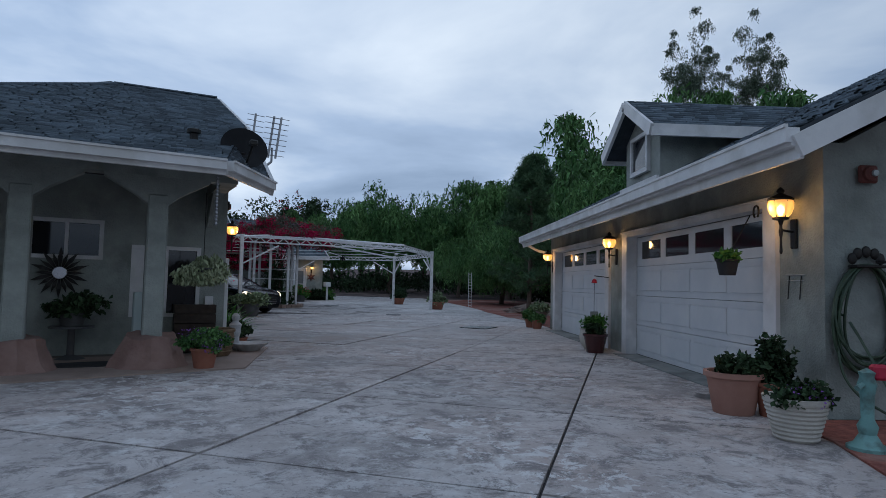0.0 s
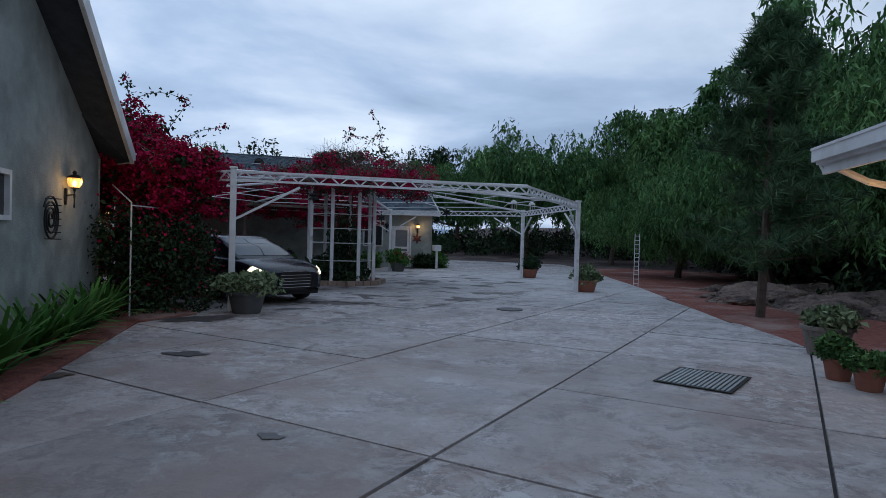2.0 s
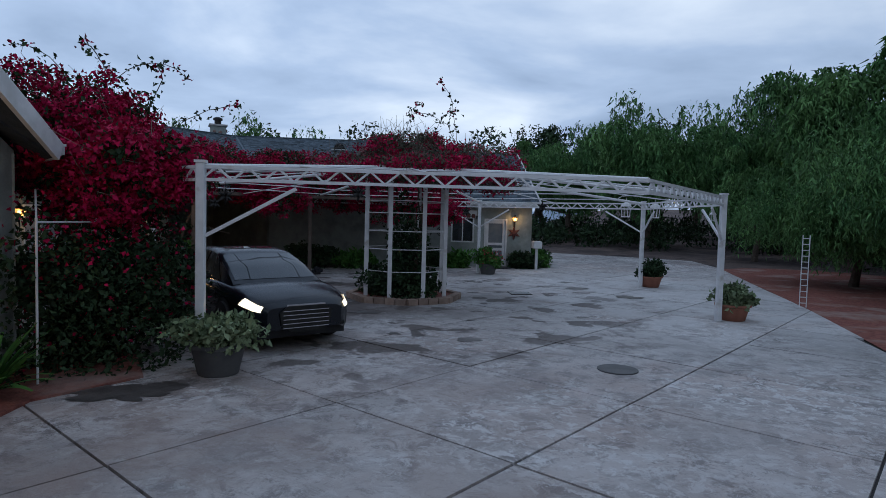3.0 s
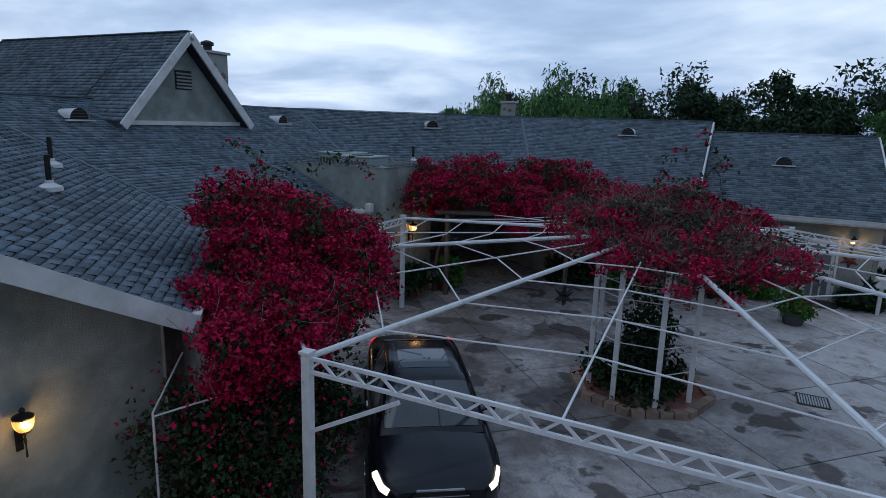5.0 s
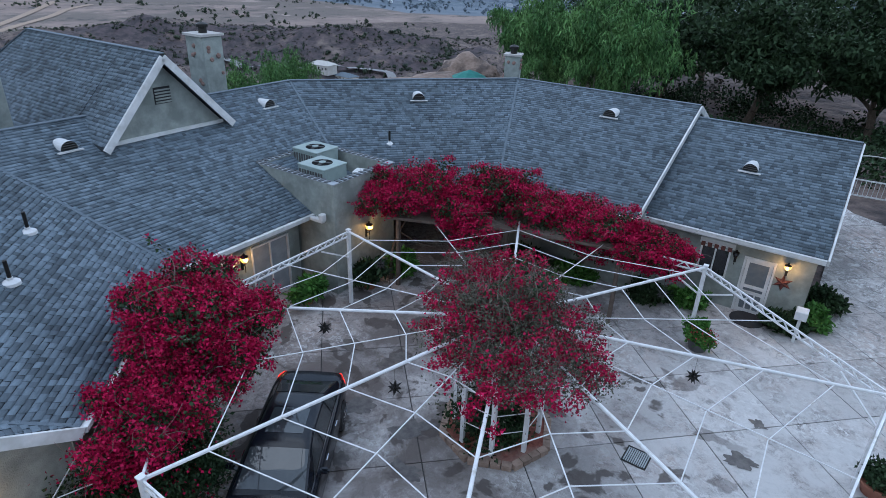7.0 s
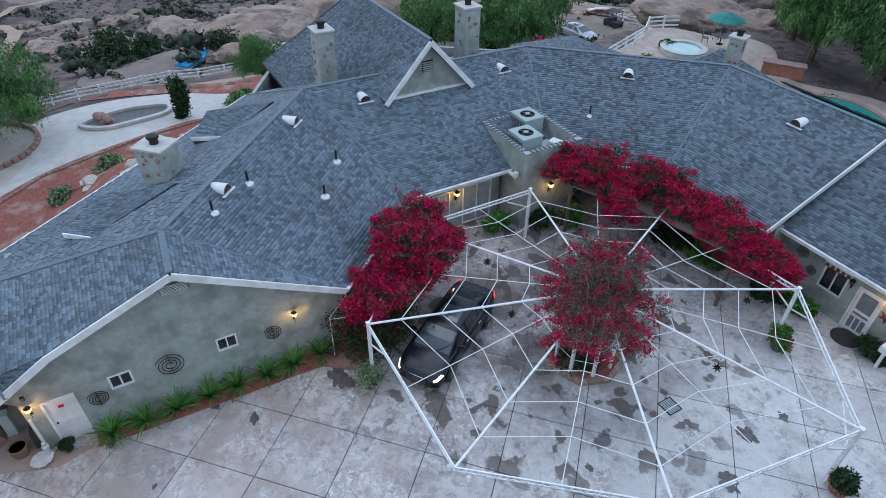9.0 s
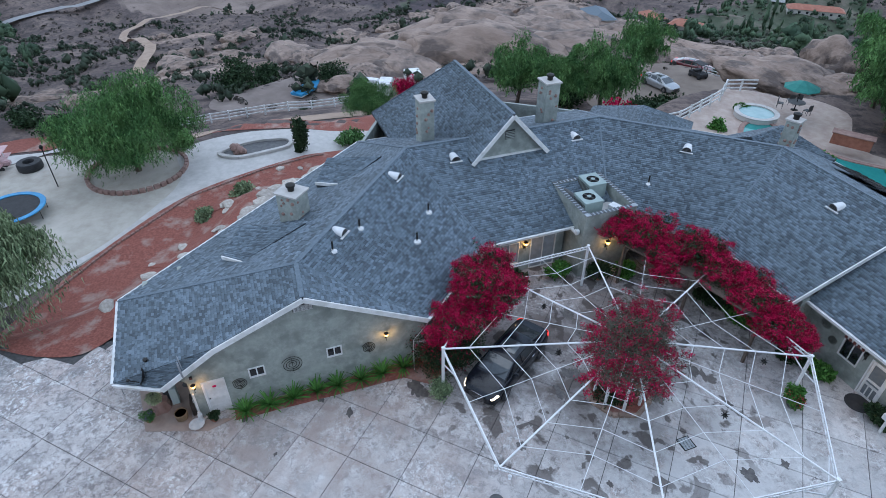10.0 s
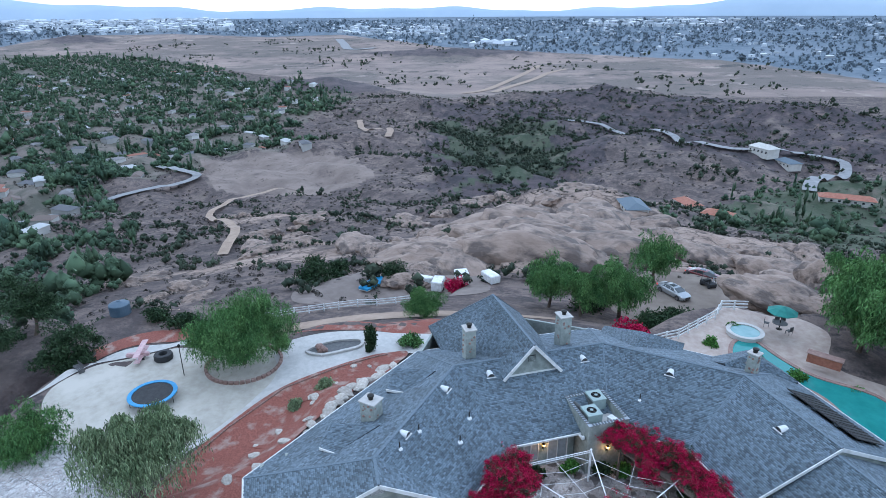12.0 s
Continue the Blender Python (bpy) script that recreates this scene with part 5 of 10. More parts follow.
# ---- spider-web canopy ----
canopy = thing("pergola_frame", "white steel spider-web pergola frame with lattice girders", "pergola", HOUSE)
ZC = 2.72
vert = [Vector((u, v, ZC)) for u, v in ((-2.84, -7.15), (3.25, -7.29), (6.9, -2.88), (7.9, 3.6), (3.1, 7.45), (-3.08, 7.08), (-7.1, 2.7), (-7.08, -3.08))]
for i in range(8):
    a, b = vert[i], vert[(i + 1) % 8]
    if i in (5,):
        continue
    bm = bmesh.new()
    dz = Vector((0, 0, -0.17))
    bar(bm, a, b, 0.042, 0.042); bar(bm, a + dz, b + dz, 0.042, 0.042)
    n = 30
    for j in range(n):
        p, q = a.lerp(b, j / n), a.lerp(b, (j + 1) / n)
        bar(bm, p if j % 2 else p + dz, q + dz if j % 2 else q, 0.03, 0.026)
    part("girder", bm, WSTEEL, canopy)
for i in (0, 2, 3, 4, 6):
    p = vert[i]
    bm = bevel(B((p.x - 0.058, p.y - 0.058, 0, p.x + 0.058, p.y + 0.058, ZC + 0.05)), 0.01)
    part("post", bm, WSTEEL, canopy)
    part("post_cap", B((p.x - 0.072, p.y - 0.072, ZC + 0.05, p.x + 0.072, p.y + 0.072, ZC + 0.085)), WSTEEL, canopy)
    for s in (-1, 1):
        q = vert[(i + s) % 8]
        d = (q - p).normalized()
        if i == 0 and s == -1 or i == 6 and s == -1:
            continue
        bm = bar(bmesh.new(), p + Vector((0, 0, -0.95)), p + d * 1.25 + Vector((0, 0, -0.26)), 0.045, 0.045)
        part("brace", bm, WSTEEL, canopy)
hub = [Vector((0.1 + 1.05 * math.cos(radians(-111.5 + 45 * i)), 0.3 + 1.05 * math.sin(radians(-111.5 + 45 * i)), 3.3)) for i in range(8)]
for i in range(8):
    bm = tube(bmesh.new(), vert[i], hub[i], 0.04, 8)
    smooth(part("spoke", bm, WSTEEL, canopy))
mids = [(vert[i] + vert[(i + 1) % 8]) / 2 for i in range(8)]
for i in range(8):
    h2 = (hub[i] + hub[(i + 1) % 8]) / 2
    part("thin_spoke", tube(bmesh.new(), mids[i], h2, 0.014, 6), WSTEEL, canopy)
    for t, sag in ((0.16, 0.05), (0.36, 0.05), (0.56, 0.04), (0.76, 0.03)):
        bm = bmesh.new()
        a, c, b = vert[i].lerp(hub[i], t), mids[i].lerp(h2, t), vert[(i + 1) % 8].lerp(hub[(i + 1) % 8], t)
        c = c.lerp(Vector((0.1, 0.3, c.z)), 0.03 + sag)
        tube(bm, a, c, 0.013, 6); tube(bm, c, b, 0.013, 6)
        part("web_strand", bm, WSTEEL, canopy)

# the planted pillar in the middle
pillar = thing("planter_pillar", "octagonal brick-edged planter with white steel pillars and hoops", "planter", HOUSE @ pose(0.1, 0.3, 0))
BRICK = material("tan_paver", (0.26, 0.18, 0.14), (0.36, 0.26, 0.21), 6, 0.9, 0.4, 40, per_object=0.2)
for i in range(8):
    a0, a1 = radians(-111.5 + 22.5 + 45 * i), radians(-111.5 + 22.5 + 45 * (i + 1))
    for j in range(4):
        p, q = (Vector((1.42 * math.cos(a0), 1.42 * math.sin(a0), 0.07)).lerp(Vector((1.42 * math.cos(a1), 1.42 * math.sin(a1), 0.07)), t) for t in (j / 4 + 0.012, (j + 1) / 4 - 0.012))
        part("paver", bar(bmesh.new(), p, q, 0.18, 0.15), BRICK, pillar)
part("soil", prism(bmesh.new(), [(1.36 * math.cos(radians(-89 + 45 * i)), 1.36 * math.sin(radians(-89 + 45 * i))) for i in range(8)], -0.02, 0.1), MULCH, pillar)
for i in range(8):
    a = radians(-111.5 + 45 * i)
    x, y = 1.08 * math.cos(a), 1.08 * math.sin(a)
    part("post", B((x - 0.05, y - 0.05, 0.1, x + 0.05, y + 0.05, 3.3)), WSTEEL, pillar)
for z in (0.75, 1.3, 1.75, 2.2, 2.5):
    bm = bmesh.new()
    for i in range(8):
        a, b = radians(-111.5 + 45 * i), radians(-66.5 + 45 * i)
        tube(bm, (1.08 * math.cos(a), 1.08 * math.sin(a), z), (1.08 * math.cos(b), 1.08 * math.sin(b), z), 0.012, 6)
    part("hoop", bm, WSTEEL, pillar)


# ---- bougainvillea ----
def climber(label, spots, bracts, leaves, twigs, seed, m=HOUSE, dry=0.0, sprays=6):
    """A sprawling bougainvillea made of clumps of bracts and leaves over a tangle of twigs. spots: (x, y, z, rx, ry, rz)."""
    rng = np.random.default_rng(seed)
    t = thing("bougainvillea", label, "shrub", m, group="bougainvilleas")
    ls = []
    for s in spots:
        ls += lobes(rng, s[:3], np.array(s[3:]), 16, 0.5)
    per = bracts // len(ls)
    pts = crown_points(rng, ls, per, 0.25)
    # bracts sit in dense little heads
    heads = pts[rng.integers(0, len(pts), len(pts) // (34 if dry else 52))]
    if dry:
        # the bare middle flowers less than the rim
        heads = heads[(np.hypot(heads[:, 0] - spots[0][0], heads[:, 1] - spots[0][1]) > 1.5) | (rng.random(len(heads)) < 0.42)]
    pp = heads[rng.integers(0, len(heads), len(pts))] + rng.normal(size=(len(pts), 3)) * np.array([0.10, 0.10, 0.06])
    keep = pp[:, 2] > 0.15
    v, f = leaf_chips(rng, pp[keep], 0.066, 0.95, 0.0, 0.5)
    attach("blossom", mesh_np("blossom", v, f, BRACT), t, "crimson papery bracts", kind="stuff")
    pts = crown_points(rng, [(c, r * (1.02 if dry else 0.93)) for c, r in ls], leaves // len(ls), 0.7)
    pts = pts[pts[:, 2] > 0.1]
    v, f = leaf_cards(rng, pts, 0.055 if dry else 0.085, 1.2, 0.2)
    attach("foliage", mesh_np("foliage", v, f, LEAF_DRY if dry else LEAF_DARK), t, kind="stuff")
    bm = bmesh.new()
    for _ in range(twigs):
        c, r = ls[rng.integers(0, len(ls))]
        p = Vector(c + rng.normal(size=3) * r * 0.4)
        d = Vector(rng.normal(size=3)); d.z = abs(d.z) * 0.6 + 0.1; d.normalize()
        for k in range(3 if dry else 4):
            q = p + d * rng.uniform(0.12, 0.26)
            tube(bm, p, q, 0.0045, 3, 0.0035, cap=False)
            p = q; d = (d + Vector(rng.normal(size=3)) * 0.35).normalized()
    part("twig_tangle", bm, TWIG, t, "bare grey-brown twigs", kind="stuff")
    for s in spots[:1]:
        bm = bmesh.new()
        tips = []
        limb(bm, rng, (s[0], s[1], 0.0), (0, 0, 1), max(1.2, s[2] * 0.6), 0.07, 1, tips)
        part("stem", bm, BARK, t, kind="stuff")
    return t


climber("crimson bougainvillea heaped over the gable corner and eave", [(-6.7, -3.3, 3.25, 1.25, 1.25, 1.0), (-5.9, -4.1, 3.3, 1.25, 1.25, 1.1), (-5.1, -5.0, 3.0, 1.25, 1.25, 1.2), (-4.4, -5.9, 2.8, 1.1, 1.1, 0.9), (-3.9, -6.8, 2.6, 0.8, 0.8, 0.7), (-4.6, -4.5, 2.8, 1.0, 1.0, 0.8), (-5.4, -3.0, 2.9, 1.0, 1.0, 0.8)], 95000, 26000, 260, 3)
climber("crimson bougainvillea spread along the patio roof", [(-7.1, 4.9, 3.3, 1.2, 1.2, 0.75), (-6.0, 5.8, 3.4, 1.5, 1.5, 0.9), (-4.6, 6.9, 3.4, 1.5, 1.5, 0.95), (-3.2, 7.5, 3.3, 1.5, 1.5, 0.95), (-1.8, 7.9, 3.1, 1.55, 1.5, 0.9), (-0.5, 8.05, 2.95, 1.4, 1.4, 0.85), (0.7, 8.05, 2.7, 1.2, 1.2, 0.85), (1.7, 8.0, 2.45, 0.9, 0.9, 0.75), (-4.2, 5.4, 2.9, 1.1, 0.8, 0.7)], 120000, 30000, 240, 4)
climber("half-bare crimson bougainvillea crowning the planted pillar", [(0.35, 0.3, 3.42, 2.6, 2.6, 0.6), (1.2, -0.4, 3.25, 1.9, 1.9, 0.55), (-0.5, 0.9, 3.4, 1.8, 1.8, 0.55), (0.3, 0.4, 3.85, 1.4, 1.4, 0.48)], 24000, 34000, 1400, 5, dry=1.0)


def long_sprays(label, bases, seed, m=HOUSE):
    """Long arching bougainvillea canes with a few bracts at their tips."""
    rng = np.random.default_rng(seed)
    t = thing("bougainvillea_cane", label, "shrub", m)
    bm, heads, lv = bmesh.new(), [], []
    for x, y, z, n in bases:
        for _ in range(n):
            p, d = Vector((x, y, z)) + Vector(rng.normal(size=3)) * 0.4, Vector((rng.normal() * 0.5, rng.normal() * 0.5, 1.0)).normalized()
            for k in range(7):
                q = p + d * rng.uniform(0.16, 0.26)
                tube(bm, p, q, 0.009, 4, 0.007, cap=False)
                p = q; d = (d + Vector(rng.normal(size=3)) * 0.2 - Vector((0, 0, 0.05 * k))).normalized()
                lv += [np.array(p) + rng.normal(size=3) * 0.05 for _ in range(5)]
                if k > 4:
                    heads += [np.array(p) + rng.normal(size=3) * 0.05 for _ in range(4)]
    part("cane_tangle", bm, TWIG, t, kind="stuff")
    v, f = leaf_cards(rng, np.array(heads), 0.09)
    attach("blossom", mesh_np("blossom", v, f, BRACT), t, kind="stuff")
    v, f = leaf_cards(rng, np.array(lv), 0.08, 1.3)
    attach("foliage", mesh_np("foliage", v, f, LEAF_DARK), t, kind="stuff")


long_sprays("long bougainvillea canes rising above the gable heap", [(-5.9, -4.2, 3.9, 3), (-5.0, -5.2, 3.7, 2)], 31)
long_sprays("long bougainvillea canes above the pillar's crown", [(0.1, 0.3, 3.9, 3), (1.2, -0.6, 3.7, 2)], 32)

# ---- trees ----
def at(x, y, yaw=0.0, s=1.0, z=None):
    return pose(x, y, land_z(x, y) if z is None else z, 0, 0, yaw) @ Matrix.Diagonal((s, s, s, 1))


LEAF_EUC = material("eucalyptus_leaf", (0.07, 0.10, 0.07), (0.13, 0.17, 0.12), 0.9, 0.6, 0.0, island=0.5, spec=0.15)
pepper = tree("pepper_tree", "spreading green pepper tree with drooping leaves", 11, at(-27.5, -5.0), 7.2, 5.7, 0.28, LEAF_PEPPER, 0.095, 100000, 2.4, 0.8, 80, 0.02, droop=0.9)
pepper2 = tree("pepper_tree", "tall green pepper tree with drooping leaves", 12, at(-2.7, 60, 0, 1.05), 10.6, 4.9, 0.35, LEAF_PEPPER, 0.16, 26000, 2.3, 0.8, 90, 0.02, droop=1.1)
pepper3 = tree("pepper_tree", "uneven green pepper tree with open drooping crown", 17, at(10, 58, 0, 1.1), 9.8, 4.2, 0.3, LEAF_PEPPER, 0.14, 26000, 2.4, 0.8, 50, 0.04, droop=1.2)
dark = tree("oak_tree", "dark green rounded oak tree", 13, at(-46, 66), 10.5, 5.2, 0.35, LEAF_DARK, 0.30, 13000, 1.3, 0.2, 60, 0.02)
willow = tree("willow_tree", "thin olive-green willow with hanging twigs", 14, at(-8.6, -2.6), 7.2, 3.9, 0.16, LEAF_OLIVE, 0.12, 34000, 2.8, 1.6, 30, 0.46, droop=3.4, steps=22)
pine = conifer("pine_tree", "dark young pine beside the red mulch slope", 15, at(4.3, 25.2), 6.6, 2.0, 0.11, LEAF_PINE, 130, 50, 0.3)
euc = tree("eucalyptus_tree", "tall thin eucalyptus with sparse crown", 16, at(20.9, 46), 24, 2.3, 0.16, LEAF_EUC, 0.085, 15000, 2.2, 0.7, 52, 0.5, droop=0.8, steps=8)


def more(src, spots):
    for x, y, s, yaw in spots:
        copy_thing(src, at(x, y, yaw, s))


more(pepper2, [(4.5, 63, 1.0, 80), (-9, 66, 0.85, 140), (15, 50, 1.25, 20), (18, 41, 1.3, 100), (-33, 57.5, 1.02, 33), (1, 76, 1.05, 190),
               (-38.5, 55.5, 0.95, 60), (-54, 25, 0.72, 10), (-52, 34, 0.8, 120), (-65, 40, 0.75, 220), (-10.5, -13.5, 0.55, 45), (-7, 78, 1.0, 10), (11.8, 34, 1.12, 170)])
more(pepper3, [(17, 33, 1.3, 250), (-50, 29, 0.7, 270), (-44, 57, 0.9, 200), (8, 66, 1.0, 40), (-14, 72, 0.9, 300), (13, 42, 1.28, 10), (7.5, 50, 1.15, 130)])
more(dark, [(-30, 70, 1.22, 70), (-22, 74, 1.25, 150), (-14, 80, 1.1, 220), (22, 52, 0.9, 10), (10, 76, 1.1, 90), (-26, -24, 0.7, 45), (-31, -33, 0.75, 200), (-24, -31, 0.6, 280), (-52, 72, 1.1, 300), (-38, 68, 1.2, 20), (-60, 85, 1.2, 110), (-46, 84, 1.15, 190),
            (-26, 82, 1.1, 33), (-34, 80, 1.1, 280), (-18, 90, 1.2, 60), (-6, 92, 1.2, 120), (-40, 92, 1.2, 200), (6, 90, 1.2, 250)])
more(pepper, [(-45, 9.7, 0.5, 90), (8, 36, 0.85, 160), (12.5, 29, 1.15, 250), (5.5, 41, 0.7, 300)])
more(pepper3, [(9.5, 43, 0.8, 45), (3.5, 53, 0.62, 20)])
more(euc, [(23.6, 47, 0.87, 120), (26.6, 46, 1.0, 240)])


def understory(seed, n, x0, x1, y0, y1, edge):
    """Dark low growth under the trees, as knots of leaves."""
    rng = np.random.default_rng(seed)
    x, y = rng.uniform(x0, x1, n), rng.uniform(y0, y1, n)
    ok = edge(x, y)
    x, y = x[ok], y[ok]
    c = np.stack([x, y, land(x, y) + rng.uniform(0.2, 1.4, len(x))], 1)
    p = np.repeat(c, 70, axis=0)
    d = rng.normal(size=p.shape)
    return leaf_cards(rng, p + d / np.linalg.norm(d, axis=1)[:, None] * rng.uniform(0.4, 1.0, len(p))[:, None] * np.array([1.1, 1.1, 0.9]), 0.24, 1.5, 0.3)


v, f = understory(51, 330, 5, 26, 29, 60, lambda x, y: x > 8 + (y - 29) * 0.02)
tagged(attach("undergrowth", mesh_np("undergrowth", v, f, LEAF_DARK), None), "dark undergrowth below the pepper trees", "undergrowth", kind="stuff")
v, f = understory(52, 420, -46, 8, 57, 82, lambda x, y: y > 58 + np.clip(-x - 6, 0, 40) * 0.12)
tagged(attach("undergrowth", mesh_np("undergrowth", v, f, LEAF_DARK), None), "dark undergrowth behind the drive", "undergrowth", kind="stuff")

# ---- far scrub, far woods, far houses ----
def clump_field(seed, n, az0, az1, r0, r1, size, tris, power=0.5, test=None, grow=700, wide=0.55):
    """Positions of bushes in a sector; each becomes a knot of leaf cards."""
    rng = np.random.default_rng(seed)
    a = np.radians(rng.uniform(az0, az1, n)); r = r0 + (r1 - r0) * rng.random(n) ** power
    x, y = -10 + r * np.cos(a), 24 + r * np.sin(a)
    if test is not None:
        k = test(x, y, r, np.degrees(a)); x, y = x[k], y[k]
    z = surface(x, y)
    s = size * rng.uniform(0.5, 1.6, len(x)) * (1 + np.clip(np.hypot(x, y) - 150, 0, 2000) / grow)
    d = rng.normal(size=(len(x), tris, 3)); d /= np.linalg.norm(d, axis=2)[..., None]; d[..., 2] = np.abs(d[..., 2])
    c = np.stack([x, y, z], 1)[:, None, :] + d * s[:, None, None] * np.array([1.0, 1.0, 0.85]) * rng.uniform(0.7, 1.0, (len(x), tris, 1))
    t1 = np.cross(d, rng.normal(size=d.shape)); t1 /= np.linalg.norm(t1, axis=2)[..., None]
    t2 = np.cross(d, t1)
    w = (s * wide)[:, None, None]
    v = np.stack([c + t1 * w, c - t1 * w * 0.6 + t2 * w * 0.8, c - t1 * w * 0.5 - t2 * w * 0.9], 2).reshape(-1, 3)
    return v, np.arange(len(v)).reshape(-1, 3)


def patchy(scale, lo):
    def ok(x, y, r, a):
        g = np.sin(x / scale + 1) * np.cos(y / scale * 0.8) + 0.5 * np.sin(x / scale * 2.3 - y / scale * 1.7)
        return (g > lo) & (plain_at(x, y) < 0.5) & ~in_area(x, y, FIELD) & (rocky(x, y) < 0.62)
    return ok


def within_area(poly, lo=-9.0, scale=20.0):
    def ok(x, y, r, a):
        wx, wy = x + 12 * np.sin(y / 23) + 7 * np.sin(y / 9), y + 12 * np.sin(x / 19 + 1) + 7 * np.cos(x / 10)
        g = np.sin(x / scale + 1) * np.cos(y / scale * 0.8) + 0.5 * np.sin(x / scale * 2.3 - y / scale * 1.7)
        return in_area(wx, wy, poly) & (g > lo)
    return ok


HOMES = []
_rng = np.random.default_rng(31)
for _n, _r0, _r1 in ((85, 290, 700), (230, 700, 1750)):
    for _ in range(_n * 4):
        _a, _q = math.radians(_rng.uniform(198, 246)), math.sqrt(_rng.uniform(_r0 ** 2, _r1 ** 2))
        _x, _y = -10 + _q * math.cos(_a), 24 + _q * math.sin(_a)
        if in_area(np.array([_x]), np.array([_y]), SUBURB)[0] and all(math.hypot(_x - hx, _y - hy) > 24 for hx, hy, _h in HOMES):
            HOMES.append((_x, _y, 7.5))
        if len(HOMES) >= (_n if _r0 < 700 else 315):
            break


def woods(seed, n, az0, az1, r0, r1, size, tris, test, tall=0.15, hearts=0):
    """Trees as loose heaps of small leaf clumps, each a few rounded heads over one another; returns verts and triangles."""
    rng = np.random.default_rng(seed)
    a = np.radians(rng.uniform(az0, az1, n)); r = np.sqrt(rng.uniform(r0 ** 2, r1 ** 2, n))
    x, y = -10 + r * np.cos(a), 24 + r * np.sin(a)
    k = test(x, y, r, np.degrees(a)); x, y = x[k], y[k]
    for hx, hy, hr in HOMES:
        k = np.hypot(x - hx - 3, y - hy - 2) > hr
        x, y = x[k], y[k]
    m = len(x)
    s = size * rng.lognormal(0, 0.35, m)
    up = np.where(rng.random(m) < tall, rng.uniform(1.6, 2.6, m), rng.uniform(0.75, 1.15, m))
    wd = np.where(up > 1.5, 0.55, 1.0)
    head = rng.normal(size=(m, 5, 3)) * np.array([0.5, 0.5, 0.28])
    pick = rng.integers(0, 5, (m, tris))
    d = rng.normal(size=(m, tris, 3)); d /= np.linalg.norm(d, axis=2)[..., None]
    p = np.take_along_axis(head, pick[..., None], 1) + d * rng.uniform(0.4, 0.62, (m, tris, 1))
    p[..., 2] = np.maximum(p[..., 2] + 0.95, 0.02)
    p = p * np.stack([s * wd, s * wd, s * up], 1)[:, None, :] + np.stack([x, y, surface(x, y)], 1)[:, None, :]
    t1 = np.cross(d, rng.normal(size=d.shape)); t1 /= np.linalg.norm(t1, axis=2)[..., None]
    t2 = np.cross(d, t1)
    w = (s * ((1.55 if hearts else 2.1) / tris ** 0.5))[:, None, None] * rng.uniform(0.6, 1.1, (m, tris, 1))
    v = np.stack([p + t1 * w, p - t1 * w * 0.6 + t2 * w * 0.8, p - t1 * w * 0.5 - t2 * w * 0.9], 2).reshape(-1, 3)
    f = np.arange(len(v)).reshape(-1, 3)
    if hearts:
        # the dense inner leaves: lumpy hearts under the loose outer clumps
        dirs = np.array([[1, 0, 0], [-1, 0, 0], [0, 1, 0], [0, -1, 0], [0, 0, 1], [0, 0, -1]], dtype=float)
        q = head[:, :hearts, None, :] + dirs * rng.uniform(0.42, 0.62, (m, hearts, 6, 1)) + rng.normal(size=(m, hearts, 6, 3)) * 0.08
        q[..., 2] = np.maximum(q[..., 2] + 0.95, -0.05)
        q = q * np.stack([s * wd, s * wd, s * up], 1)[:, None, None, :] + np.stack([x, y, surface(x, y)], 1)[:, None, None, :]
        tri = np.array([[0, 2, 4], [2, 1, 4], [1, 3, 4], [3, 0, 4], [2, 0, 5], [1, 2, 5], [3, 1, 5], [0, 3, 5]])
        f = np.concatenate([f, (len(v) + np.arange(m * hearts)[:, None, None] * 6 + tri).reshape(-1, 3)])
        v = np.concatenate([v, q.reshape(-1, 3)])
    return v, f


def stuff(name, vf, mat, label, category):
    return tagged(attach(name, mesh_np(name, *vf, mat), None), label, category, kind="stuff")


FARLEAF = material("far_tree_leaf", (0.034, 0.062, 0.044), (0.092, 0.140, 0.082), 0.06, 0.8, 0.0, island=0.4, spec=0.1)
GULLYLEAF = material("gully_leaf", (0.030, 0.044, 0.032), (0.060, 0.075, 0.052), 0.04, 0.8, 0.0, island=0.4, spec=0.1)
stuff("scrub", clump_field(21, 15000, 112, 250, 62, 1000, 0.62, 11, 0.66, patchy(17, -0.7), 420, 0.42), SCRUB, "grey-brown chaparral scrub on the hillsides", "scrub")
stuff("scrub", clump_field(27, 7000, 118, 250, 60, 340, 0.5, 16, 0.7, patchy(9, -0.4), 900, 0.4), SCRUB, "dry brown scrub among the near rocks", "scrub")
stuff("far_bushes", woods(22, 6000, 140, 215, 330, 1010, 1.9, 26, lambda x, y, r, a: within_area(DARK, 0.0, 26)(x, y, r, a) | (patchy(31, 0.55)(x, y, r, a)), 0.03, 2), GULLYLEAF, "dark green bushes on the far slopes", "bushes")
stuff("gully_bushes", woods(28, 5200, 165, 205, 330, 800, 2.3, 28, within_area(GULLY, -0.5, 24), 0.05, 2), GULLYLEAF, "dark green trees down the gully", "bushes")
stuff("slope_bushes", woods(25, 5200, 140, 252, 56, 330, 1.0, 44, patchy(13, 0.1), 0.0, 3), GULLYLEAF, "dark rounded bushes on the near slopes", "bushes")
stuff("suburb_trees", woods(23, 7000, 196, 250, 230, 720, 2.9, 56, within_area(SUBURB, -0.3, 21), 0.14, 4), FARLEAF, "leafy trees between the houses of the suburb", "trees")
stuff("far_woods", woods(29, 19000, 196, 250, 690, 2300, 3.6, 14, within_area(SUBURB, -0.55, 33), 0.12, 2), FARLEAF, "dense far trees of the suburb", "trees")
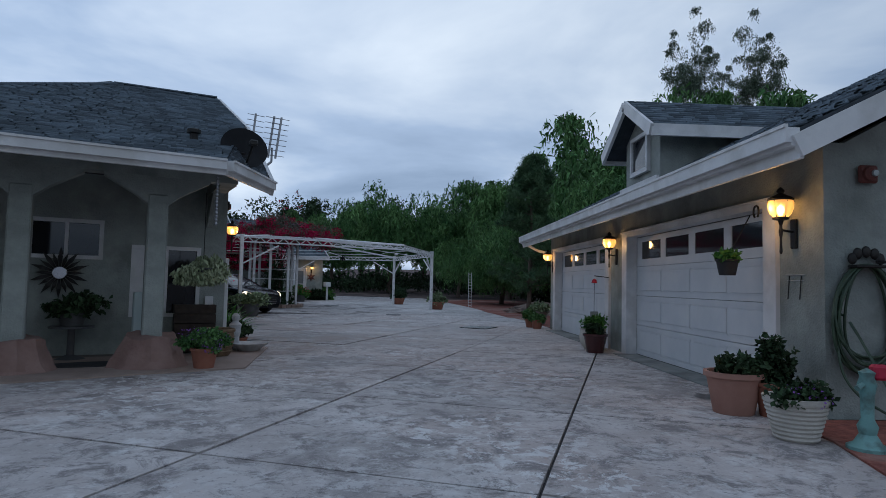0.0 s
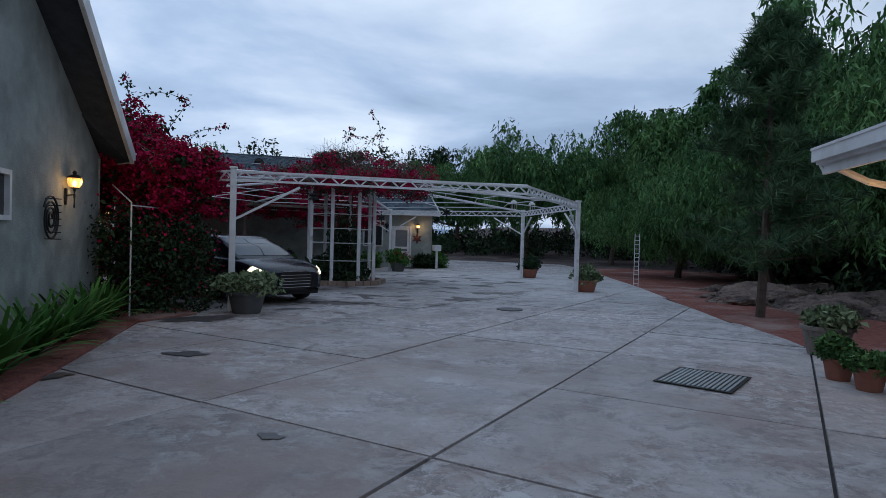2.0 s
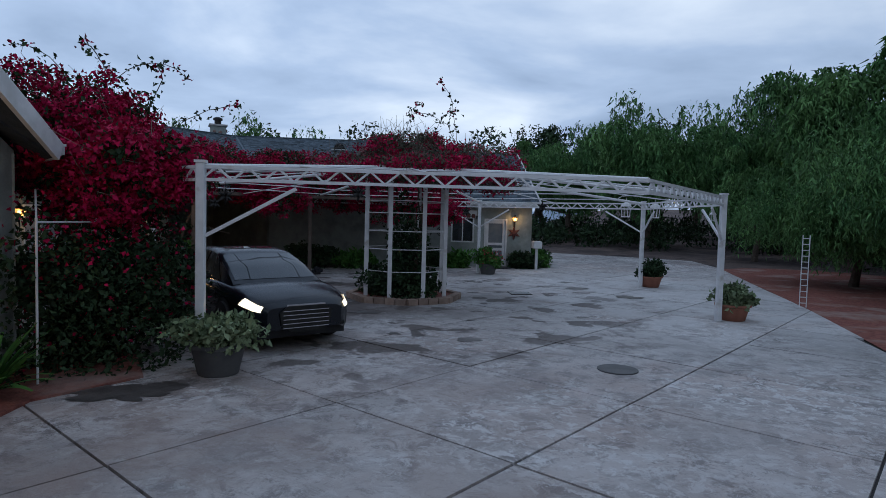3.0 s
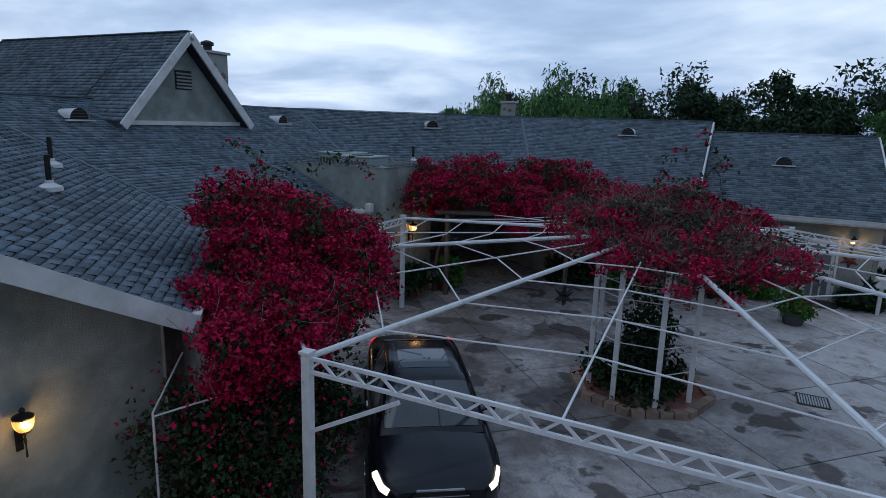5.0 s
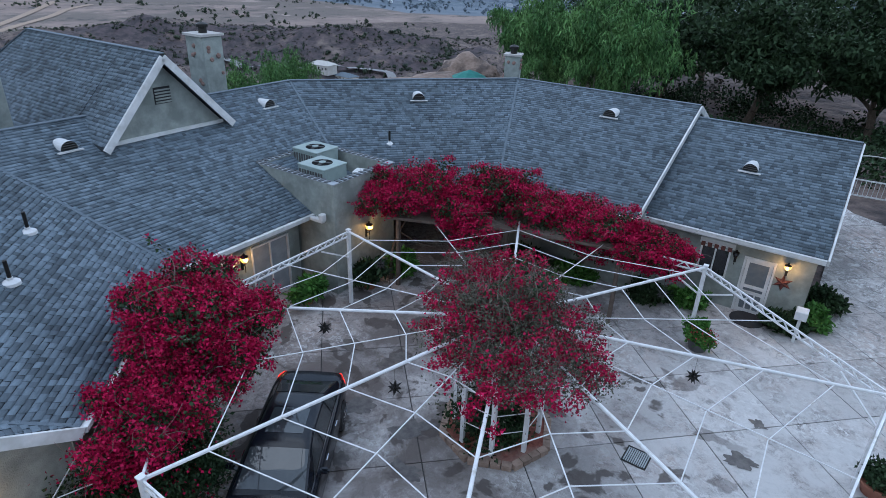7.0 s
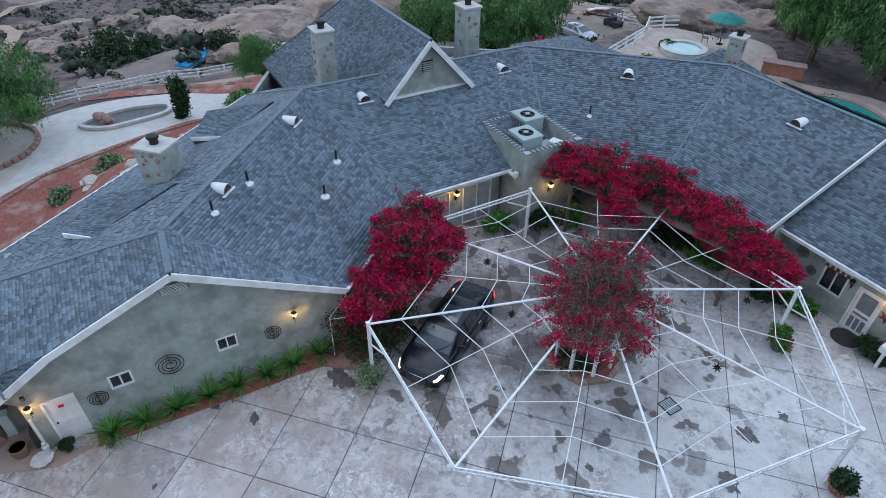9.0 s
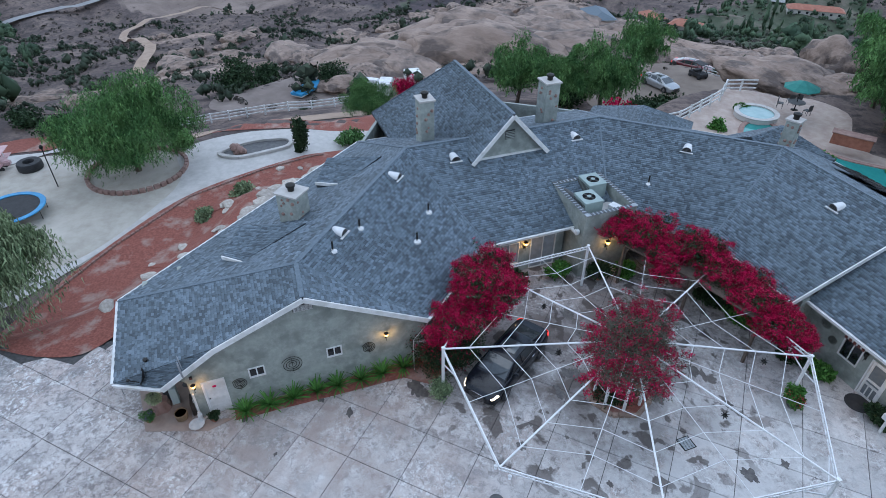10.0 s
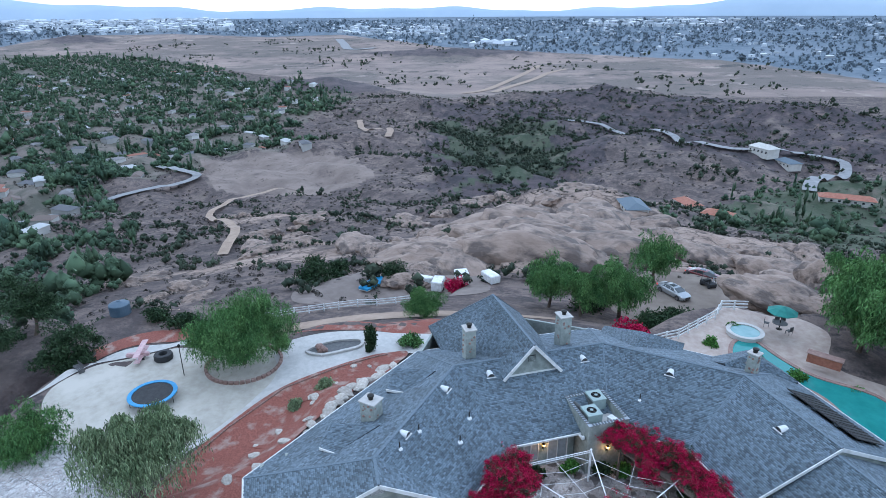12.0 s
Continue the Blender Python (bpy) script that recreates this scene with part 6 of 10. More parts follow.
stuff("slope_trees", woods(30, 700, 222, 256, 90, 330, 2.2, 160, lambda x, y, r, a: np.sin(x / 17) * np.cos(y / 13) + (a - 232) / 26 > 0.1, 0.1, 5), FARLEAF, "green trees on the near slope below the suburb", "trees")
stuff("garden_trees", woods(26, 600, 138, 170, 190, 480, 1.9, 120, within_area(GARDEN, -0.8, 14), 0.2, 5), FARLEAF, "green garden trees round the red-roofed houses", "trees")
stuff("plain_trees", woods(33, 3200, 150, 222, 1000, 2900, 3.6, 16, lambda x, y, r, a: (np.sin(x / 130 + 2) * np.cos(y / 90) + 0.4 * np.sin(x / 41 - y / 33) > 0.35) & (town_at(x, y) < 0.5), 0.05, 2), GULLYLEAF, "scattered dark trees on the dry grassland", "trees")
# tree colour lifted towards blue, so distance haze sits in the colour
HAZYTREE = material("haze_tinted_trees", (0.092, 0.122, 0.150), (0.13, 0.165, 0.195), 0.01, 0.9, 0.0, island=0.4)
stuff("valley_trees", woods(24, 17000, 108, 246, 1450, 4300, 5.0, 7, lambda x, y, r, a: (town_at(x, y) > 0.6) & (np.sin(x / 210) * np.cos(y / 170) + 0.6 * np.sin(x / 67 + y / 83) > -0.9), 0.1), HAZYTREE, "trees over the valley town with haze in their colour", "trees")


def far_blocks(seed, spots, size, low=0.3):
    """Far buildings with low hipped roofs at the given spots: one mesh of walls and one of roofs."""
    rng = np.random.default_rng(seed)
    wl_, rf = bmesh.new(), bmesh.new()
    for x, y in spots:
        w, d, h = size * rng.uniform(0.9, 1.7), size * rng.uniform(0.6, 1.0), size * low * rng.uniform(0.8, 1.5)
        m = pose(x, y, land_z(x, y), 0, 0, rng.uniform(0, 180))
        box(wl_, -w / 2, -d / 2, -3, w / 2, d / 2, h, m)
        e = size * 0.05
        vs = [rf.verts.new(m @ Vector(p)) for p in ((-w / 2 - e, -d / 2 - e, h + 0.05), (w / 2 + e, -d / 2 - e, h + 0.05), (w / 2 + e, d / 2 + e, h + 0.05), (-w / 2 - e, d / 2 + e, h + 0.05), (-w / 2 + d * 0.3, 0, h + d * 0.22), (w / 2 - d * 0.3, 0, h + d * 0.22))]
        for q in ((0, 1, 5, 4), (2, 3, 4, 5), (0, 4, 3), (1, 2, 5), (3, 2, 1, 0)):
            rf.faces.new([vs[i] for i in q])
    return wl_, rf


def town_spots(seed, n, az0, az1, r0, r1, any_place=False):
    rng = np.random.default_rng(seed)
    a, r = np.radians(rng.uniform(az0, az1, n)), np.sqrt(rng.uniform(r0 ** 2, r1 ** 2, n))
    x, y = -10 + r * np.cos(a), 24 + r * np.sin(a)
    k = np.ones(n, dtype=bool) if any_place else town_at(x, y) > 0.6
    return list(zip(x[k].tolist(), y[k].tolist()))


def roof_mix(name, stops):
    """Roofs of many colours, one to each house."""
    m = bpy.data.materials.new(name)
    m.use_nodes = True
    n, l = m.node_tree.nodes, m.node_tree.links
    bs = n["Principled BSDF"]; bs.inputs["Roughness"].default_value = 0.9
    g = n.new("ShaderNodeNewGeometry"); r = n.new("ShaderNodeValToRGB"); r.color_ramp.interpolation = "CONSTANT"
    for k, (p, c) in enumerate(stops):
        e = r.color_ramp.elements[k] if k < 2 else r.color_ramp.elements.new(p)
        e.position, e.color = p, (*c, 1)
    l.new(g.outputs["Random Per Island"], r.inputs[0]); l.new(r.outputs[0], bs.inputs["Base Color"])
    return m


PALE = material("pale_far_wall", (0.36, 0.35, 0.34), (0.52, 0.51, 0.49), 0.02, 0.9, 0.0, island=0.35)
FARROOF = roof_mix("suburb_roof", ((0.0, (0.12, 0.12, 0.13)), (0.3, (0.20, 0.19, 0.19)), (0.55, (0.16, 0.12, 0.105)), (0.72, (0.26, 0.11, 0.08)), (0.86, (0.42, 0.42, 0.42))))
wl_, rf = far_blocks(31, [h[:2] for h in HOMES], 9.5, 0.34)
t = tagged(part("far_suburb", wl_, PALE, None), "pale houses scattered among the suburb's trees", "houses", kind="stuff")
part("far_roofs", rf, FARROOF, t, "grey, brown and red roofs", kind="stuff")
# town walls and roofs paled and blued: haze put into their colours
HAZEDTOWN = material("hazed_town_wall", (0.42, 0.46, 0.50), (0.56, 0.59, 0.62), 0.02, 0.9, 0.0, island=0.35)
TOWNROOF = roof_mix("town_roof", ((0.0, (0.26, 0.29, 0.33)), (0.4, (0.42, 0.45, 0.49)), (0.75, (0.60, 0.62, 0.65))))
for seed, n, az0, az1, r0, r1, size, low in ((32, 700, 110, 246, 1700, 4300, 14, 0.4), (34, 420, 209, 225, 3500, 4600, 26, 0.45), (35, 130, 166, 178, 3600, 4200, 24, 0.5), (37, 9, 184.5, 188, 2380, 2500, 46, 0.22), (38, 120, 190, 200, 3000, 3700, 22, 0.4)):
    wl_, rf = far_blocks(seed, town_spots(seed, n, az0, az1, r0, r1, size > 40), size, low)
    t = tagged(part("valley_town", wl_, HAZEDTOWN, None), "blocks of the valley town, paled by haze in their colour", "town", kind="stuff")
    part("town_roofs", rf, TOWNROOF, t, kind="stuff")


# ---- sandstone outcrops ----
def boulder_mesh(seed, sub=4):
    rng = np.random.default_rng(seed)
    bm = bmesh.new()
    bmesh.ops.create_icosphere(bm, subdivisions=sub, radius=1.0)
    off = Vector(rng.uniform(0, 50, 3))
    for v in bm.verts:
        p = v.co.copy()
        k = 1 + 0.35 * noise.noise(p * 1.2 + off) + 0.16 * noise.noise(p * 3.1 + off) + 0.05 * noise.noise(p * 8 + off)
        k -= 0.16 * max(0.0, 1 - abs(noise.noise(p * 1.7 + off * 2)) / 0.07) + 0.07 * max(0.0, 1 - abs(noise.noise(p * 4.0 + off)) / 0.09)
        v.co = p * k
        v.co.z *= 0.62
    me = bpy.data.meshes.new("boulder"); bm.to_mesh(me); bm.free()
    for p in me.polygons:
        p.use_smooth = True
    me.materials.append(ROCK)
    return me


BOULDERS = [boulder_mesh(s) for s in range(5)]


def boulder(x, y, sx, sy, sz, yaw, k, z=None):
    ob = new("boulder", BOULDERS[k % 5])
    ob.matrix_basis = pose(x, y, (land_z(x, y) if z is None else z), 0, 0, yaw) @ Matrix.Diagonal((sx, sy, sz, 1))
    return tagged(ob, "weathered tan sandstone boulder", "boulder", "sandstone boulders")


rr = random.Random(8)
# outcrops: (x, y, reach, number, size)
for x, y, reach, n, size in ((-72, -1, 6, 5, 3), (-106, -10, 14, 8, 5), (-100, 24, 16, 12, 8), (-128, 30, 20, 14, 10), (-150, 40, 22, 12, 10), (-140, 6, 18, 8, 6), (-92, 8, 12, 8, 6), (-84, 22, 8, 6, 5),
                             (-211, -25, 14, 6, 5), (-252, -6, 14, 6, 5), (-305, 19, 20, 7, 6), (-246, 46, 24, 9, 7), (-190, 34, 24, 10, 8), (-116, 65, 12, 8, 6), (-146, 85, 14, 9, 6), (-128, 82, 10, 5, 5),
                             (-242, -123, 16, 6, 4), (-196, -73, 14, 7, 5), (-169, -76, 10, 6, 5), (-85, -65, 8, 5, 3), (-68, -39, 6, 5, 2.5), (-130, -46, 14, 6, 4), (-74, 60, 7, 6, 5), (-55, 58, 4, 3, 3.5), (-82, 50, 6, 4, 5)):
    for i in range(n):
        a, q = rr.uniform(0, 2 * math.pi), reach * rr.random() ** 0.6
        s = size * rr.uniform(0.45, 1.25)
        boulder(x + q * math.cos(a), y + q * math.sin(a), s * rr.uniform(1.1, 1.9), s * rr.uniform(0.8, 1.1), s * rr.uniform(0.55, 0.95), rr.uniform(0, 180), i)
for x, y, s in ((5.2, 28.6, 0.9), (6.4, 27.4, 1.1), (7.4, 26.2, 0.8), (4.9, 30.2, 0.7), (8.2, 28.4, 1.2), (6.2, 31, 1.3), (7.6, 30, 0.8), (8.4, 33, 1.0), (5.4, 33.2, 0.6), (9.5, 31.5, 0.9), (7, 35.5, 0.7)):
    boulder(x, y, s * 1.3, s, s * 0.7, x * 37 % 180, int(y))

for x, y, sx, sy, sz, yaw, k, z in ((-52, 52.5, 7.5, 5.0, 3.4, 30, 1, -2.0), (-58, 60, 4.5, 4.0, 5.5, 10, 3, -3.0), (-49, 57.5, 4.0, 3.2, 2.6, 60, 0, -1.5), (-96, 73, 9, 7, 5, 20, 2, None), (-84, 3, 9, 5.5, 5.0, 70, 4, None), (-88, 14, 9, 6, 5.5, 80, 1, None)):
    boulder(x, y, sx, sy, sz, yaw, k, z)

# ---- beds, sand and paths ----
bed = sheet("planting_bed", [H(u, v)[:2] for u, v in ((-5.05, -16.2), (-4.45, -16.2), (-4.3, -12), (-4.2, -8.6), (-3.4, -7.6), (-4.2, -5.9), (-5.1, -7))], 0.03, MULCH, "narrow red mulch bed along the gable wall", "planting bed", 0.2)
sheet("patio", [H(u, v)[:2] for u, v in ((-12.2, -18), (-5.05, -18), (-4.6, -16.2), (-4.3, -17.4), (-5.2, -19.9), (-11.6, -20.6))], 0.02, material("tan_patio", (0.27, 0.20, 0.17), (0.34, 0.26, 0.22), 2, 0.85, 0.4, 30), "worn tan porch floor", "patio", 0.2)
RED1 = spline([(-8.2, 4.6), (-16.1, 6.0), (-22.7, 8.6), (-29.4, 10.5), (-33.0, 10.6), (-32.1, 8.6), (-28.6, 4.4), (-24.0, 0.5), (-17.7, -1.8), (-10.8, -3.2), (-7.4, -2.6), (-6.4, 2.2)], 6)


def drape(name, pts, mat, label, category, lift=0.06, step=1.6):
    """A laid surface that follows the lie of the land."""
    xs, ys = [p[0] for p in pts], [p[1] for p in pts]
    bm = prism(bmesh.new(), pts, 0, 0.01)
    bm.normal_update()
    bmesh.ops.delete(bm, geom=[f for f in bm.faces if f.normal.z < 0.5], context="FACES")
    bm.normal_update()
    bmesh.ops.triangulate(bm, faces=bm.faces)
    for axis, lo, hi in ((0, min(xs), max(xs)), (1, min(ys), max(ys))):
        c = lo + step
        while c < hi:
            co = Vector((c, 0, 0)) if axis == 0 else Vector((0, c, 0))
            no = Vector((1, 0, 0)) if axis == 0 else Vector((0, 1, 0))
            bmesh.ops.bisect_plane(bm, geom=bm.verts[:] + bm.edges[:] + bm.faces[:], plane_co=co, plane_no=no)
            c += step
    for v in bm.verts:
        v.co.z = land_z(v.co.x, v.co.y) + lift
    return solid(name, bm, mat, label, category, kind="structure")


drape("mulch_bed", RED1, MULCH, "sloping red mulch bed below the house", "planting bed", 0.16)
drape("sand_court", spline([(-20.3, -21), (-25.0, -19.4), (-28.4, -16.1), (-29.5, -11.4), (-31, -6), (-29.5, -1.4), (-23.0, -0.9), (-16.2, -2.2), (-12.0, -6.3), (-12.1, -11.2), (-16, -18)], 6), SAND, "raked pale sand play court", "sand", 0.05)
PATH1 = spline([(-11.4, -4.6), (-17.5, -1.9), (-24.0, 0.4), (-28.6, 4.4), (-32.0, 9.0), (-34.4, 14.5), (-37.2, 13.6), (-36.0, 5.0), (-34.4, 0.0), (-31, -3.2), (-27.0, -1.2), (-23.5, -1.0), (-16.8, -2.7), (-12.2, -6.3)], 6)
drape("concrete_path", PATH1, PATHC, "pale curving concrete path", "path", 0.09)
drape("concrete_path", spline([(-18.5, -23.5), (-24.5, -22.3), (-29.6, -20.2), (-31.5, -15.3), (-30.0, -12.6), (-28.4, -18.0), (-23.9, -20.4), (-18.6, -21.8)], 5), PATHC, "pale curving concrete path", "path", 0.09)
drape("mulch_bed", spline([(-18, -26), (-26, -24.8), (-33, -21), (-36, -13), (-39.5, -4), (-41.5, 6), (-40.5, 14), (-37.4, 13.8), (-36.3, 5), (-35, -1), (-32, -10), (-32, -16), (-29.8, -20.6), (-24, -22.8), (-18, -24)], 5), MULCH, "long red mulch bed beyond the path", "planting bed", 0.05)
drape("dirt_road", spline([(-42, -24), (-45, -10), (-48, 2), (-48.5, 14), (-46, 26), (-43.6, 25), (-45, 13), (-44.3, 2), (-41.5, -8), (-39, -22)], 5), DIRT, "tan dirt track along the fence", "track", 0.06)
drape("dirt_yard", spline([(-56, -12), (-58, 8), (-64, 16), (-76, 10), (-78, -4), (-70, -16)], 6), material("grey_dirt", (0.16, 0.125, 0.11), (0.22, 0.175, 0.155), 0.5, 0.95, 0.5, 5), "bare grey-brown parking yard", "yard", 0.06)
drape("dirt_yard", spline([(-52, 36), (-53, 48), (-62, 56), (-72, 50), (-70, 38), (-60, 33)], 6), material("brown_dirt", (0.19, 0.145, 0.12), (0.25, 0.20, 0.165), 0.5, 0.95, 0.5, 5), "bare brown parking yard", "yard", 0.06)
drape("mulch_slope", spline([(2.75, 33), (3.15, 26), (3.7, 21), (4.2, 18.8), (12, 19), (15, 27), (14, 38), (7, 47), (1.6, 47), (2.3, 38)], 4), MULCH, "red mulch slope with boulders under the trees", "planting bed", 0.1)

# ---- yard beyond the house ----
BLUE = material("blue_vinyl", (0.01, 0.20, 0.42), (0.02, 0.28, 0.52), 2, 0.5, 0.1, 30)
tramp = thing("trampoline", "round black trampoline with a blue padded rim", "trampoline", at(-20.3, -10.2))
part("mat", lathe(bmesh.new(), [(1.75, 0.80), (1.75, 0.815), (0.05, 0.815)], 40), BLACKCLOTH, tramp)
part("rim_pad", lathe(bmesh.new(), [(1.76, 0.80), (2.12, 0.80), (2.14, 0.84), (2.1, 0.87), (1.76, 0.86), (1.76, 0.801)], 40), BLUE, tramp, "blue vinyl pad")
for i in range(8):
    a = i * math.pi / 4
    part("leg", tube(bmesh.new(), (2.0 * math.cos(a), 2.0 * math.sin(a), 0), (2.0 * math.cos(a), 2.0 * math.sin(a), 0.8), 0.025, 6), BLACKMETAL, tramp)
tyre = thing("tractor_tyre", "large black tractor tyre lying on the sand", "tyre", at(-26.9, -13.6))
smooth(part("carcass", lathe(bmesh.new(), [(0.42, 0.0), (0.85, 0.02), (0.92, 0.15), (0.92, 0.55), (0.85, 0.68), (0.45, 0.7), (0.4, 0.6), (0.4, 0.1)], 28), BLACKCLOTH, tyre))
tank = solid("water_tank", lathe(bmesh.new(), [(1.6, 0), (1.6, 1.7), (1.5, 1.8), (0.3, 2.2), (0.3, 2.3), (0.05, 2.3)], 28), material("blue_grey_tank", (0.05, 0.09, 0.13), (0.08, 0.12, 0.16), 1, 0.6, 0.1, 20), "dark blue-grey plastic water tank", "tank", at(-37.2, -26.6, 0, 0.75))
plane = thing("toy_biplane", "weathered pink and white play biplane on the sand", "playground toy", at(-26.6, -16.3, 20, 0.7))
PINK = material("faded_pink", (0.45, 0.27, 0.28), (0.55, 0.38, 0.38), 2, 0.7, 0.2, 20)
part("fuselage", bevel(B((-0.35, -1.6, 0.5, 0.35, 1.6, 1.1)), 0.12, 2), PINK, plane)
for z in (0.75, 1.7):
    part("wing", bevel(B((-2.6, 0.1, z, 2.6, 0.95, z + 0.09)), 0.03), PINK, plane)
for x in (-1.7, 1.7):
    part("strut", B((x, 0.4, 0.84, x + 0.07, 0.5, 1.7)), WHITE, plane)
for x in (-0.6, 0.6):
    part("wheel", lathe(bmesh.new(), [(0.28, -0.08), (0.32, 0), (0.28, 0.08)], 16, pose(x, 0.7, 0.3, 0, 90)), BLACKCLOTH, plane)
bench = thing("garden_bench", "grey slatted garden bench", "bench", at(-23.4, -20.6, 60))
for k in range(4):
    part("slat", B((-0.75, -0.25 + k * 0.13, 0.42, 0.75, -0.15 + k * 0.13, 0.45)), GREYPOT, bench)
for k in range(3):
    part("slat", B((-0.75, 0.26, 0.52 + k * 0.13, 0.75, 0.29, 0.62 + k * 0.13)), GREYPOT, bench)
for x in (-0.7, 0.62):
    part("leg", B((x, -0.25, 0, x + 0.08, 0.3, 0.42)), GREYPOT, bench)
# ring wall round the pepper tree
ring_wall = thing("tree_ring", "low curved stone ring round the pepper tree", "garden wall", at(-27.5, -5.0))
for i in range(44):
    a = 2 * math.pi * i / 44
    part("stone", bevel(B((3.5, -0.22, -0.1, 3.8, 0.22, 0.36), m=pose(0, 0, 0, 0, 0, math.degrees(a))), 0.04), STONE, ring_wall)
# pond
pond = thing("pond", "kidney-shaped dry stone pond with a pale rim", "pond", pose(0, 0, land_z(-31.7, 3.2) + 0.1))
ol = spline([(-30.6, 0.4), (-32.2, 1.3), (-33.4, 3.0), (-33.8, 5.2), (-32.6, 5.6), (-31.4, 4.2), (-30.2, 2.2)], 6)
ocx, ocy = sum(p[0] for p in ol) / len(ol), sum(p[1] for p in ol) / len(ol)
for i in range(len(ol)):
    p, q = ol[i], ol[(i + 1) % len(ol)]
    part("rim_stone", bar(bmesh.new(), (*p, 0.12), (*q, 0.12), 0.34, 0.2), PATHC, pond)
part("bed", prism(bmesh.new(), ol, 0.0, 0.03), GREYPOT, pond)
for i in range(7):
    bm = bmesh.new(); bmesh.ops.create_icosphere(bm, subdivisions=2, radius=0.32)
    for v_ in bm.verts:
        v_.co *= 1 + 0.3 * noise.noise(v_.co * 4 + Vector((i, 0, 0)))
    part("rock", bm, STONE, pond, m=pose(-31.0 + 0.3 * math.sin(i * 2.2), 1.9 + 0.35 * math.cos(i * 1.7), 0.2 + 0.22 * (i // 3)))


def rail_fence(pts, label, posts=2.4, h=1.1):
    t = thing("rail_fence", label, "fence", group="white rail fences")
    for (x0, y0), (x1, y1) in zip(pts, pts[1:]):
        n = max(1, round(math.hypot(x1 - x0, y1 - y0) / posts))
        for i in range(n):
            a, b = ((x0 + (x1 - x0) * s, y0 + (y1 - y0) * s) for s in (i / n, (i + 1) / n))
            za, zb = land_z(*a), land_z(*b)
            part("post", B((a[0] - 0.07, a[1] - 0.07, za - 0.2, a[0] + 0.07, a[1] + 0.07, za + h + 0.1)), WHITE, t)
            for z in (0.35, 0.7, 1.0):
                part("rail", bar(bmesh.new(), (*a, za + z * h), (*b, zb + z * h), 0.05, 0.13), WHITE, t)
    return t


rail_fence([(-45, -23), (-50.3, -10.2), (-52, -4.2), (-54.4, 3.5), (-55, 9)], "white ranch rail fence along the track")
rail_fence([(-35.2, 35.4), (-36.6, 38), (-41.7, 42.6), (-44.1, 43.7), (-44.6, 46.6)], "white rail fence beside the pool steps", 1.6)
rail_fence([(-66, 48.5), (-62.7, 53)], "white ranch rail fence by the parking yard")
boat = thing("covered_boat", "small boat under a bright blue cover on a trailer", "boat", at(-67.3, -4.0, 70))
bm = bmesh.new()
secs = [(-2.6, 0.9, 0.9), (-1.2, 1.15, 1.35), (0.4, 1.15, 1.5), (1.8, 0.8, 1.25), (2.9, 0.06, 0.95)]
rings = [[bm.verts.new(p) for p in ((-w, y, 0.55), (-w * 1.02, y, 0.85), (0, y, h), (w * 1.02, y, 0.85), (w, y, 0.55))] for y, w, h in secs]
for a, b in zip(rings, rings[1:]):
    for i in range(4):
        bm.faces.new((a[i], a[i + 1], b[i + 1], b[i]))
bm.faces.new(rings[0][::-1])
part("cover", bm, BLUE, boat)
part("hull", bevel(B((-0.95, -2.5, 0.3, 0.95, 1.6, 0.62)), 0.1), WHITE, boat)
for x in (-1.0, 1.0):
    part("wheel", lathe(bmesh.new(), [(0.26, -0.1), (0.32, 0), (0.26, 0.1)], 14, pose(x, -0.6, 0.3, 0, 90)), BLACKCLOTH, boat)
part("drawbar", bar(bmesh.new(), (0, 1.5, 0.4), (0, 3.9, 0.4), 0.1, 0.1), BLACKMETAL, boat)
for k, (x, y, w, d, h) in enumerate(((-68, 7, 3, 1.8, 1.6), (-70.5, 10.5, 2.2, 2.2, 1.2), (-69, 15.5, 3.2, 1.8, 1.3), (-66.5, 11.5, 1.6, 1.0, 1.1), (-70, 4.5, 2.4, 1.2, 1.0))):
    t = thing("stored_trailer", "white tarpaulined trailer among stored yard goods", "trailer", at(x, y, 20 * k), group="stored trailers")
    part("box_body", bevel(B((-w / 2, -d / 2, 0.4, w / 2, d / 2, h + 0.4)), 0.1, 2), WHITE, t)
    for s in (-1, 1):
        part("wheel", lathe(bmesh.new(), [(0.26, -0.1), (0.3, 0), (0.26, 0.1)], 12, pose(0, s * d / 2, 0.3, 90)), BLACKCLOTH, t)

# pool terrace
POOLTILE = material("rose_flagstone", (0.36, 0.27, 0.23), (0.46, 0.37, 0.32), 1.2, 0.85, 0.3, 15)
WATER = material("pool_water", (0.02, 0.20, 0.19), (0.03, 0.26, 0.24), 0.6, 0.08, 0.1, 3)
drape("pool_terrace", spline([(-30, 38), (-35, 36.5), (-41, 41.5), (-45, 44), (-46, 50), (-42, 54), (-35, 52), (-30.5, 57), (-22, 57), (-17, 51), (-20, 47), (-27, 44)], 5), POOLTILE, "rosy flagstone pool terrace", "terrace", 0.08)
pool = thing("swimming_pool", "curving teal swimming pool with a stone coping", "pool", pose(0, 0, 0.06))
po = spline([(-33.1, 42.5), (-36.6, 43.2), (-37.6, 45.2), (-34.2, 47.0), (-31.5, 49.0), (-28.5, 53.5), (-21.5, 53), (-22, 50.0), (-28.0, 48.4), (-31, 45.3)], 6)
part("water", prism(bmesh.new(), po, 0.0, 0.02), WATER, pool)
for i in range(len(po)):
    part("coping_stone", bar(bmesh.new(), (*po[i], 0.03), (*po[(i + 1) % len(po)], 0.03), 0.4, 0.12), STONE, pool)
spa = thing("raised_spa", "raised round spa with pale rim and teal water", "spa", pose(-38.6, 44.8, 0.05))
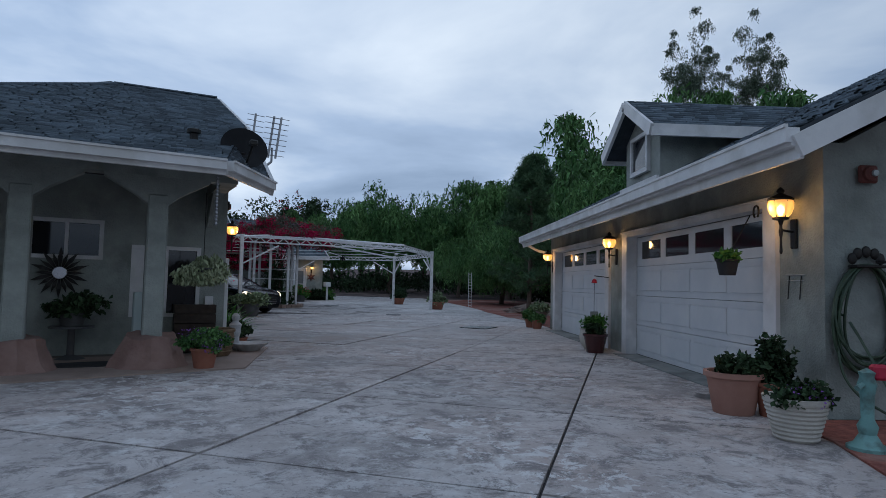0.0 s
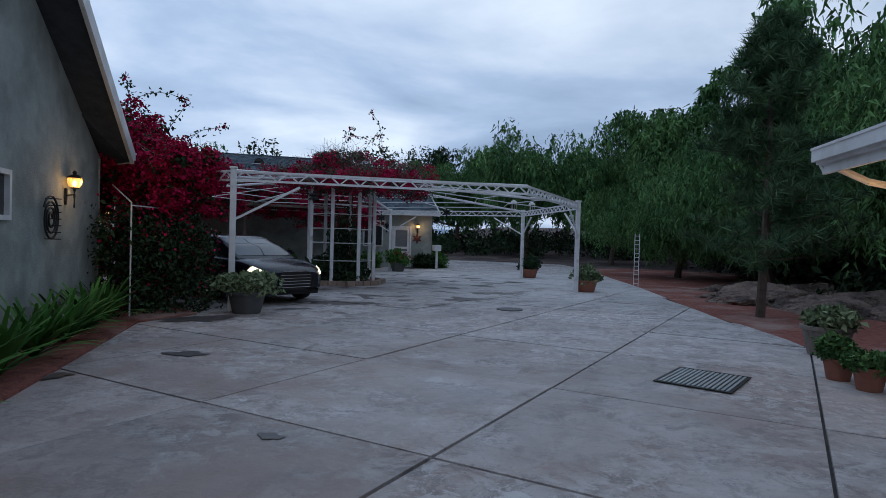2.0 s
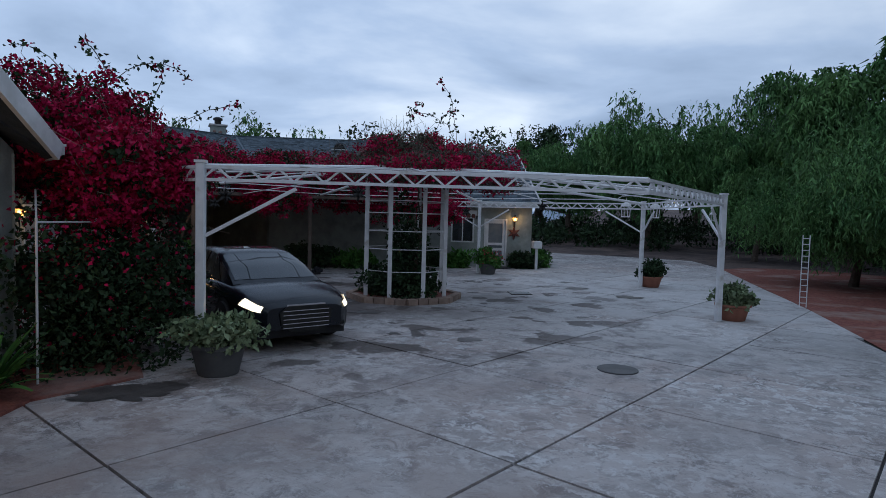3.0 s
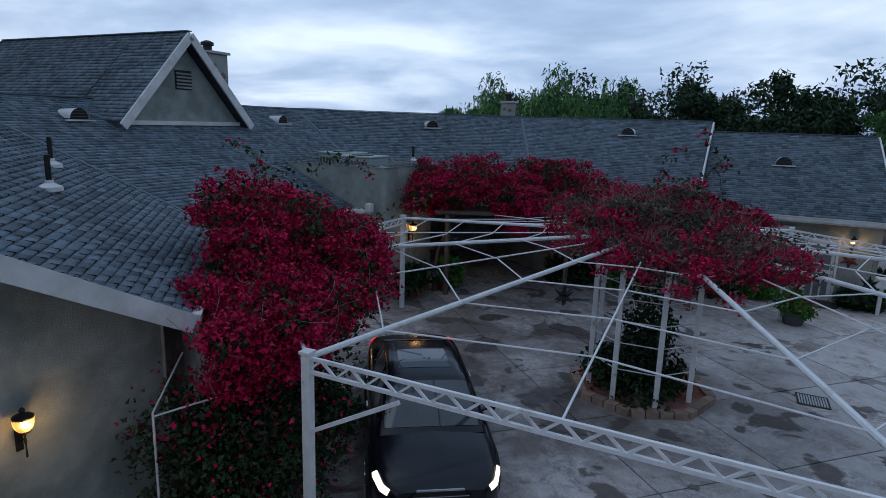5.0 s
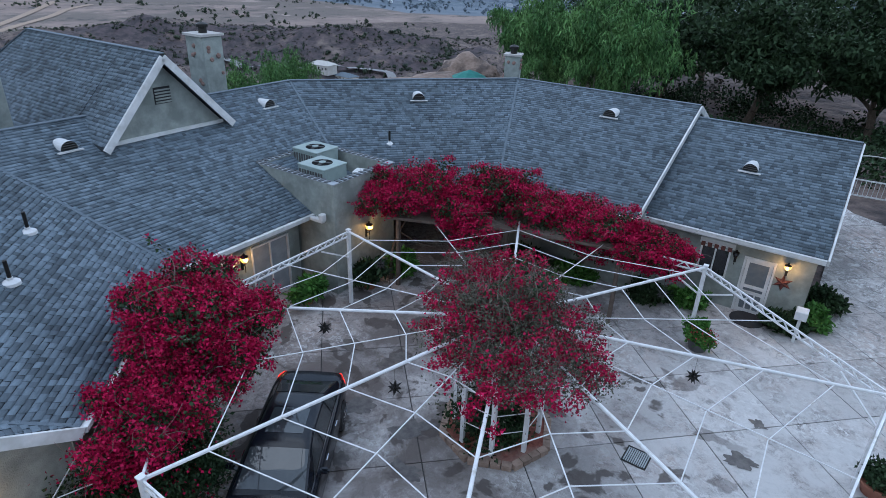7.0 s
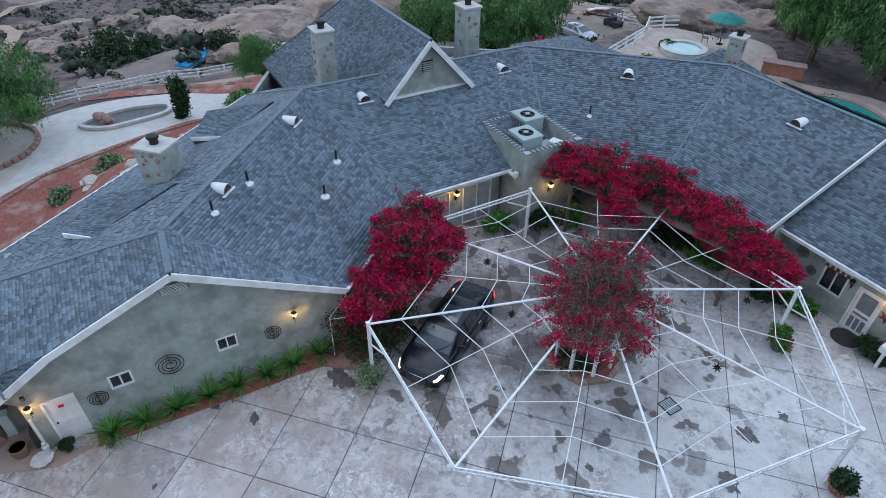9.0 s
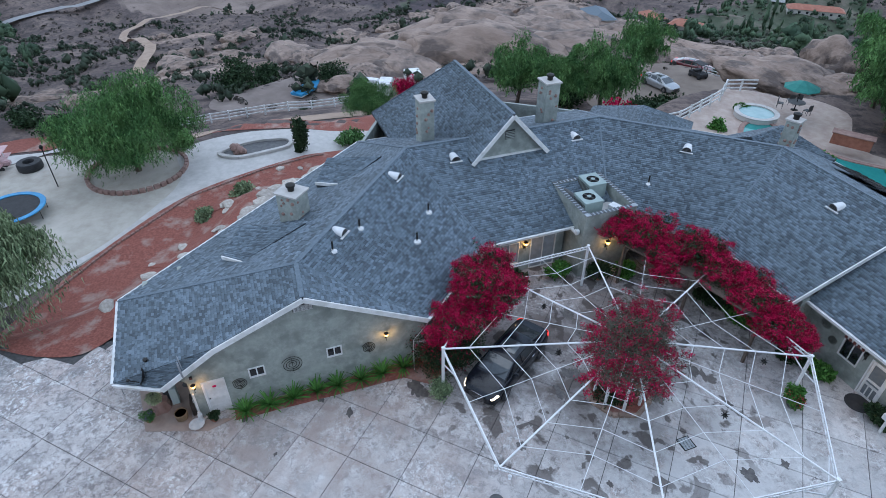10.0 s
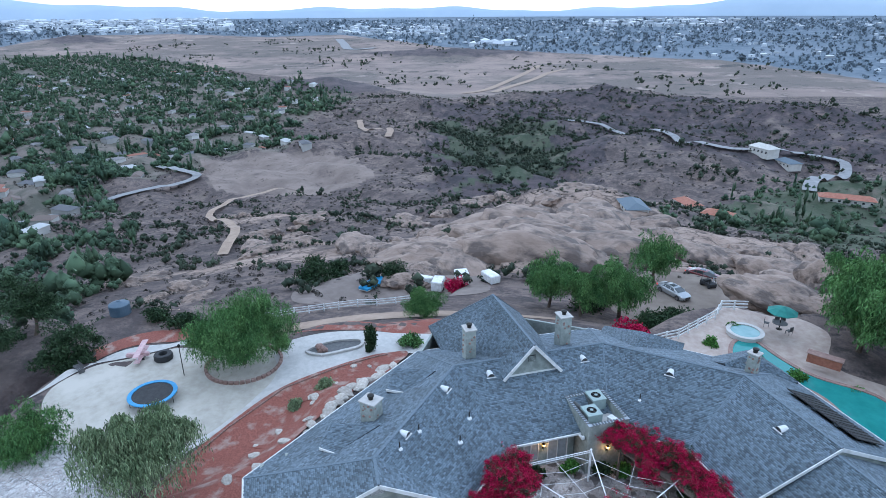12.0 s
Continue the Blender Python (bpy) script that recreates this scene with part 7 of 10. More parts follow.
part("wall", lathe(bmesh.new(), [(1.75, 0), (1.75, 0.38), (1.82, 0.45), (1.4, 0.45), (1.4, 0.3)], 30), PATHC, spa)
part("water", lathe(bmesh.new(), [(1.4, 0.32), (1.4, 0.36), (0.05, 0.36)], 30), material("spa_water", (0.16, 0.30, 0.30), (0.22, 0.36, 0.36), 1, 0.1, 0.1, 4), spa)
umb = thing("patio_umbrella", "open teal patio umbrella over a table", "umbrella", pose(-40.4, 48.6, 0.05))
part("canopy", lathe(bmesh.new(), [(1.5, 2.0), (1.45, 2.06), (0.7, 2.4), (0.05, 2.6)], 8), material("teal_canvas", (0.01, 0.15, 0.13), (0.02, 0.20, 0.17), 2, 0.8, 0.1, 40), umb)
part("pole", tube(bmesh.new(), (0, 0, 0), (0, 0, 2.5), 0.03), BLACKMETAL, umb)
ptable = thing("patio_table", "round glass patio table with metal chairs", "table", pose(-40.4, 48.6, 0.05))
part("tabletop", lathe(bmesh.new(), [(0.7, 0.7), (0.72, 0.72), (0.7, 0.74), (0.1, 0.74)], 24), GREYPOT, ptable)
part("pedestal", lathe(bmesh.new(), [(0.3, 0), (0.3, 0.04), (0.05, 0.1), (0.05, 0.7)], 14), BLACKMETAL, ptable)
pchair = thing("patio_chair", "grey metal patio chair beside the table", "chair", pose(-41.6, 48.6, 0.05, 0, 0, -90), group="patio chairs")
part("seat", bevel(B((-0.25, -0.25, 0.4, 0.25, 0.25, 0.45)), 0.02), GREYPOT, pchair)
part("backrest", bevel(B((-0.25, 0.22, 0.45, 0.25, 0.27, 0.95)), 0.02), GREYPOT, pchair)
for x in (-0.23, 0.2):
    for y in (-0.23, 0.2):
        part("leg", B((x, y, 0, x + 0.03, y + 0.03, 0.4)), GREYPOT, pchair)
for a in (30, 150, 250):
    copy_thing(pchair, pose(-40.4 + 1.2 * math.cos(radians(a)), 48.6 + 1.2 * math.sin(radians(a)), 0.05, 0, 0, a - 90))
grill = thing("outdoor_kitchen", "brick outdoor grill counter on the terrace", "grill", pose(-33.8, 50.5, 0.05, 0, 0, 60))
part("counter_base", bevel(B((-1.4, -0.4, 0, 1.4, 0.4, 0.9)), 0.03), TERRA, grill)
part("counter_top", bevel(B((-1.5, -0.5, 0.9, 1.5, 0.5, 0.98)), 0.02), STONE, grill)
# black pool-heating panels on the back roof
for i in range(3):
    p = thing("solar_panel", "black pool-heating panel on the roof slope", "solar panel", HOUSE @ pose(-6.9 + i * 2.0, 18.6, 4.78, -24), group="solar panels")
    part("collector", B((0, 0, 0, 1.9, 2.9, 0.06)), BLACKCLOTH, p)
    for j in range(4):
        part("tube", tube(bmesh.new(), (0.2 + j * 0.45, 0, 0.07), (0.2 + j * 0.45, 2.9, 0.07), 0.03, 6), BLACKMETAL, p)


# ---- vehicles ----
def car(label, m, paint, lights=True):
    """A long saloon, nose towards +x: a lofted body, a cabin with separate panes, lamps, grille and wheels."""
    t = thing("car", label, "car", m)
    xs = np.array([-2.60, -2.52, -2.3, -1.9, -1.3, -0.5, 0.4, 1.2, 1.8, 2.2, 2.45, 2.58])
    half = np.array([0.66, 0.80, 0.895, 0.935, 0.95, 0.955, 0.955, 0.95, 0.935, 0.89, 0.80, 0.62])
    deck = np.array([0.92, 1.02, 1.06, 1.07, 1.05, 1.02, 1.00, 0.985, 0.94, 0.86, 0.78, 0.70])
    sill = np.array([0.42, 0.32, 0.27, 0.25, 0.24, 0.23, 0.23, 0.24, 0.25, 0.26, 0.29, 0.36])

    def body(x, v):
        """A place on the body at x, from the sill (0) to the middle of the deck (1)."""
        w, h, s = (float(np.interp(x, xs, a)) for a in (half, deck, sill))
        ky = np.interp(v, [0, 0.12, 0.35, 0.55, 0.66, 0.78, 1.0], [0.93, 0.985, 1.0, 0.985, 0.93, 0.72, 0.0])
        kz = np.interp(v, [0, 0.12, 0.35, 0.55, 0.66, 0.78, 1.0], [0.0, 0.14, 0.48, 0.80, 0.955, 1.01, 1.04])
        return Vector((x, w * float(ky), s + (h - s) * float(kz)))

    def cabin(x, v):
        """A place on the cabin: v 0 at the waist, 0.6 at the roof's edge, 1 on the roof's middle line."""
        top = float(np.interp(x, [-2.15, -1.7, -1.2, -0.6, 0.0, 0.5, 1.0, 1.55], [1.04, 1.24, 1.40, 1.475, 1.49, 1.44, 1.25, 0.97]))
        base = float(np.interp(x, xs, deck)) - 0.05
        wb, wt = 0.84, float(np.interp(x, [-2.15, -1.2, 0.2, 1.55], [0.70, 0.60, 0.61, 0.74]))
        ky = np.interp(v, [0, 0.5, 0.62, 0.75, 1.0], [wb, wt + 0.03, wt - 0.03, wt * 0.72, 0.0])
        kz = np.interp(v, [0, 0.5, 0.62, 0.75, 1.0], [0.0, 0.86, 0.955, 0.985, 1.0])
        return Vector((x, float(ky), base + max(top - base, 0.02) * float(kz)))

    def patch(bm, surf, x0, x1, v0, v1, nx, nv, lift=0.0, side=1, slant=(0.0, 0.0)):
        """A patch of a surface, lifted outwards; slant moves its upper corners along x."""
        grid = []
        for i in range(nx + 1):
            row = []
            for j in range(nv + 1):
                f = j / nv
                x = (x0 + slant[0] * f) + ((x1 + slant[1] * f) - (x0 + slant[0] * f)) * i / nx
                v = v0 + (v1 - v0) * f
                p = surf(x, v)
                n_ = (surf(x + 0.02, v) - surf(x - 0.02, v)).cross(surf(x, min(v + 0.02, 1.0)) - surf(x, max(v - 0.02, 0.0)))
                n_ = n_.normalized() if n_.length > 1e-9 else Vector((0, 0, 1))
                if n_.y < 0 or (abs(n_.y) < 0.05 and n_.z < 0):
                    n_ = -n_
                p = p + n_ * lift
                row.append(bm.verts.new((p.x, p.y * side, p.z)))
            grid.append(row)
        for i in range(nx):
            for j in range(nv):
                q = (grid[i][j], grid[i + 1][j], grid[i + 1][j + 1], grid[i][j + 1])
                bm.faces.new(q if side > 0 else q[::-1])
        return bm

    bm = bmesh.new()
    for s in (-1, 1):
        patch(bm, body, -2.60, 2.58, 0.0, 1.0, 44, 16, side=s)
    for x in (-2.60, 2.58):
        vs = [bm.verts.new(p) for p in [Vector((x, y, z)) for y, z in [(-body(x, k / 16).y, body(x, k / 16).z) for k in range(17)] + [(body(x, k / 16).y, body(x, k / 16).z) for k in range(15, -1, -1)]]]
        bm.faces.new(vs)
    bmesh.ops.remove_doubles(bm, verts=bm.verts, dist=0.002)
    bmesh.ops.recalc_face_normals(bm, faces=bm.faces)
    smooth(part("body", bm, paint, t), 30)
    part("underside", B((-2.4, -0.8, 0.2, 2.35, 0.8, 0.34)), BLACKCLOTH, t)
    bm = bmesh.new()
    for s in (-1, 1):
        patch(bm, cabin, -2.15, 1.55, 0.0, 1.0, 30, 14, side=s)
    bmesh.ops.remove_doubles(bm, verts=bm.verts, dist=0.002)
    bmesh.ops.recalc_face_normals(bm, faces=bm.faces)
    smooth(part("cabin", bm, paint, t), 35)
    # panes
    for name, x0, x1 in (("windscreen", 0.62, 1.44), ("rear_window", -1.98, -1.22)):
        bm = bmesh.new()
        for s in (-1, 1):
            patch(bm, cabin, x0, x1, 0.60, 1.0, 10, 8, 0.006, s)
        bmesh.ops.remove_doubles(bm, verts=bm.verts, dist=0.002)
        bmesh.ops.recalc_face_normals(bm, faces=bm.faces)
        smooth(part(name, bm, CARGLASS, t, "dark tinted glass"))
    bm = bmesh.new()
    for s in (-1, 1):
        patch(bm, cabin, -0.55, 0.25, 0.76, 1.0, 8, 5, 0.006, s)
    part("sunroof", bm, CARGLASS, t, "dark glass sunroof")
    for s in (-1, 1):
        for x0, x1, sl in ((-1.55, -0.95, (0.45, 0.02)), (-0.88, 0.02, (0.02, 0.0)), (0.10, 1.12, (0.0, -0.55))):
            part("side_window", patch(bmesh.new(), cabin, x0, x1, 0.08, 0.50, 8, 5, 0.006, s, sl), CARGLASS, t)
        part("chrome_line", patch(bmesh.new(), cabin, -1.62, 1.2, 0.02, 0.055, 22, 1, 0.008, s), CHROME, t)
        part("chrome_line", patch(bmesh.new(), body, -1.1, 1.15, 0.045, 0.075, 16, 1, 0.008, s), CHROME, t)
        for x in (-0.95, 0.1):
            p = body(x + 0.2, 0.56)
            part("door_handle", bevel(B((x + 0.1, s * (p.y + 0.012) - 0.015, p.z - 0.015, x + 0.3, s * (p.y + 0.012) + 0.015, p.z + 0.015)), 0.006), CHROME, t)
        mir = part("mirror", bevel(B((0.82, s * 1.02 - 0.1, 1.0, 0.97, s * 1.02 + 0.1, 1.14)), 0.045, 2), paint, t)
        part("mirror_arm", bar(bmesh.new(), (0.9, s * 0.86, 1.0), (0.9, s * 0.96, 1.04), 0.08, 0.03), paint, mir)
        part("headlight", patch(bmesh.new(), body, 2.12, 2.52, 0.52, 0.66, 10, 4, 0.008, s, (0.1, 0.0)), HEADLAMP if lights else WHITE, t, "lit white headlight" if lights else "")
        part("tail_light", patch(bmesh.new(), body, -2.58, -2.26, 0.50, 0.66, 8, 4, 0.008, s), TAILLAMP, t, "red tail light")
        part("tail_light", bevel(B((-2.625, s * 0.5 - 0.16, 0.78, -2.585, s * 0.5 + 0.16, 0.9)), 0.015), TAILLAMP, t, "red tail light")
        part("air_intake", bevel(B((2.5, s * 0.58 - 0.12, 0.36, 2.575, s * 0.58 + 0.12, 0.44)), 0.02), BLACKMETAL, t)
        for x in (-1.58, 1.58):
            arch = bmesh.new()
            for k in range(14):
                a0, a1 = math.pi * k / 14, math.pi * (k + 1) / 14
                q = [(x + r_ * math.cos(a_), s * (body(x, 0.3).y + 0.006), 0.36 + r_ * math.sin(a_)) for r_, a_ in ((0.30, a0), (0.42, a0), (0.42, a1), (0.30, a1))]
                arch.faces.new([arch.verts.new(p) for p in q])
            part("wheel_arch", arch, BLACKCLOTH, t)
            wh = part("wheel", lathe(bmesh.new(), [(0.24, -0.11), (0.345, -0.1), (0.36, -0.05), (0.36, 0.05), (0.345, 0.1), (0.24, 0.11)], 30, pose(x, s * 0.87, 0.36, 90)), BLACKCLOTH, t)
            bm = bmesh.new()
            for k in range(10):
                a = k * 2 * math.pi / 10
                bar(bm, (x, s * 0.985, 0.36), (x + 0.245 * math.cos(a), s * 0.985, 0.36 + 0.245 * math.sin(a)), 0.02, 0.035)
            part("rim", bm, CHROME, wh, "spoked alloy rim")
    # nose: a broad grille in a bright frame
    gr = part("grille", prism(bmesh.new(), [(-0.40, 0.0), (-0.43, 0.20), (-0.30, 0.30), (0.30, 0.30), (0.43, 0.20), (0.40, 0.0), (0.22, -0.10), (-0.22, -0.10)], 0.0, 0.05), BLACKMETAL, t, m=pose(2.56, 0, 0.42, 90, 0, 90))
    for k in range(5):
        part("grille_bar", B((-0.38, -0.04 + k * 0.065, 0.05, 0.38, -0.028 + k * 0.065, 0.06)), CHROME, gr)
    part("grille_trim", bar(bmesh.new(), (2.6, -0.32, 0.73), (2.6, 0.32, 0.73), 0.02, 0.025), CHROME, t)
    part("number_plate", B((-2.64, -0.26, 0.62, -2.605, 0.26, 0.75)), WHITE, t)
    part("chrome_strip", B((-2.635, -0.62, 0.44, -2.6, 0.62, 0.465)), CHROME, t)
    return t


CHROME = material("chrome", (0.5, 0.5, 0.52), (0.6, 0.6, 0.62), 5, 0.18, 0.0, metal=1.0)
HEADLAMP = material("lit_headlamp", (0.9, 0.88, 0.8), (1, 0.95, 0.85), 5, 0.2, 0.0, emit=(1.0, 0.86, 0.62), glow=1.6)
TAILLAMP = material("lit_tail_lamp", (0.4, 0.01, 0.01), (0.5, 0.02, 0.02), 5, 0.2, 0.0, emit=(1.0, 0.05, 0.04), glow=0.7)
DARKPAINT = material("black_blue_car_paint", (0.006, 0.008, 0.012), (0.010, 0.012, 0.018), 3, 0.2, 0.0, spec=0.4)
car("black-blue luxury saloon with lit lights under the pergola", HOUSE @ pose(-3.0, -3.85, 0, 0, 0, -57), DARKPAINT)
car("silver saloon parked on the dirt yard", at(-61.2, 42.2, 35), material("silver_paint", (0.35, 0.36, 0.37), (0.42, 0.43, 0.44), 3, 0.3, 0.0, metal=0.6), lights=False)
car("dark red car parked behind trees", at(-69.6, 48, 60), material("red_paint", (0.12, 0.01, 0.015), (0.16, 0.015, 0.02), 3, 0.3, 0.0, coat=0.6), lights=False)
cart = thing("golf_cart", "black open golf cart on the dirt yard", "golf cart", at(-65, 47.6, 30))
part("chassis", bevel(B((-1.1, -0.6, 0.3, 1.1, 0.6, 0.75)), 0.06), BLACKCLOTH, cart)
part("seat", bevel(B((-0.6, -0.55, 0.75, 0.0, 0.55, 1.0)), 0.05), BLACKCLOTH, cart)
part("roof", bevel(B((-0.9, -0.6, 1.78, 0.8, 0.6, 1.86)), 0.03), BLACKCLOTH, cart)
for x in (-0.85, 0.7):
    for y in (-0.55, 0.5):
        part("upright", B((x, y, 0.75, x + 0.05, y + 0.05, 1.78)), BLACKMETAL, cart)
for x in (-0.75, 0.75):
    for y in (-0.6, 0.6):
        part("wheel", lathe(bmesh.new(), [(0.2, -0.1), (0.26, 0), (0.2, 0.1)], 14, pose(x, y, 0.26, 90)), BLACKCLOTH, cart)

# ---- roof fittings ----
def roof_vent(u, v, z, yaw, dark=True):
    t = thing("roof_vent", "half-round white roof vent with dark louvres", "roof vent", HOUSE @ pose(u, v, z - 0.02, 0, 0, yaw) , group="roof vents")
    bm = bmesh.new()
    n = 10
    f = [(0.27 * math.cos(math.pi * i / n), 0.27 * math.sin(math.pi * i / n)) for i in range(n + 1)]
    fr = [bm.verts.new((x, -0.3, z_)) for x, z_ in f]
    bk = [bm.verts.new((x * 0.9, 0.35, z_ * 0.75 + 0.04)) for x, z_ in f]
    for i in range(n):
        bm.faces.new((fr[i], fr[i + 1], bk[i + 1], bk[i]))
    part("hood", bm, material("vent_white", (0.55, 0.56, 0.57), (0.66, 0.66, 0.67), 4, 0.5, 0.1, 40) if "vent_white" not in bpy.data.materials else bpy.data.materials["vent_white"], t)
    bm = bmesh.new()
    bm.faces.new([bm.verts.new((x * 0.97, -0.25, z_ * 0.97)) for x, z_ in f])
    part("louvre_back", bm, BLACKMETAL, t)
    for k in range(3):
        part("louvre", B((-0.24 + k * 0.04, -0.29, 0.05 + k * 0.07, 0.24 - k * 0.04, -0.26, 0.07 + k * 0.07)), GREYPOT, t)
    part("flashing", B((-0.38, -0.38, -0.06, 0.38, -0.28, -0.02)), bpy.data.materials["vent_white"], t)
    return t


for u, v, z, yaw in ((-10.5, 11.05, 5.29, 43), (-2.75, 14.1, 5.24, 0), (-14.2, 5.65, 5.3, 90), (-14.2, -2.2, 5.3, 90), (-13.0, -6.1, 5.55, 136), (-8.9, -10.05, 5.6, 136), (3.0, 13.2, 4.36, 0)):
    roof_vent(u, v, z, yaw)
for u, v, z in ((-8.75, -6.3, 4.2), (-10.75, -5.0, 4.4), (-9.25, -9.0, 5.32), (-7.8, -10.6, 5.4), (-9.7, 8.05, 4.0)):
    t = thing("vent_pipe", "black plumbing vent pipe with pale flashing on the roof", "vent pipe", HOUSE @ pose(u, v, z), group="vent pipes")
    part("pipe", tube(bmesh.new(), (0, 0, -0.1), (0, 0, 0.55), 0.045, 10), BLACKMETAL, t)
    part("flashing", lathe(bmesh.new(), [(0.2, -0.04), (0.19, 0.03), (0.07, 0.09), (0.06, 0.14)], 12), bpy.data.materials["vent_white"], t)
t = thing("roof_flue", "short black capped roof flue beside the dish", "flue", HOUSE @ pose(-5.9, -19.0, 3.28))
part("pipe", lathe(bmesh.new(), [(0.06, -0.2), (0.06, 0.12), (0.1, 0.13), (0.1, 0.18), (0.04, 0.2)], 14), BLACKMETAL, t)
FANWELL = material("fan_well_black", (0.006, 0.006, 0.007), (0.010, 0.010, 0.011), 3, 0.9, 0.0, spec=0.1)
ACM = material("ac_sage_metal", (0.24, 0.31, 0.30), (0.29, 0.36, 0.35), 3, 0.5, 0.1, 40)
for u, v in ((-10.75, 4.95), (-9.2, 3.75)):
    ac = thing("air_conditioner", "sage-green metal air conditioner with a round fan grille", "air conditioner", HOUSE @ pose(u, v, 3.4), group="air conditioners")
    part("cabinet", bevel(B((-0.62, -0.56, 0.05, 0.62, 0.56, 0.92)), 0.02), ACM, ac)
    part("lid", bevel(B((-0.64, -0.58, 0.92, 0.64, 0.58, 0.985)), 0.02), bpy.data.materials["ac_lid"] if "ac_lid" in bpy.data.materials else material("ac_lid", (0.25, 0.32, 0.31), (0.30, 0.37, 0.355), 3, 0.5, 0.1, 40), ac)
    part("fan_well", lathe(bmesh.new(), [(0.36, 0.986), (0.36, 0.99), (0.02, 0.99)], 28), FANWELL, ac)
    part("fan_hub", lathe(bmesh.new(), [(0.12, 0.991), (0.12, 1.02), (0.02, 1.03)], 18), ACM, ac)
    for k in range(4):
        a = k * math.pi / 2 + 0.4
        part("fan_blade", bar(bmesh.new(), (0.12 * math.cos(a), 0.12 * math.sin(a), 0.998), (0.33 * math.cos(a), 0.33 * math.sin(a), 0.998), 0.14, 0.008), BLACKMETAL, ac)
    for k in range(9):
        for sgn in (-1, 1):
            part("louvre", B((-0.56 + k * 0.128, sgn * 0.565 - 0.008, 0.16, -0.48 + k * 0.128, sgn * 0.565 + 0.008, 0.82)), GREYPOT, ac)
duct = thing("air_duct", "grey insulated air duct between the units", "duct", HOUSE @ pose(0, 0, 3.3))
part("pipe", tube(bmesh.new(), (-11.1, 3.4, 0.45), (-9.9, 3.6, 0.45), 0.17, 14), GREYPOT, duct)
sbox = solid("junction_box", bevel(B((-0.4, -0.25, 0, 0.4, 0.25, 0.55)), 0.02), WHITE, "white metal junction box inside the parapet", "junction box", HOUSE @ pose(-8.55, 5.2, 3.3, 0, 0, 20))
rh = part("rain_head", bevel(B((-0.03, -0.05, 0, 0.03, 0.0, 0.1)), 0.01), WHITE, house, "white rain gutter outlet", m=pose(-8.55, 2.75, 2.78))
part("channel", bevel(B((-0.25, -0.16, -0.06, 0.35, 0.0, 0.06)), 0.02), WHITE, rh)
part("outlet", bevel(B((0.22, -0.2, 0.0, 0.42, 0.02, 0.28)), 0.03), WHITE, rh)
# raised crickets on the south-west slope, with white edges
for A_, B_, C_, D_ in (((-9.55, -14.5, 4.62), (-10.66, -15.39, 4.38), (-13.77, -14.32, 3.84), (-10.79, -11.3, 5.2)), ((-14.64, -8.62, 4.68), (-15.84, -9.92, 4.42), (-19.3, -8.6, 3.95), (-16.0, -6.0, 5.25))):
    c = part("cricket", plate(bmesh.new(), [A_, B_, C_, D_], 0.35), ROOFBASE, house, "small raised roof with a white edge")
    v, f = courses([(B_, A_, D_, C_)], seed=9)
    attach("shingles", mesh_np("shingles", v + np.array([0, 0, 0.005]), f, SHINGLE), c, kind="stuff")
    part("edge_board", bar(bmesh.new(), Vector(A_) + Vector((0.05, -0.05, -0.05)), Vector(B_) + Vector((0.05, -0.05, -0.05)), 0.06, 0.18), WHITE, c)
# satellite dish and aerial at the chamfered eave
DISHM = material("charcoal_dish", (0.012, 0.013, 0.015), (0.02, 0.021, 0.023), 3, 0.7, 0.1, 40, spec=0.15)
dish = thing("satellite_dish", "large dark satellite dish on the roof corner", "satellite dish", HOUSE @ pose(-5.2, -19.18, 3.24))
smooth(part("reflector", lathe(bmesh.new(), [(0.01, -0.12), (0.2, -0.07), (0.34, 0.0), (0.353, 0.014), (0.2, -0.045), (0.01, -0.095)], 36, pose(0, 0, 0.0, 68, 0, 2)), DISHM, dish))
part("mast", tube(bmesh.new(), (0, 0.15, -0.3), (0, 0.06, -0.06), 0.03), BLACKMETAL, dish)
part("feed_arm", tube(bmesh.new(), (0, -0.12, -0.33), (0.03, -0.5, -0.02), 0.02), BLACKMETAL, dish)
part("receiver", bevel(B((-0.03, -0.56, -0.06, 0.09, -0.44, 0.03)), 0.02), BLACKMETAL, dish)
ALU = material("dull_aluminium", (0.26, 0.27, 0.29), (0.34, 0.35, 0.37), 6, 0.45, 0.0, metal=0.8)
aer = thing("television_aerial", "metal television aerial on a bent mast", "aerial", HOUSE @ pose(-4.5, -17.6, 3.15) @ Matrix.Diagonal((1.1, 1.1, 1.1, 1)))
bm = bmesh.new(); tube(bm, (-0.25, 0, -0.1), (0.08, 0.0, 0.22), 0.02); tube(bm, (0.08, 0, 0.22), (0.08, 0, 0.45), 0.018)
part("mast", bm, ALU, aer)
for x0, x1 in ((-0.26, -0.2), (0.02, 0.1), (0.14, 0.22)):
    part("boom", bar(bmesh.new(), (x0, 0, 0.28), (x1, 0.0, 0.98), 0.03, 0.03), ALU, aer)
    for j in range(8):
        z = 0.32 + j * 0.09
        xx = x0 + (x1 - x0) * j / 8
        part("dipole", tube(bmesh.new(), (xx - 0.13, -0.04, z), (xx + 0.16, 0.05, z + 0.01), 0.006, 4), ALU, aer)

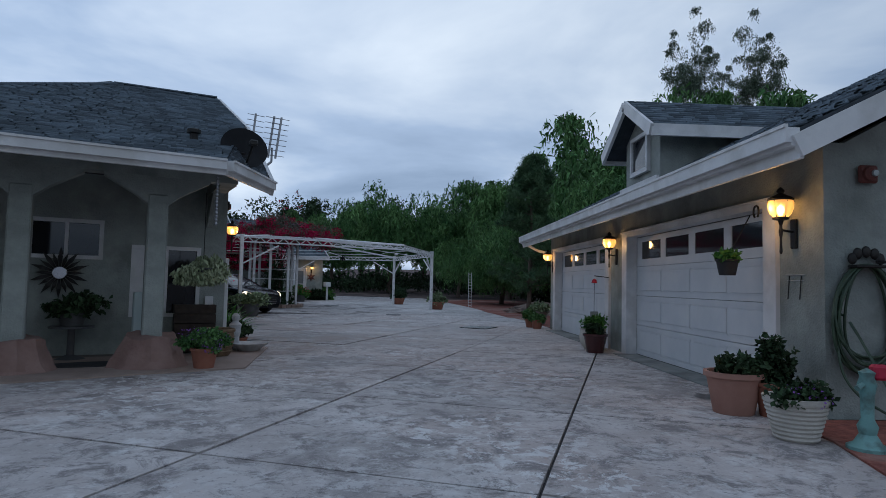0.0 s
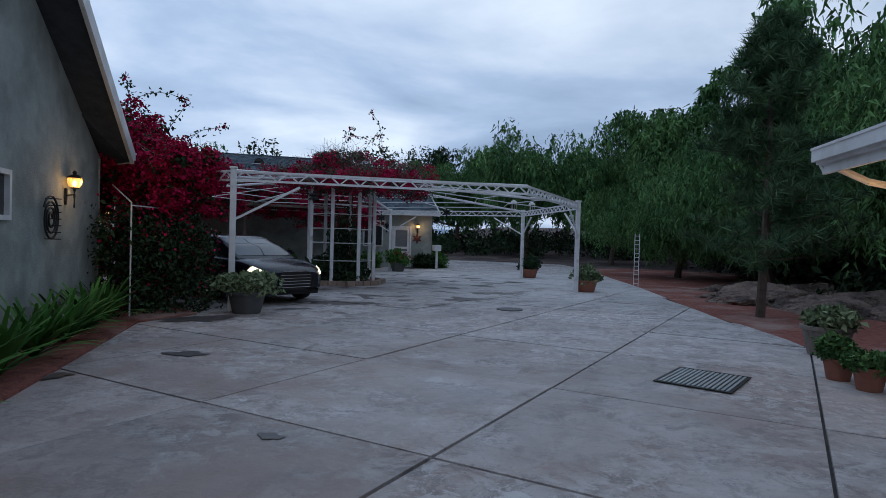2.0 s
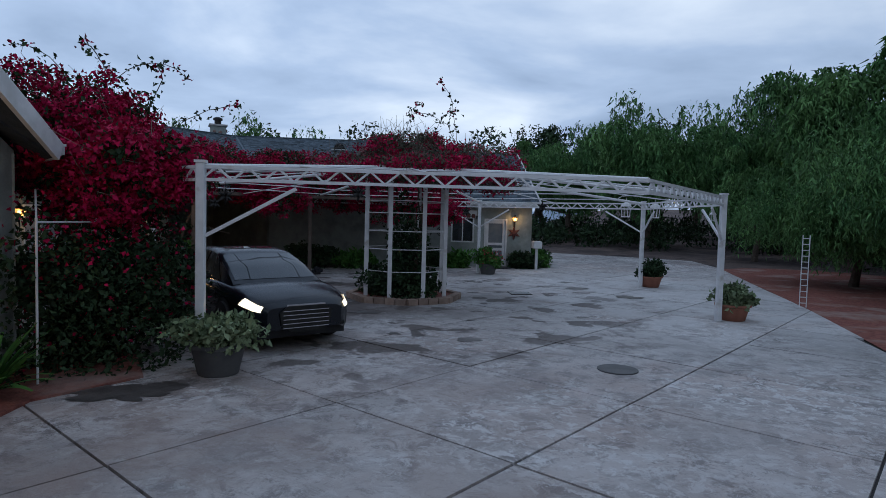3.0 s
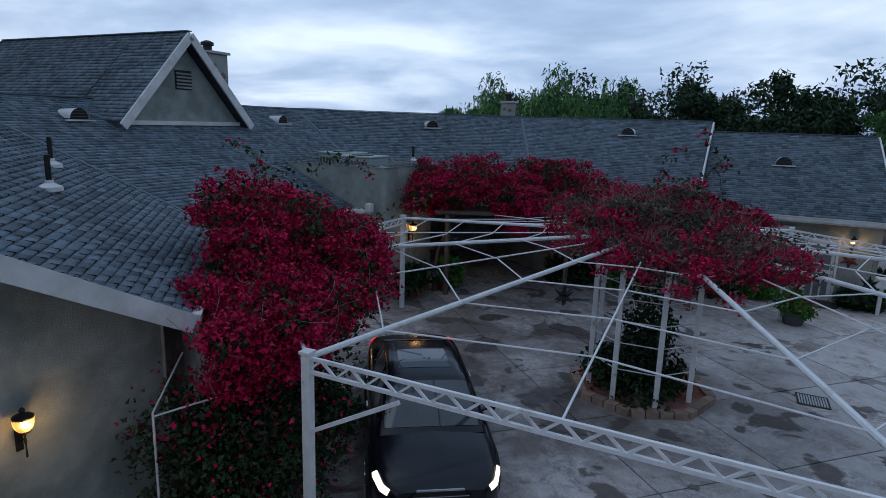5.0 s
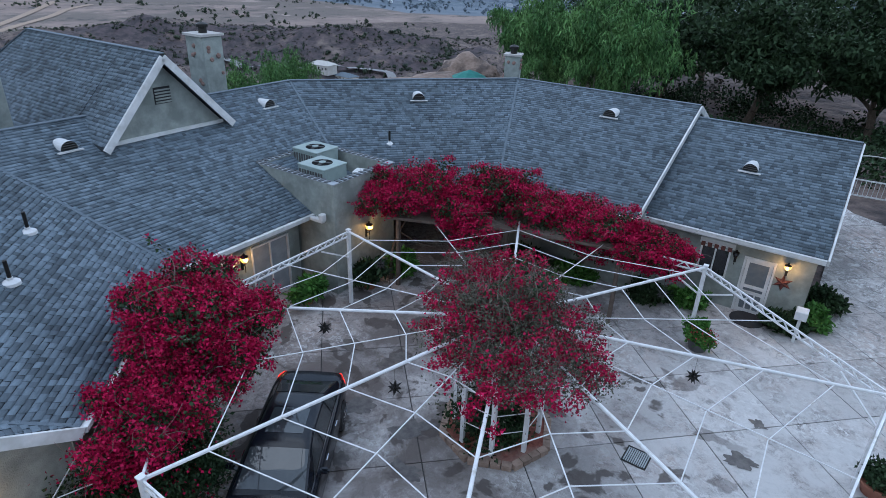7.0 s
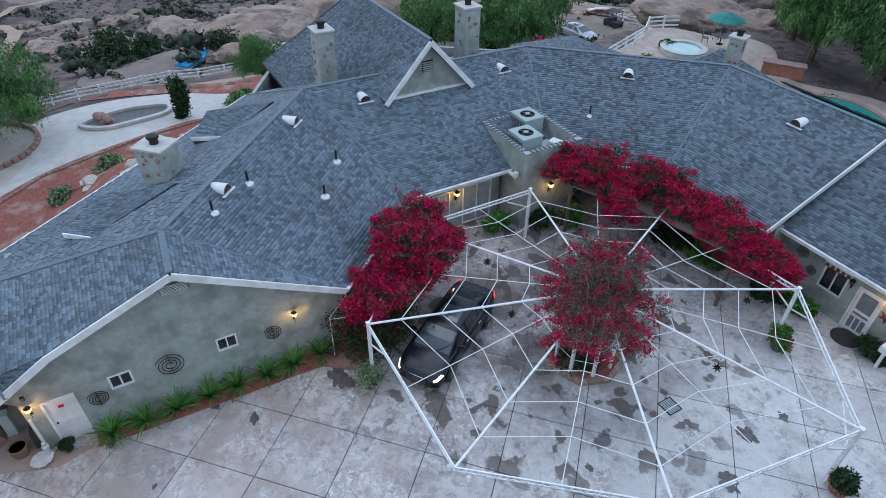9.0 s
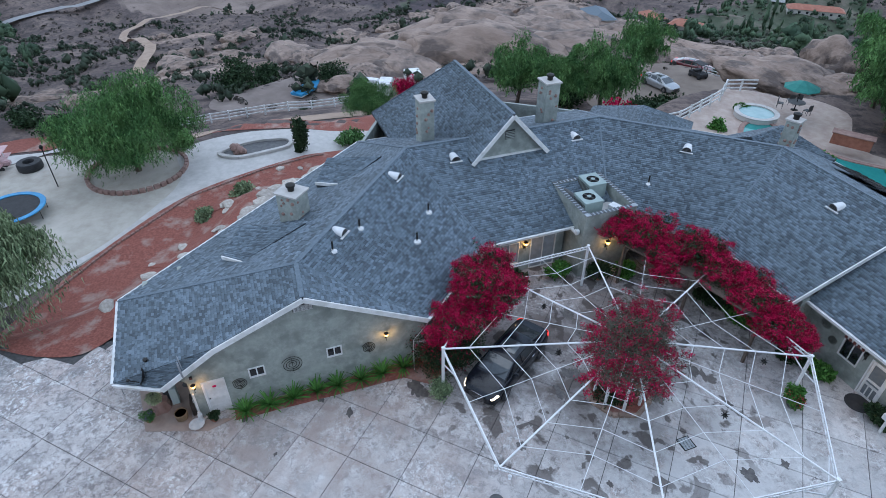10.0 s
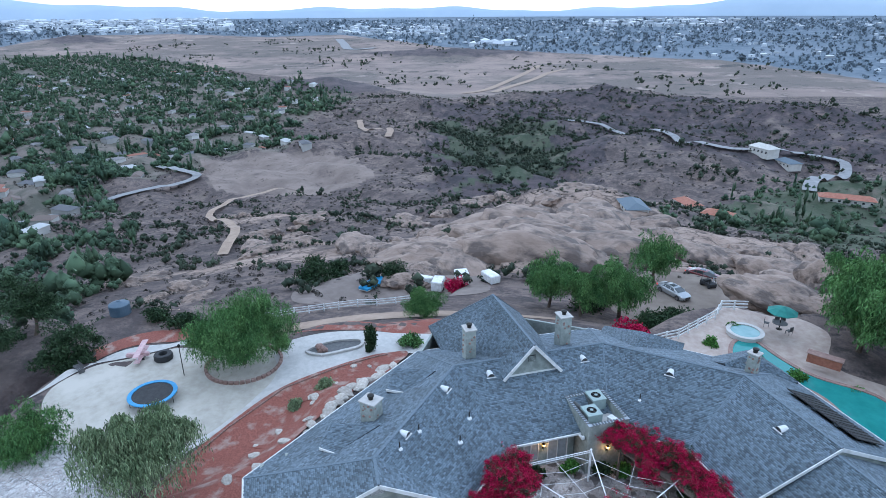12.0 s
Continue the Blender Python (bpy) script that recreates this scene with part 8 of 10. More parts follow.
# ---- porch ----
for i, u in enumerate((-6.36, -7.95, -9.75)):
    col = thing("porch_column", "grey-green stucco porch column with flared brackets on a rough stone foot", "column", HOUSE @ pose(u, -19.25, 0), group="porch columns")
    part("shaft", bevel(B((-0.13, -0.13, 0.25, 0.13, 0.13, 2.4)), 0.02), STUCCO, col)
    bm = bmesh.new()
    wallpiece(bm, "y", 0.11, 0.22, [(-0.128, 2.26), (0.128, 2.26), (0.3, 2.4), (0.68, 2.62), (0.68, 2.66), (-0.68, 2.66), (-0.68, 2.62), (-0.3, 2.4)])
    part("bracket", bm, STUCCO, col)
    bm = bmesh.new()
    bmesh.ops.create_cone(bm, cap_ends=True, segments=9, radius1=0.47, radius2=0.33, depth=0.42, matrix=Matrix.Translation((0, 0, 0.21)) @ Matrix.Rotation(0.3 + i, 4, "Z"))
    bmesh.ops.subdivide_edges(bm, edges=bm.edges, cuts=4, use_grid_fill=True)
    for v_ in bm.verts:
        q = v_.co * 3 + Vector((i * 5, 3, 0))
        v_.co.xy *= 1 + 0.22 * noise.noise(q) + 0.08 * noise.noise(q * 3) + 0.10 * max(0.0, 0.12 - v_.co.z) / 0.12
        if v_.co.z > 0.05:
            v_.co.z += 0.09 * noise.noise(q * 1.3 + Vector((9, 0, 0)))
    smooth(part("stone_foot", bm, STONE, col, "rough rose stone foot"), 25)
solid("porch_beam", B((-12.0, -19.37, 2.65, -5.3, -19.13, 2.9)), STUCCO, "stucco porch beam under the eave", "beam", HOUSE, kind="structure")
solid("porch_beam", B((-5.5, -19.128, 2.65, -5.28, -17.702, 2.9)), STUCCO, "stucco porch beam under the eave", "beam", HOUSE, kind="structure")
solid("porch_bracket", wallpiece(bmesh.new(), "x", -5.3, 0.18, [(-17.702, 2.1), (-17.702, 2.648), (-18.25, 2.648), (-18.1, 2.5)]), STUCCO, "stucco corner bracket under the porch beam", "bracket", HOUSE, kind="structure")
# unseen wall closing the west end, added to darken the porch
solid("wall_porch_end", B((-11.6, -19.12, 0, -11.4, -17.704, 2.9)), STUCCO, "unseen stucco wall added at the porch end to keep light out", "wall", HOUSE, kind="structure")
# ceiling's near-black colour stands in for the porch shade
tagged(part("ceiling", B((-11.4, -19.12, 2.84, -5.51, -17.704, 2.88)), SHADE_BLACK, None, m=HOUSE), "porch ceiling in near-black that stands for its shade", "ceiling", kind="structure")
sheet("porch_floor", [H(u, v)[:2] for u, v in ((-11.4, -19.25), (-5.75, -19.25), (-5.75, -17.71), (-11.4, -17.71))], 0.018, material("porch_tile", (0.10, 0.08, 0.07), (0.16, 0.12, 0.10), 3, 0.7, 0.3, 30), "brown tiled porch floor", "floor", d=0.03)
solid("doormat", lathe(bmesh.new(), [(0.5, 0), (0.5, 0.015), (0.02, 0.018)], 24, Matrix.Diagonal((1.1, 0.5, 1, 1))), BLACKCLOTH, "dark oval mat on the porch floor", "doormat", HOUSE @ pose(-7.1, -18.95, 0.02))
ob_ = thing("outlet_box", "small white weatherproof outlet box on the porch wall", "outlet", HOUSE @ pose(-5.4, -17.7, 0.78))
part("box", bevel(B((-0.06, -0.06, 0, 0.06, 0, 0.16)), 0.008), WHITE, ob_)
part("lid", bevel(B((-0.066, -0.068, 0.02, 0.066, -0.06, 0.166)), 0.004), WHITE, ob_)
sunart = thing("sun_mirror", "black metal sunflower wall mirror", "wall decoration", HOUSE @ pose(-7.56, -17.73, 1.28))
for k in range(20):
    a = 2 * math.pi * k / 20
    r = 0.4 if k % 2 else 0.33
    bm = bmesh.new()
    vs = [bm.verts.new(p) for p in ((0.1 * math.cos(a - 0.12), -0.02, 0.1 * math.sin(a - 0.12)), (0.62 * r * math.cos(a - 0.13), -0.05, 0.62 * r * math.sin(a - 0.13)), (r * math.cos(a), -0.02, r * math.sin(a)), (0.62 * r * math.cos(a + 0.13), -0.05, 0.62 * r * math.sin(a + 0.13)), (0.1 * math.cos(a + 0.12), -0.02, 0.1 * math.sin(a + 0.12)))]
    bm.faces.new(vs)
    bmesh.ops.solidify(bm, geom=bm.faces[:], thickness=0.01)
    part("petal", bm, BLACKMETAL, sunart)
part("mirror", lathe(bmesh.new(), [(0.1, 0), (0.1, 0.03), (0.09, 0.035)], 24, pose(0, -0.03, 0, 90)), CHROME, sunart)
solid("drinks_cooler", bevel(B((-0.16, -0.15, 0, 0.16, 0.15, 1.0)), 0.015), material("pale_teal_enamel", (0.42, 0.52, 0.52), (0.48, 0.57, 0.56), 2, 0.4, 0.1, 40), "tall pale teal enamel box with a red label", "cabinet", HOUSE @ pose(-6.42, -18.6, 0.02))
chain = thing("rain_chain", "thin metal rain chain hanging from the gutter", "rain chain", HOUSE @ pose(-5.72, -20.2, 1.95))
for k in range(16):
    part("link", lathe(bmesh.new(), [(0.014, 0), (0.022, 0.02), (0.014, 0.04)], 6, pose(0, 0, k * 0.048)), ALU, chain)


# ---- pots and plants ----
def pot_mesh(r, h, style=0):
    bm = bmesh.new()
    prof = [(r * 0.68, 0), (r * 0.72, 0.01), (r * 0.95, h * 0.86), (r * 1.06, h * 0.88), (r * 1.06, h), (r * 0.9, h), (r * 0.86, h * 0.9), (0.02, h * 0.9)]
    if style == 1:
        prof = [(r * 0.6, 0), (r * 0.92, h * 0.3), (r, h * 0.6), (r * 0.92, h * 0.92), (r * 1.0, h), (r * 0.85, h), (r * 0.8, h * 0.9), (0.02, h * 0.9)]
    if style == 2:
        prof = [(r * 0.62, 0)] + [(r * (0.66 + 0.32 * k / 17) + (0.010 if k % 2 else 0.0), h * (0.02 + 0.86 * k / 17)) for k in range(18)] + [(r * 1.02, h * 0.92), (r * 1.04, h), (r * 0.9, h), (r * 0.86, h * 0.9), (0.02, h * 0.9)]
    return lathe(bm, prof, 22)


def potted(label, m, r, h, mat, leaf, rad, count, size, seed, flower=None, style=0, long=1.2, hang=0.0):
    t = thing("potted_plant", label, "potted plant", m)
    smooth(part("pot", pot_mesh(r, h, style), mat, t))
    attach("foliage", shrub_mesh("foliage", seed, rad, count, size, leaf, long, hang), t, m=pose(0, 0, h * 0.8))
    if flower:
        attach("blossom", shrub_mesh("blossom", seed + 50, tuple(x * 1.05 for x in rad), count // 8, size * 0.6, flower, 0.9), t, m=pose(0, 0, h * 0.82), kind="stuff")
    return t


PURPLE = material("purple_petal", (0.16, 0.05, 0.30), (0.25, 0.10, 0.42), 5, 0.6, 0.0)
REDFL = material("red_petal", (0.35, 0.01, 0.03), (0.5, 0.02, 0.06), 5, 0.6, 0.0)
WHITEPOT = material("ribbed_white_pot", (0.45, 0.42, 0.37), (0.55, 0.52, 0.47), 4, 0.7, 0.3, 40)
PALETERRA = material("rose_terracotta", (0.34, 0.17, 0.13), (0.42, 0.23, 0.18), 2.5, 0.8, 0.2, 30)
potted("rose terracotta pot with a dark green succulent by the garage", pose(2.75, 6.35, 0), 0.27, 0.42, PALETERRA, LEAF_DARK, (0.22, 0.22, 0.12), 1600, 0.056, 61, hang=-0.3)
potted("ribbed cream pot with purple flowers by the garage", pose(2.72, 5.3, 0), 0.25, 0.36, WHITEPOT, LEAF_DARK, (0.2, 0.2, 0.09), 1500, 0.05, 62, PURPLE, 2)
potted("dark shrub beside the garage corner", pose(3.1, 6.2, 0), 0.2, 0.34, TERRA, LEAF_DARK, (0.22, 0.22, 0.24), 2600, 0.05, 63)
potted("cream urn with bright green bushy plant between the garage doors", pose(3.12, 12.35, 0), 0.27, 0.42, WHITEPOT, LEAF_FERN, (0.23, 0.23, 0.17), 1500, 0.062, 64, style=1)
potted("dark brown glazed pot with low greenery between the garage doors", pose(2.98, 11.75, 0), 0.22, 0.36, material("oxblood_glaze", (0.06, 0.02, 0.02), (0.09, 0.03, 0.03), 3, 0.25, 0.0), LEAF_DARK, (0.17, 0.17, 0.14), 1100, 0.050, 65)
for k, y in enumerate((17.75, 18.25)):
    potted("square red terracotta planter with feathery greenery at the garage end", pose(3.15 - 0.1 * k, y + 0.15, 0), 0.17, 0.26, TERRA, LEAF_PEPPER, (0.20, 0.20, 0.14), 1400, 0.062, 66 + k)
potted("half-barrel planter with pale leafy plants on the mulch", pose(3.65, 20.2, 0), 0.34, 0.42, material("grey_barrel_oak", (0.15, 0.13, 0.11), (0.24, 0.21, 0.18), 4, 0.85, 0.4, 30, stretch=(6, 6, 1)), LEAF_OLIVE, (0.34, 0.34, 0.16), 1000, 0.1, 69)
potted("bushy geranium in a terracotta pot at the porch foot", HOUSE @ pose(-5.72, -19.72, 0), 0.18, 0.29, TERRA, LEAF_PEPPER, (0.28, 0.27, 0.16), 2600, 0.05, 70, PURPLE)
BASKETM = material("woven_basket", (0.14, 0.09, 0.05), (0.22, 0.15, 0.09), 12, 0.85, 0.6, 60)
bk = thing("basket_planter", "empty round woven basket pot with a rolled rim on the porch", "planter", HOUSE @ pose(-5.35, -18.38, 0.02))
smooth(part("pot", lathe(bmesh.new(), [(0.02, 0), (0.19, 0), (0.22, 0.04), (0.255, 0.2), (0.265, 0.38), (0.245, 0.38), (0.235, 0.2), (0.2, 0.06), (0.02, 0.05)], 28), BASKETM, bk))
smooth(part("rim", lathe(bmesh.new(), [(0.24, 0.375), (0.262, 0.368), (0.282, 0.385), (0.285, 0.41), (0.266, 0.43), (0.245, 0.42), (0.236, 0.398), (0.24, 0.375)], 28), BASKETM, bk))
for k in range(4):
    z = 0.08 + k * 0.075
    rr = 0.228 + 0.13 * z - 0.05 * max(0, z - 0.2)
    smooth(part("band", lathe(bmesh.new(), [(rr - 0.012, z - 0.014), (rr + 0.006, z - 0.012), (rr + 0.011, z), (rr + 0.006, z + 0.012), (rr - 0.012, z + 0.014)], 28), BASKETM, bk))
potted("low green plant beside the fountain", HOUSE @ pose(-4.75, -17.05, 0.02), 0.16, 0.16, TERRA, LEAF_DARK, (0.24, 0.24, 0.17), 1500, 0.068, 72)
potted("plant on a porch stand below the sun mirror", HOUSE @ pose(-7.35, -18.15, 0.5), 0.2, 0.2, GREYPOT, LEAF_DARK, (0.30, 0.22, 0.16), 1400, 0.074, 73)
stand = thing("plant_stand", "low round plant stand on the porch", "stand", HOUSE @ pose(-7.35, -18.15, 0.02))
part("top", lathe(bmesh.new(), [(0.3, 0.45), (0.3, 0.48), (0.05, 0.48)], 20), GREYPOT, stand)
part("stem", lathe(bmesh.new(), [(0.2, 0), (0.05, 0.06), (0.05, 0.45)], 14), GREYPOT, stand)
potted("grey resin tub with trailing greenery at a pergola post", HOUSE @ pose(vert[0].x + 0.3, vert[0].y - 0.22, 0), 0.36, 0.42, GREYPOT, LEAF_OLIVE, (0.55, 0.5, 0.2), 2000, 0.085, 74)
potted("grey tub with red flowers at a pergola post", HOUSE @ pose(vert[4].x + 0.35, vert[4].y - 0.2, 0), 0.36, 0.4, GREYPOT, LEAF_FERN, (0.4, 0.4, 0.35), 2000, 0.11, 75, REDFL)
potted("long terracotta trough with round shrub at a pergola post", HOUSE @ pose(vert[2].x + 0.45, vert[2].y + 0.2, 0), 0.36, 0.36, TERRA, LEAF_OLIVE, (0.36, 0.36, 0.25), 1600, 0.1, 76)
potted("terracotta tub of greenery at a pergola post", HOUSE @ pose(vert[3].x + 0.4, vert[3].y + 0.1, 0), 0.36, 0.36, TERRA, LEAF_DARK, (0.4, 0.4, 0.3), 1600, 0.1, 77)
for k, (u, v) in enumerate(((-8.4, -0.6), (-8.3, 1.8), (-7.3, 3.9), (-6.9, 5.2))):
    potted("leafy courtyard plant in a terracotta pot", HOUSE @ pose(u, v, 0), 0.26, 0.34, TERRA, LEAF_FERN if k % 2 else LEAF_DARK, (0.45, 0.45, 0.38), 1500, 0.16, 80 + k, long=1.8)

# sword ferns along the gable wall
for k, v in enumerate((-15.75, -14.7, -13.65, -12.6, -11.6, -10.55, -9.5, -8.45)):
    t = thing("sword_fern", "bright green sword fern against the gable wall", "fern", HOUSE @ pose(-4.72, v, 0.03, 0, 0, k * 51), group="sword ferns")
    rng = np.random.default_rng(90 + k)
    bm = bmesh.new()
    for j in range(54):
        a, up, ln = rng.uniform(0, 6.28), rng.uniform(0.5, 1.3), rng.uniform(0.55, 0.95)
        p, d = Vector((0, 0, 0)), Vector((math.cos(a) * math.cos(up), math.sin(a) * math.cos(up), math.sin(up)))
        s = Vector((-math.sin(a), math.cos(a), 0))
        prev = None
        for i in range(6):
            w = 0.035 * (1 - abs(i - 2) / 4.2) + 0.004
            cur = (bm.verts.new(p + s * w), bm.verts.new(p - s * w))
            if prev:
                bm.faces.new((prev[0], prev[1], cur[1], cur[0]))
            prev = cur
            p = p + d * ln / 5
            d = (d + Vector((0, 0, -0.16))).normalized()
    part("fronds", bm, LEAF_FERN, t)
# greenery in the pillar planter
attach_t = thing("ground_ivy", "dark green ivy filling the pillar planter", "shrub", HOUSE @ pose(0.1, 0.3, 0.1))
attach("foliage", shrub_mesh("foliage", 120, (1.1, 1.1, 0.36), 4200, 0.11, LEAF_DARK, 1.2, 0, 16), attach_t)
attach("vine", shrub_mesh("vine", 121, (0.62, 0.62, 1.25), 2200, 0.10, LEAF_DARK, 1.2, 0.3, 16), attach_t)
# lower foliage of the corner bougainvillea; dark leaf colour stands in for its shadow
low = thing("shrub", "dense lower bougainvillea foliage, shadow put into its dark leaves", "shrub", HOUSE @ pose(-4.3, -6.4, 0))
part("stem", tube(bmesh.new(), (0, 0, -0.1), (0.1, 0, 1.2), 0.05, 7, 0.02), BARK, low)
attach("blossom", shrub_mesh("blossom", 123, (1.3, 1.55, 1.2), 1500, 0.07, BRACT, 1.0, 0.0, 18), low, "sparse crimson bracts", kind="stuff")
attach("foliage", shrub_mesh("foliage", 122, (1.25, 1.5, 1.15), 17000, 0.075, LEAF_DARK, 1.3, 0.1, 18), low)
for k, (u, v, s) in enumerate(((1.2, 9.3, 0.7), (2.4, 9.9, 0.6), (5.6, 10.1, 0.6), (6.3, 11.2, 0.7), (-3.4, 8.6, 0.9), (-1.6, 9.0, 0.8), (6.4, 12.6, 0.7))):
    t = thing("shrub", "low green shrub at the house wall", "shrub", HOUSE @ pose(u, v, 0), group="wall shrubs")
    part("stem", tube(bmesh.new(), (0, 0, -0.05), (0.03, 0, s * 0.6), 0.03, 6, 0.01), BARK, t)
    attach("foliage", shrub_mesh("foliage", 130 + k, (s, s * 0.8, s * 0.55), 2200, 0.13, LEAF_FERN if k % 2 else LEAF_DARK, 1.6), t)
# hedges and bushes of the west yard
for x, y, s, lf in ((-35.3, -17, 1.6, LEAF_DARK), (-37.5, -14.5, 1.5, LEAF_DARK), (-36.5, -21, 1.5, LEAF_DARK), (-70.3, -16, 3.4, LEAF_DARK), (-74, -13, 2.6, LEAF_DARK), (-71.5, -1.5, 2.2, LEAF_DARK), (-24.5, 4.8, 0.75, LEAF_OLIVE), (-21.4, 3.3, 0.7, LEAF_OLIVE), (-35.6, 33, 1.7, BRACT),
                   (-47, 40, 2.6, LEAF_DARK), (-50, 44, 2.6, LEAF_DARK), (-44, 37, 2.2, LEAF_DARK), (-66, 10.5, 1.6, BRACT), (-34.6, 10.5, 1.1, LEAF_PEPPER), (-56, 30, 3.0, LEAF_DARK), (-60, 56, 3.2, LEAF_DARK), (-33, 44.5, 0.6, LEAF_FERN), (-31, 47.4, 0.7, LEAF_FERN), (-36, 41, 0.6, LEAF_FERN), (-40, 44, 0.5, LEAF_FERN),
                   (-10.2, 9.0, 0.5, LEAF_DARK), (-30, 52, 0.8, LEAF_FERN)):
    t = thing("bush", ("dark green rounded bush on dry ground" if lf is LEAF_DARK else "light green rounded bush in the garden") if lf is not BRACT else "red-flowering bougainvillea bush in the yard", "bush", at(x, y), group="yard bushes")
    part("stem", tube(bmesh.new(), (0, 0, -0.1), (0.05, 0, s * 0.7), 0.06, 6, 0.02), BARK, t)
    attach("foliage", shrub_mesh("foliage", int(abs(x * 7 + y)), (s, s, s * 0.6), int(1500 + s * 500), 0.14 + s * 0.06, lf, 1.2, 0.1, 12), t)
cyp = thing("cypress", "narrow young dark green cypress beside the pond", "tree", at(-32.0, 6.9))
part("trunk", tube(bmesh.new(), (0, 0, 0), (0, 0, 2.4), 0.06, 8, 0.02), BARK, cyp)
attach("crown", shrub_mesh("crown", 140, (0.62, 0.62, 1.55), 4200, 0.16, LEAF_DARK, 1.4, -0.6, 18), cyp)

# ---- small things ----
# drain grates
def grate(x, y, yaw, w, d, label):
    t = thing("drain_grate", label, "drain", pose(x, y, 0.006, 0, 0, yaw))
    part("well", B((-w / 2, -d / 2, -0.004, w / 2, d / 2, 0.0)), BLACKCLOTH, t)
    n = int(w / 0.05)
    for i in range(n):
        xx = -w / 2 + (i + 0.5) * w / n
        part("bar", B((xx - 0.015, -d / 2 + 0.02, 0.0, xx + 0.015, d / 2 - 0.02, 0.012)), GALV, t)
    part("rim", B((-w / 2 - 0.03, -d / 2 - 0.03, 0, w / 2 + 0.03, -d / 2, 0.01), (-w / 2 - 0.03, d / 2, 0, w / 2 + 0.03, d / 2 + 0.03, 0.01), (-w / 2 - 0.03, -d / 2, 0, -w / 2, d / 2, 0.01), (w / 2, -d / 2, 0, w / 2 + 0.03, d / 2, 0.01)), BLACKMETAL, t)


GALV = material("galvanised_steel", (0.30, 0.33, 0.34), (0.40, 0.43, 0.44), 8, 0.5, 0.1, 60, metal=0.5)
grate(1.45, 17.9, -27, 0.75, 0.95, "galvanised bar grate drain set in the driveway")
grate(-4.64, 31.9, TURN, 0.55, 0.55, "dark square drain grate in the courtyard")
solid("utility_cover", lathe(bmesh.new(), [(0.29, -0.01), (0.29, 0.012), (0.27, 0.016), (0.02, 0.016)], 26), GREYPOT, "round grey utility cover in the driveway", "manhole cover", pose(-1.2, 24.0, 0.004))


def stain(x, y, s, k, long=1.5, yaw=0.0):
    """A damp patch with a ragged, lobed outline."""
    c, q = math.cos(radians(yaw)), math.sin(radians(yaw))
    pts = []
    for i in range(56):
        a = 2 * math.pi * i / 56
        p = Vector((math.cos(a), math.sin(a), x * 3.1 + y))
        r = s * (0.62 + 0.42 * noise.noise(p * 0.9) + 0.30 * noise.noise(p * 2.3) + 0.14 * noise.noise(p * 6.0))
        u, v = r * math.cos(a) * long, r * math.sin(a)
        pts.append((x + u * c - v * q, y + u * q + v * c))
    bm = bmesh.new()
    hub_ = bm.verts.new((x, y, 0.0))
    ring = [bm.verts.new((px, py, 0.0)) for px, py in pts]
    for i in range(56):
        bm.faces.new((hub_, ring[i], ring[(i + 1) % 56]))
    solid("wet_patch", bm, STAIN, "dark damp patch on the concrete", "stain", pose(0, 0, 0.009 + 0.0006 * (k % 9)), kind="structure")


# metres and turn of the court's damp patches, in house metres; then those on the drive
wet = [(*H(u, v)[:2], s_, lg, yw) for u, v, s_, lg, yw in ((-3.4, -8.3, 0.55, 1.7, 25), (-3.0, -7.9, 0.24, 1.5, 10), (-3.9, -7.7, 0.3, 1.4, 60), (1.1, -5.1, 0.30, 1.3, 20), (-0.2, -4.6, 0.16, 1.2, 0), (5.6, 2.9, 0.42, 1.5, 40), (6.4, 0.9, 0.45, 1.4, 60), (5.7, 4.6, 0.26, 1.3, 0), (1.4, -3.1, 0.13, 1.2, 0),
                                                                (3.9, -2.6, 0.2, 1.2, 0), (-0.9, -2.2, 0.34, 1.7, 30), (-1.6, -1.0, 0.5, 1.6, 70), (-2.4, -2.9, 0.36, 1.5, 10), (-3.3, -1.2, 0.42, 1.8, 50), (-3.8, 1.0, 0.5, 1.6, 100), (-5.3, 0.8, 0.4, 1.5, 20), (-5.6, -1.6, 0.36, 1.4, 80), (-2.2, 3.4, 0.45, 1.7, 15), (-4.4, 3.2, 0.4, 1.5, 60), (0.3, 4.4, 0.36, 1.5, 10), (2.4, 4.6, 0.3, 1.4, 40))]
wet += [(2.95, 7.2, 0.3, 1.5, 85), (-3.9, 12.9, 0.22, 1.9, 20), (-5.3, 15.9, 0.18, 1.6, 60), (-4.7, 17.4, 0.2, 1.7, 10), (-2.3, 14.8, 0.12, 1.6, 0)]
for k, (x, y, s_, lg, yw) in enumerate(wet):
    stain(x, y, s_, k, lg, yw)

# coiled metal wall art on the gable wall
for v, z, r in ((-15.7, 1.5, 0.33), (-13.4, 1.85, 0.48), (-9.95, 1.65, 0.33)):
    t = thing("spiral_wall_art", "round dark iron spiral wall art with spikes", "wall decoration", HOUSE @ pose(GU + 0.06, v, z), group="iron spirals")
    bm = bmesh.new()
    prev = None
    for i in range(90):
        a = i * 2 * math.pi / 26
        rr_ = r * (0.18 + 0.82 * i / 89)
        p = Vector((0.02, rr_ * math.cos(a), rr_ * math.sin(a)))
        if prev:
            tube(bm, prev, p, 0.015, 5, cap=False)
        prev = p
    part("coil", bm, BLACKMETAL, t)
    for i in range(7):
        zz = -r * 0.85 + i * r * 0.283
        part("spike", tube(bmesh.new(), (-0.06, 0, zz), (0.14, 0.02, zz), 0.007, 5), BLACKMETAL, t)
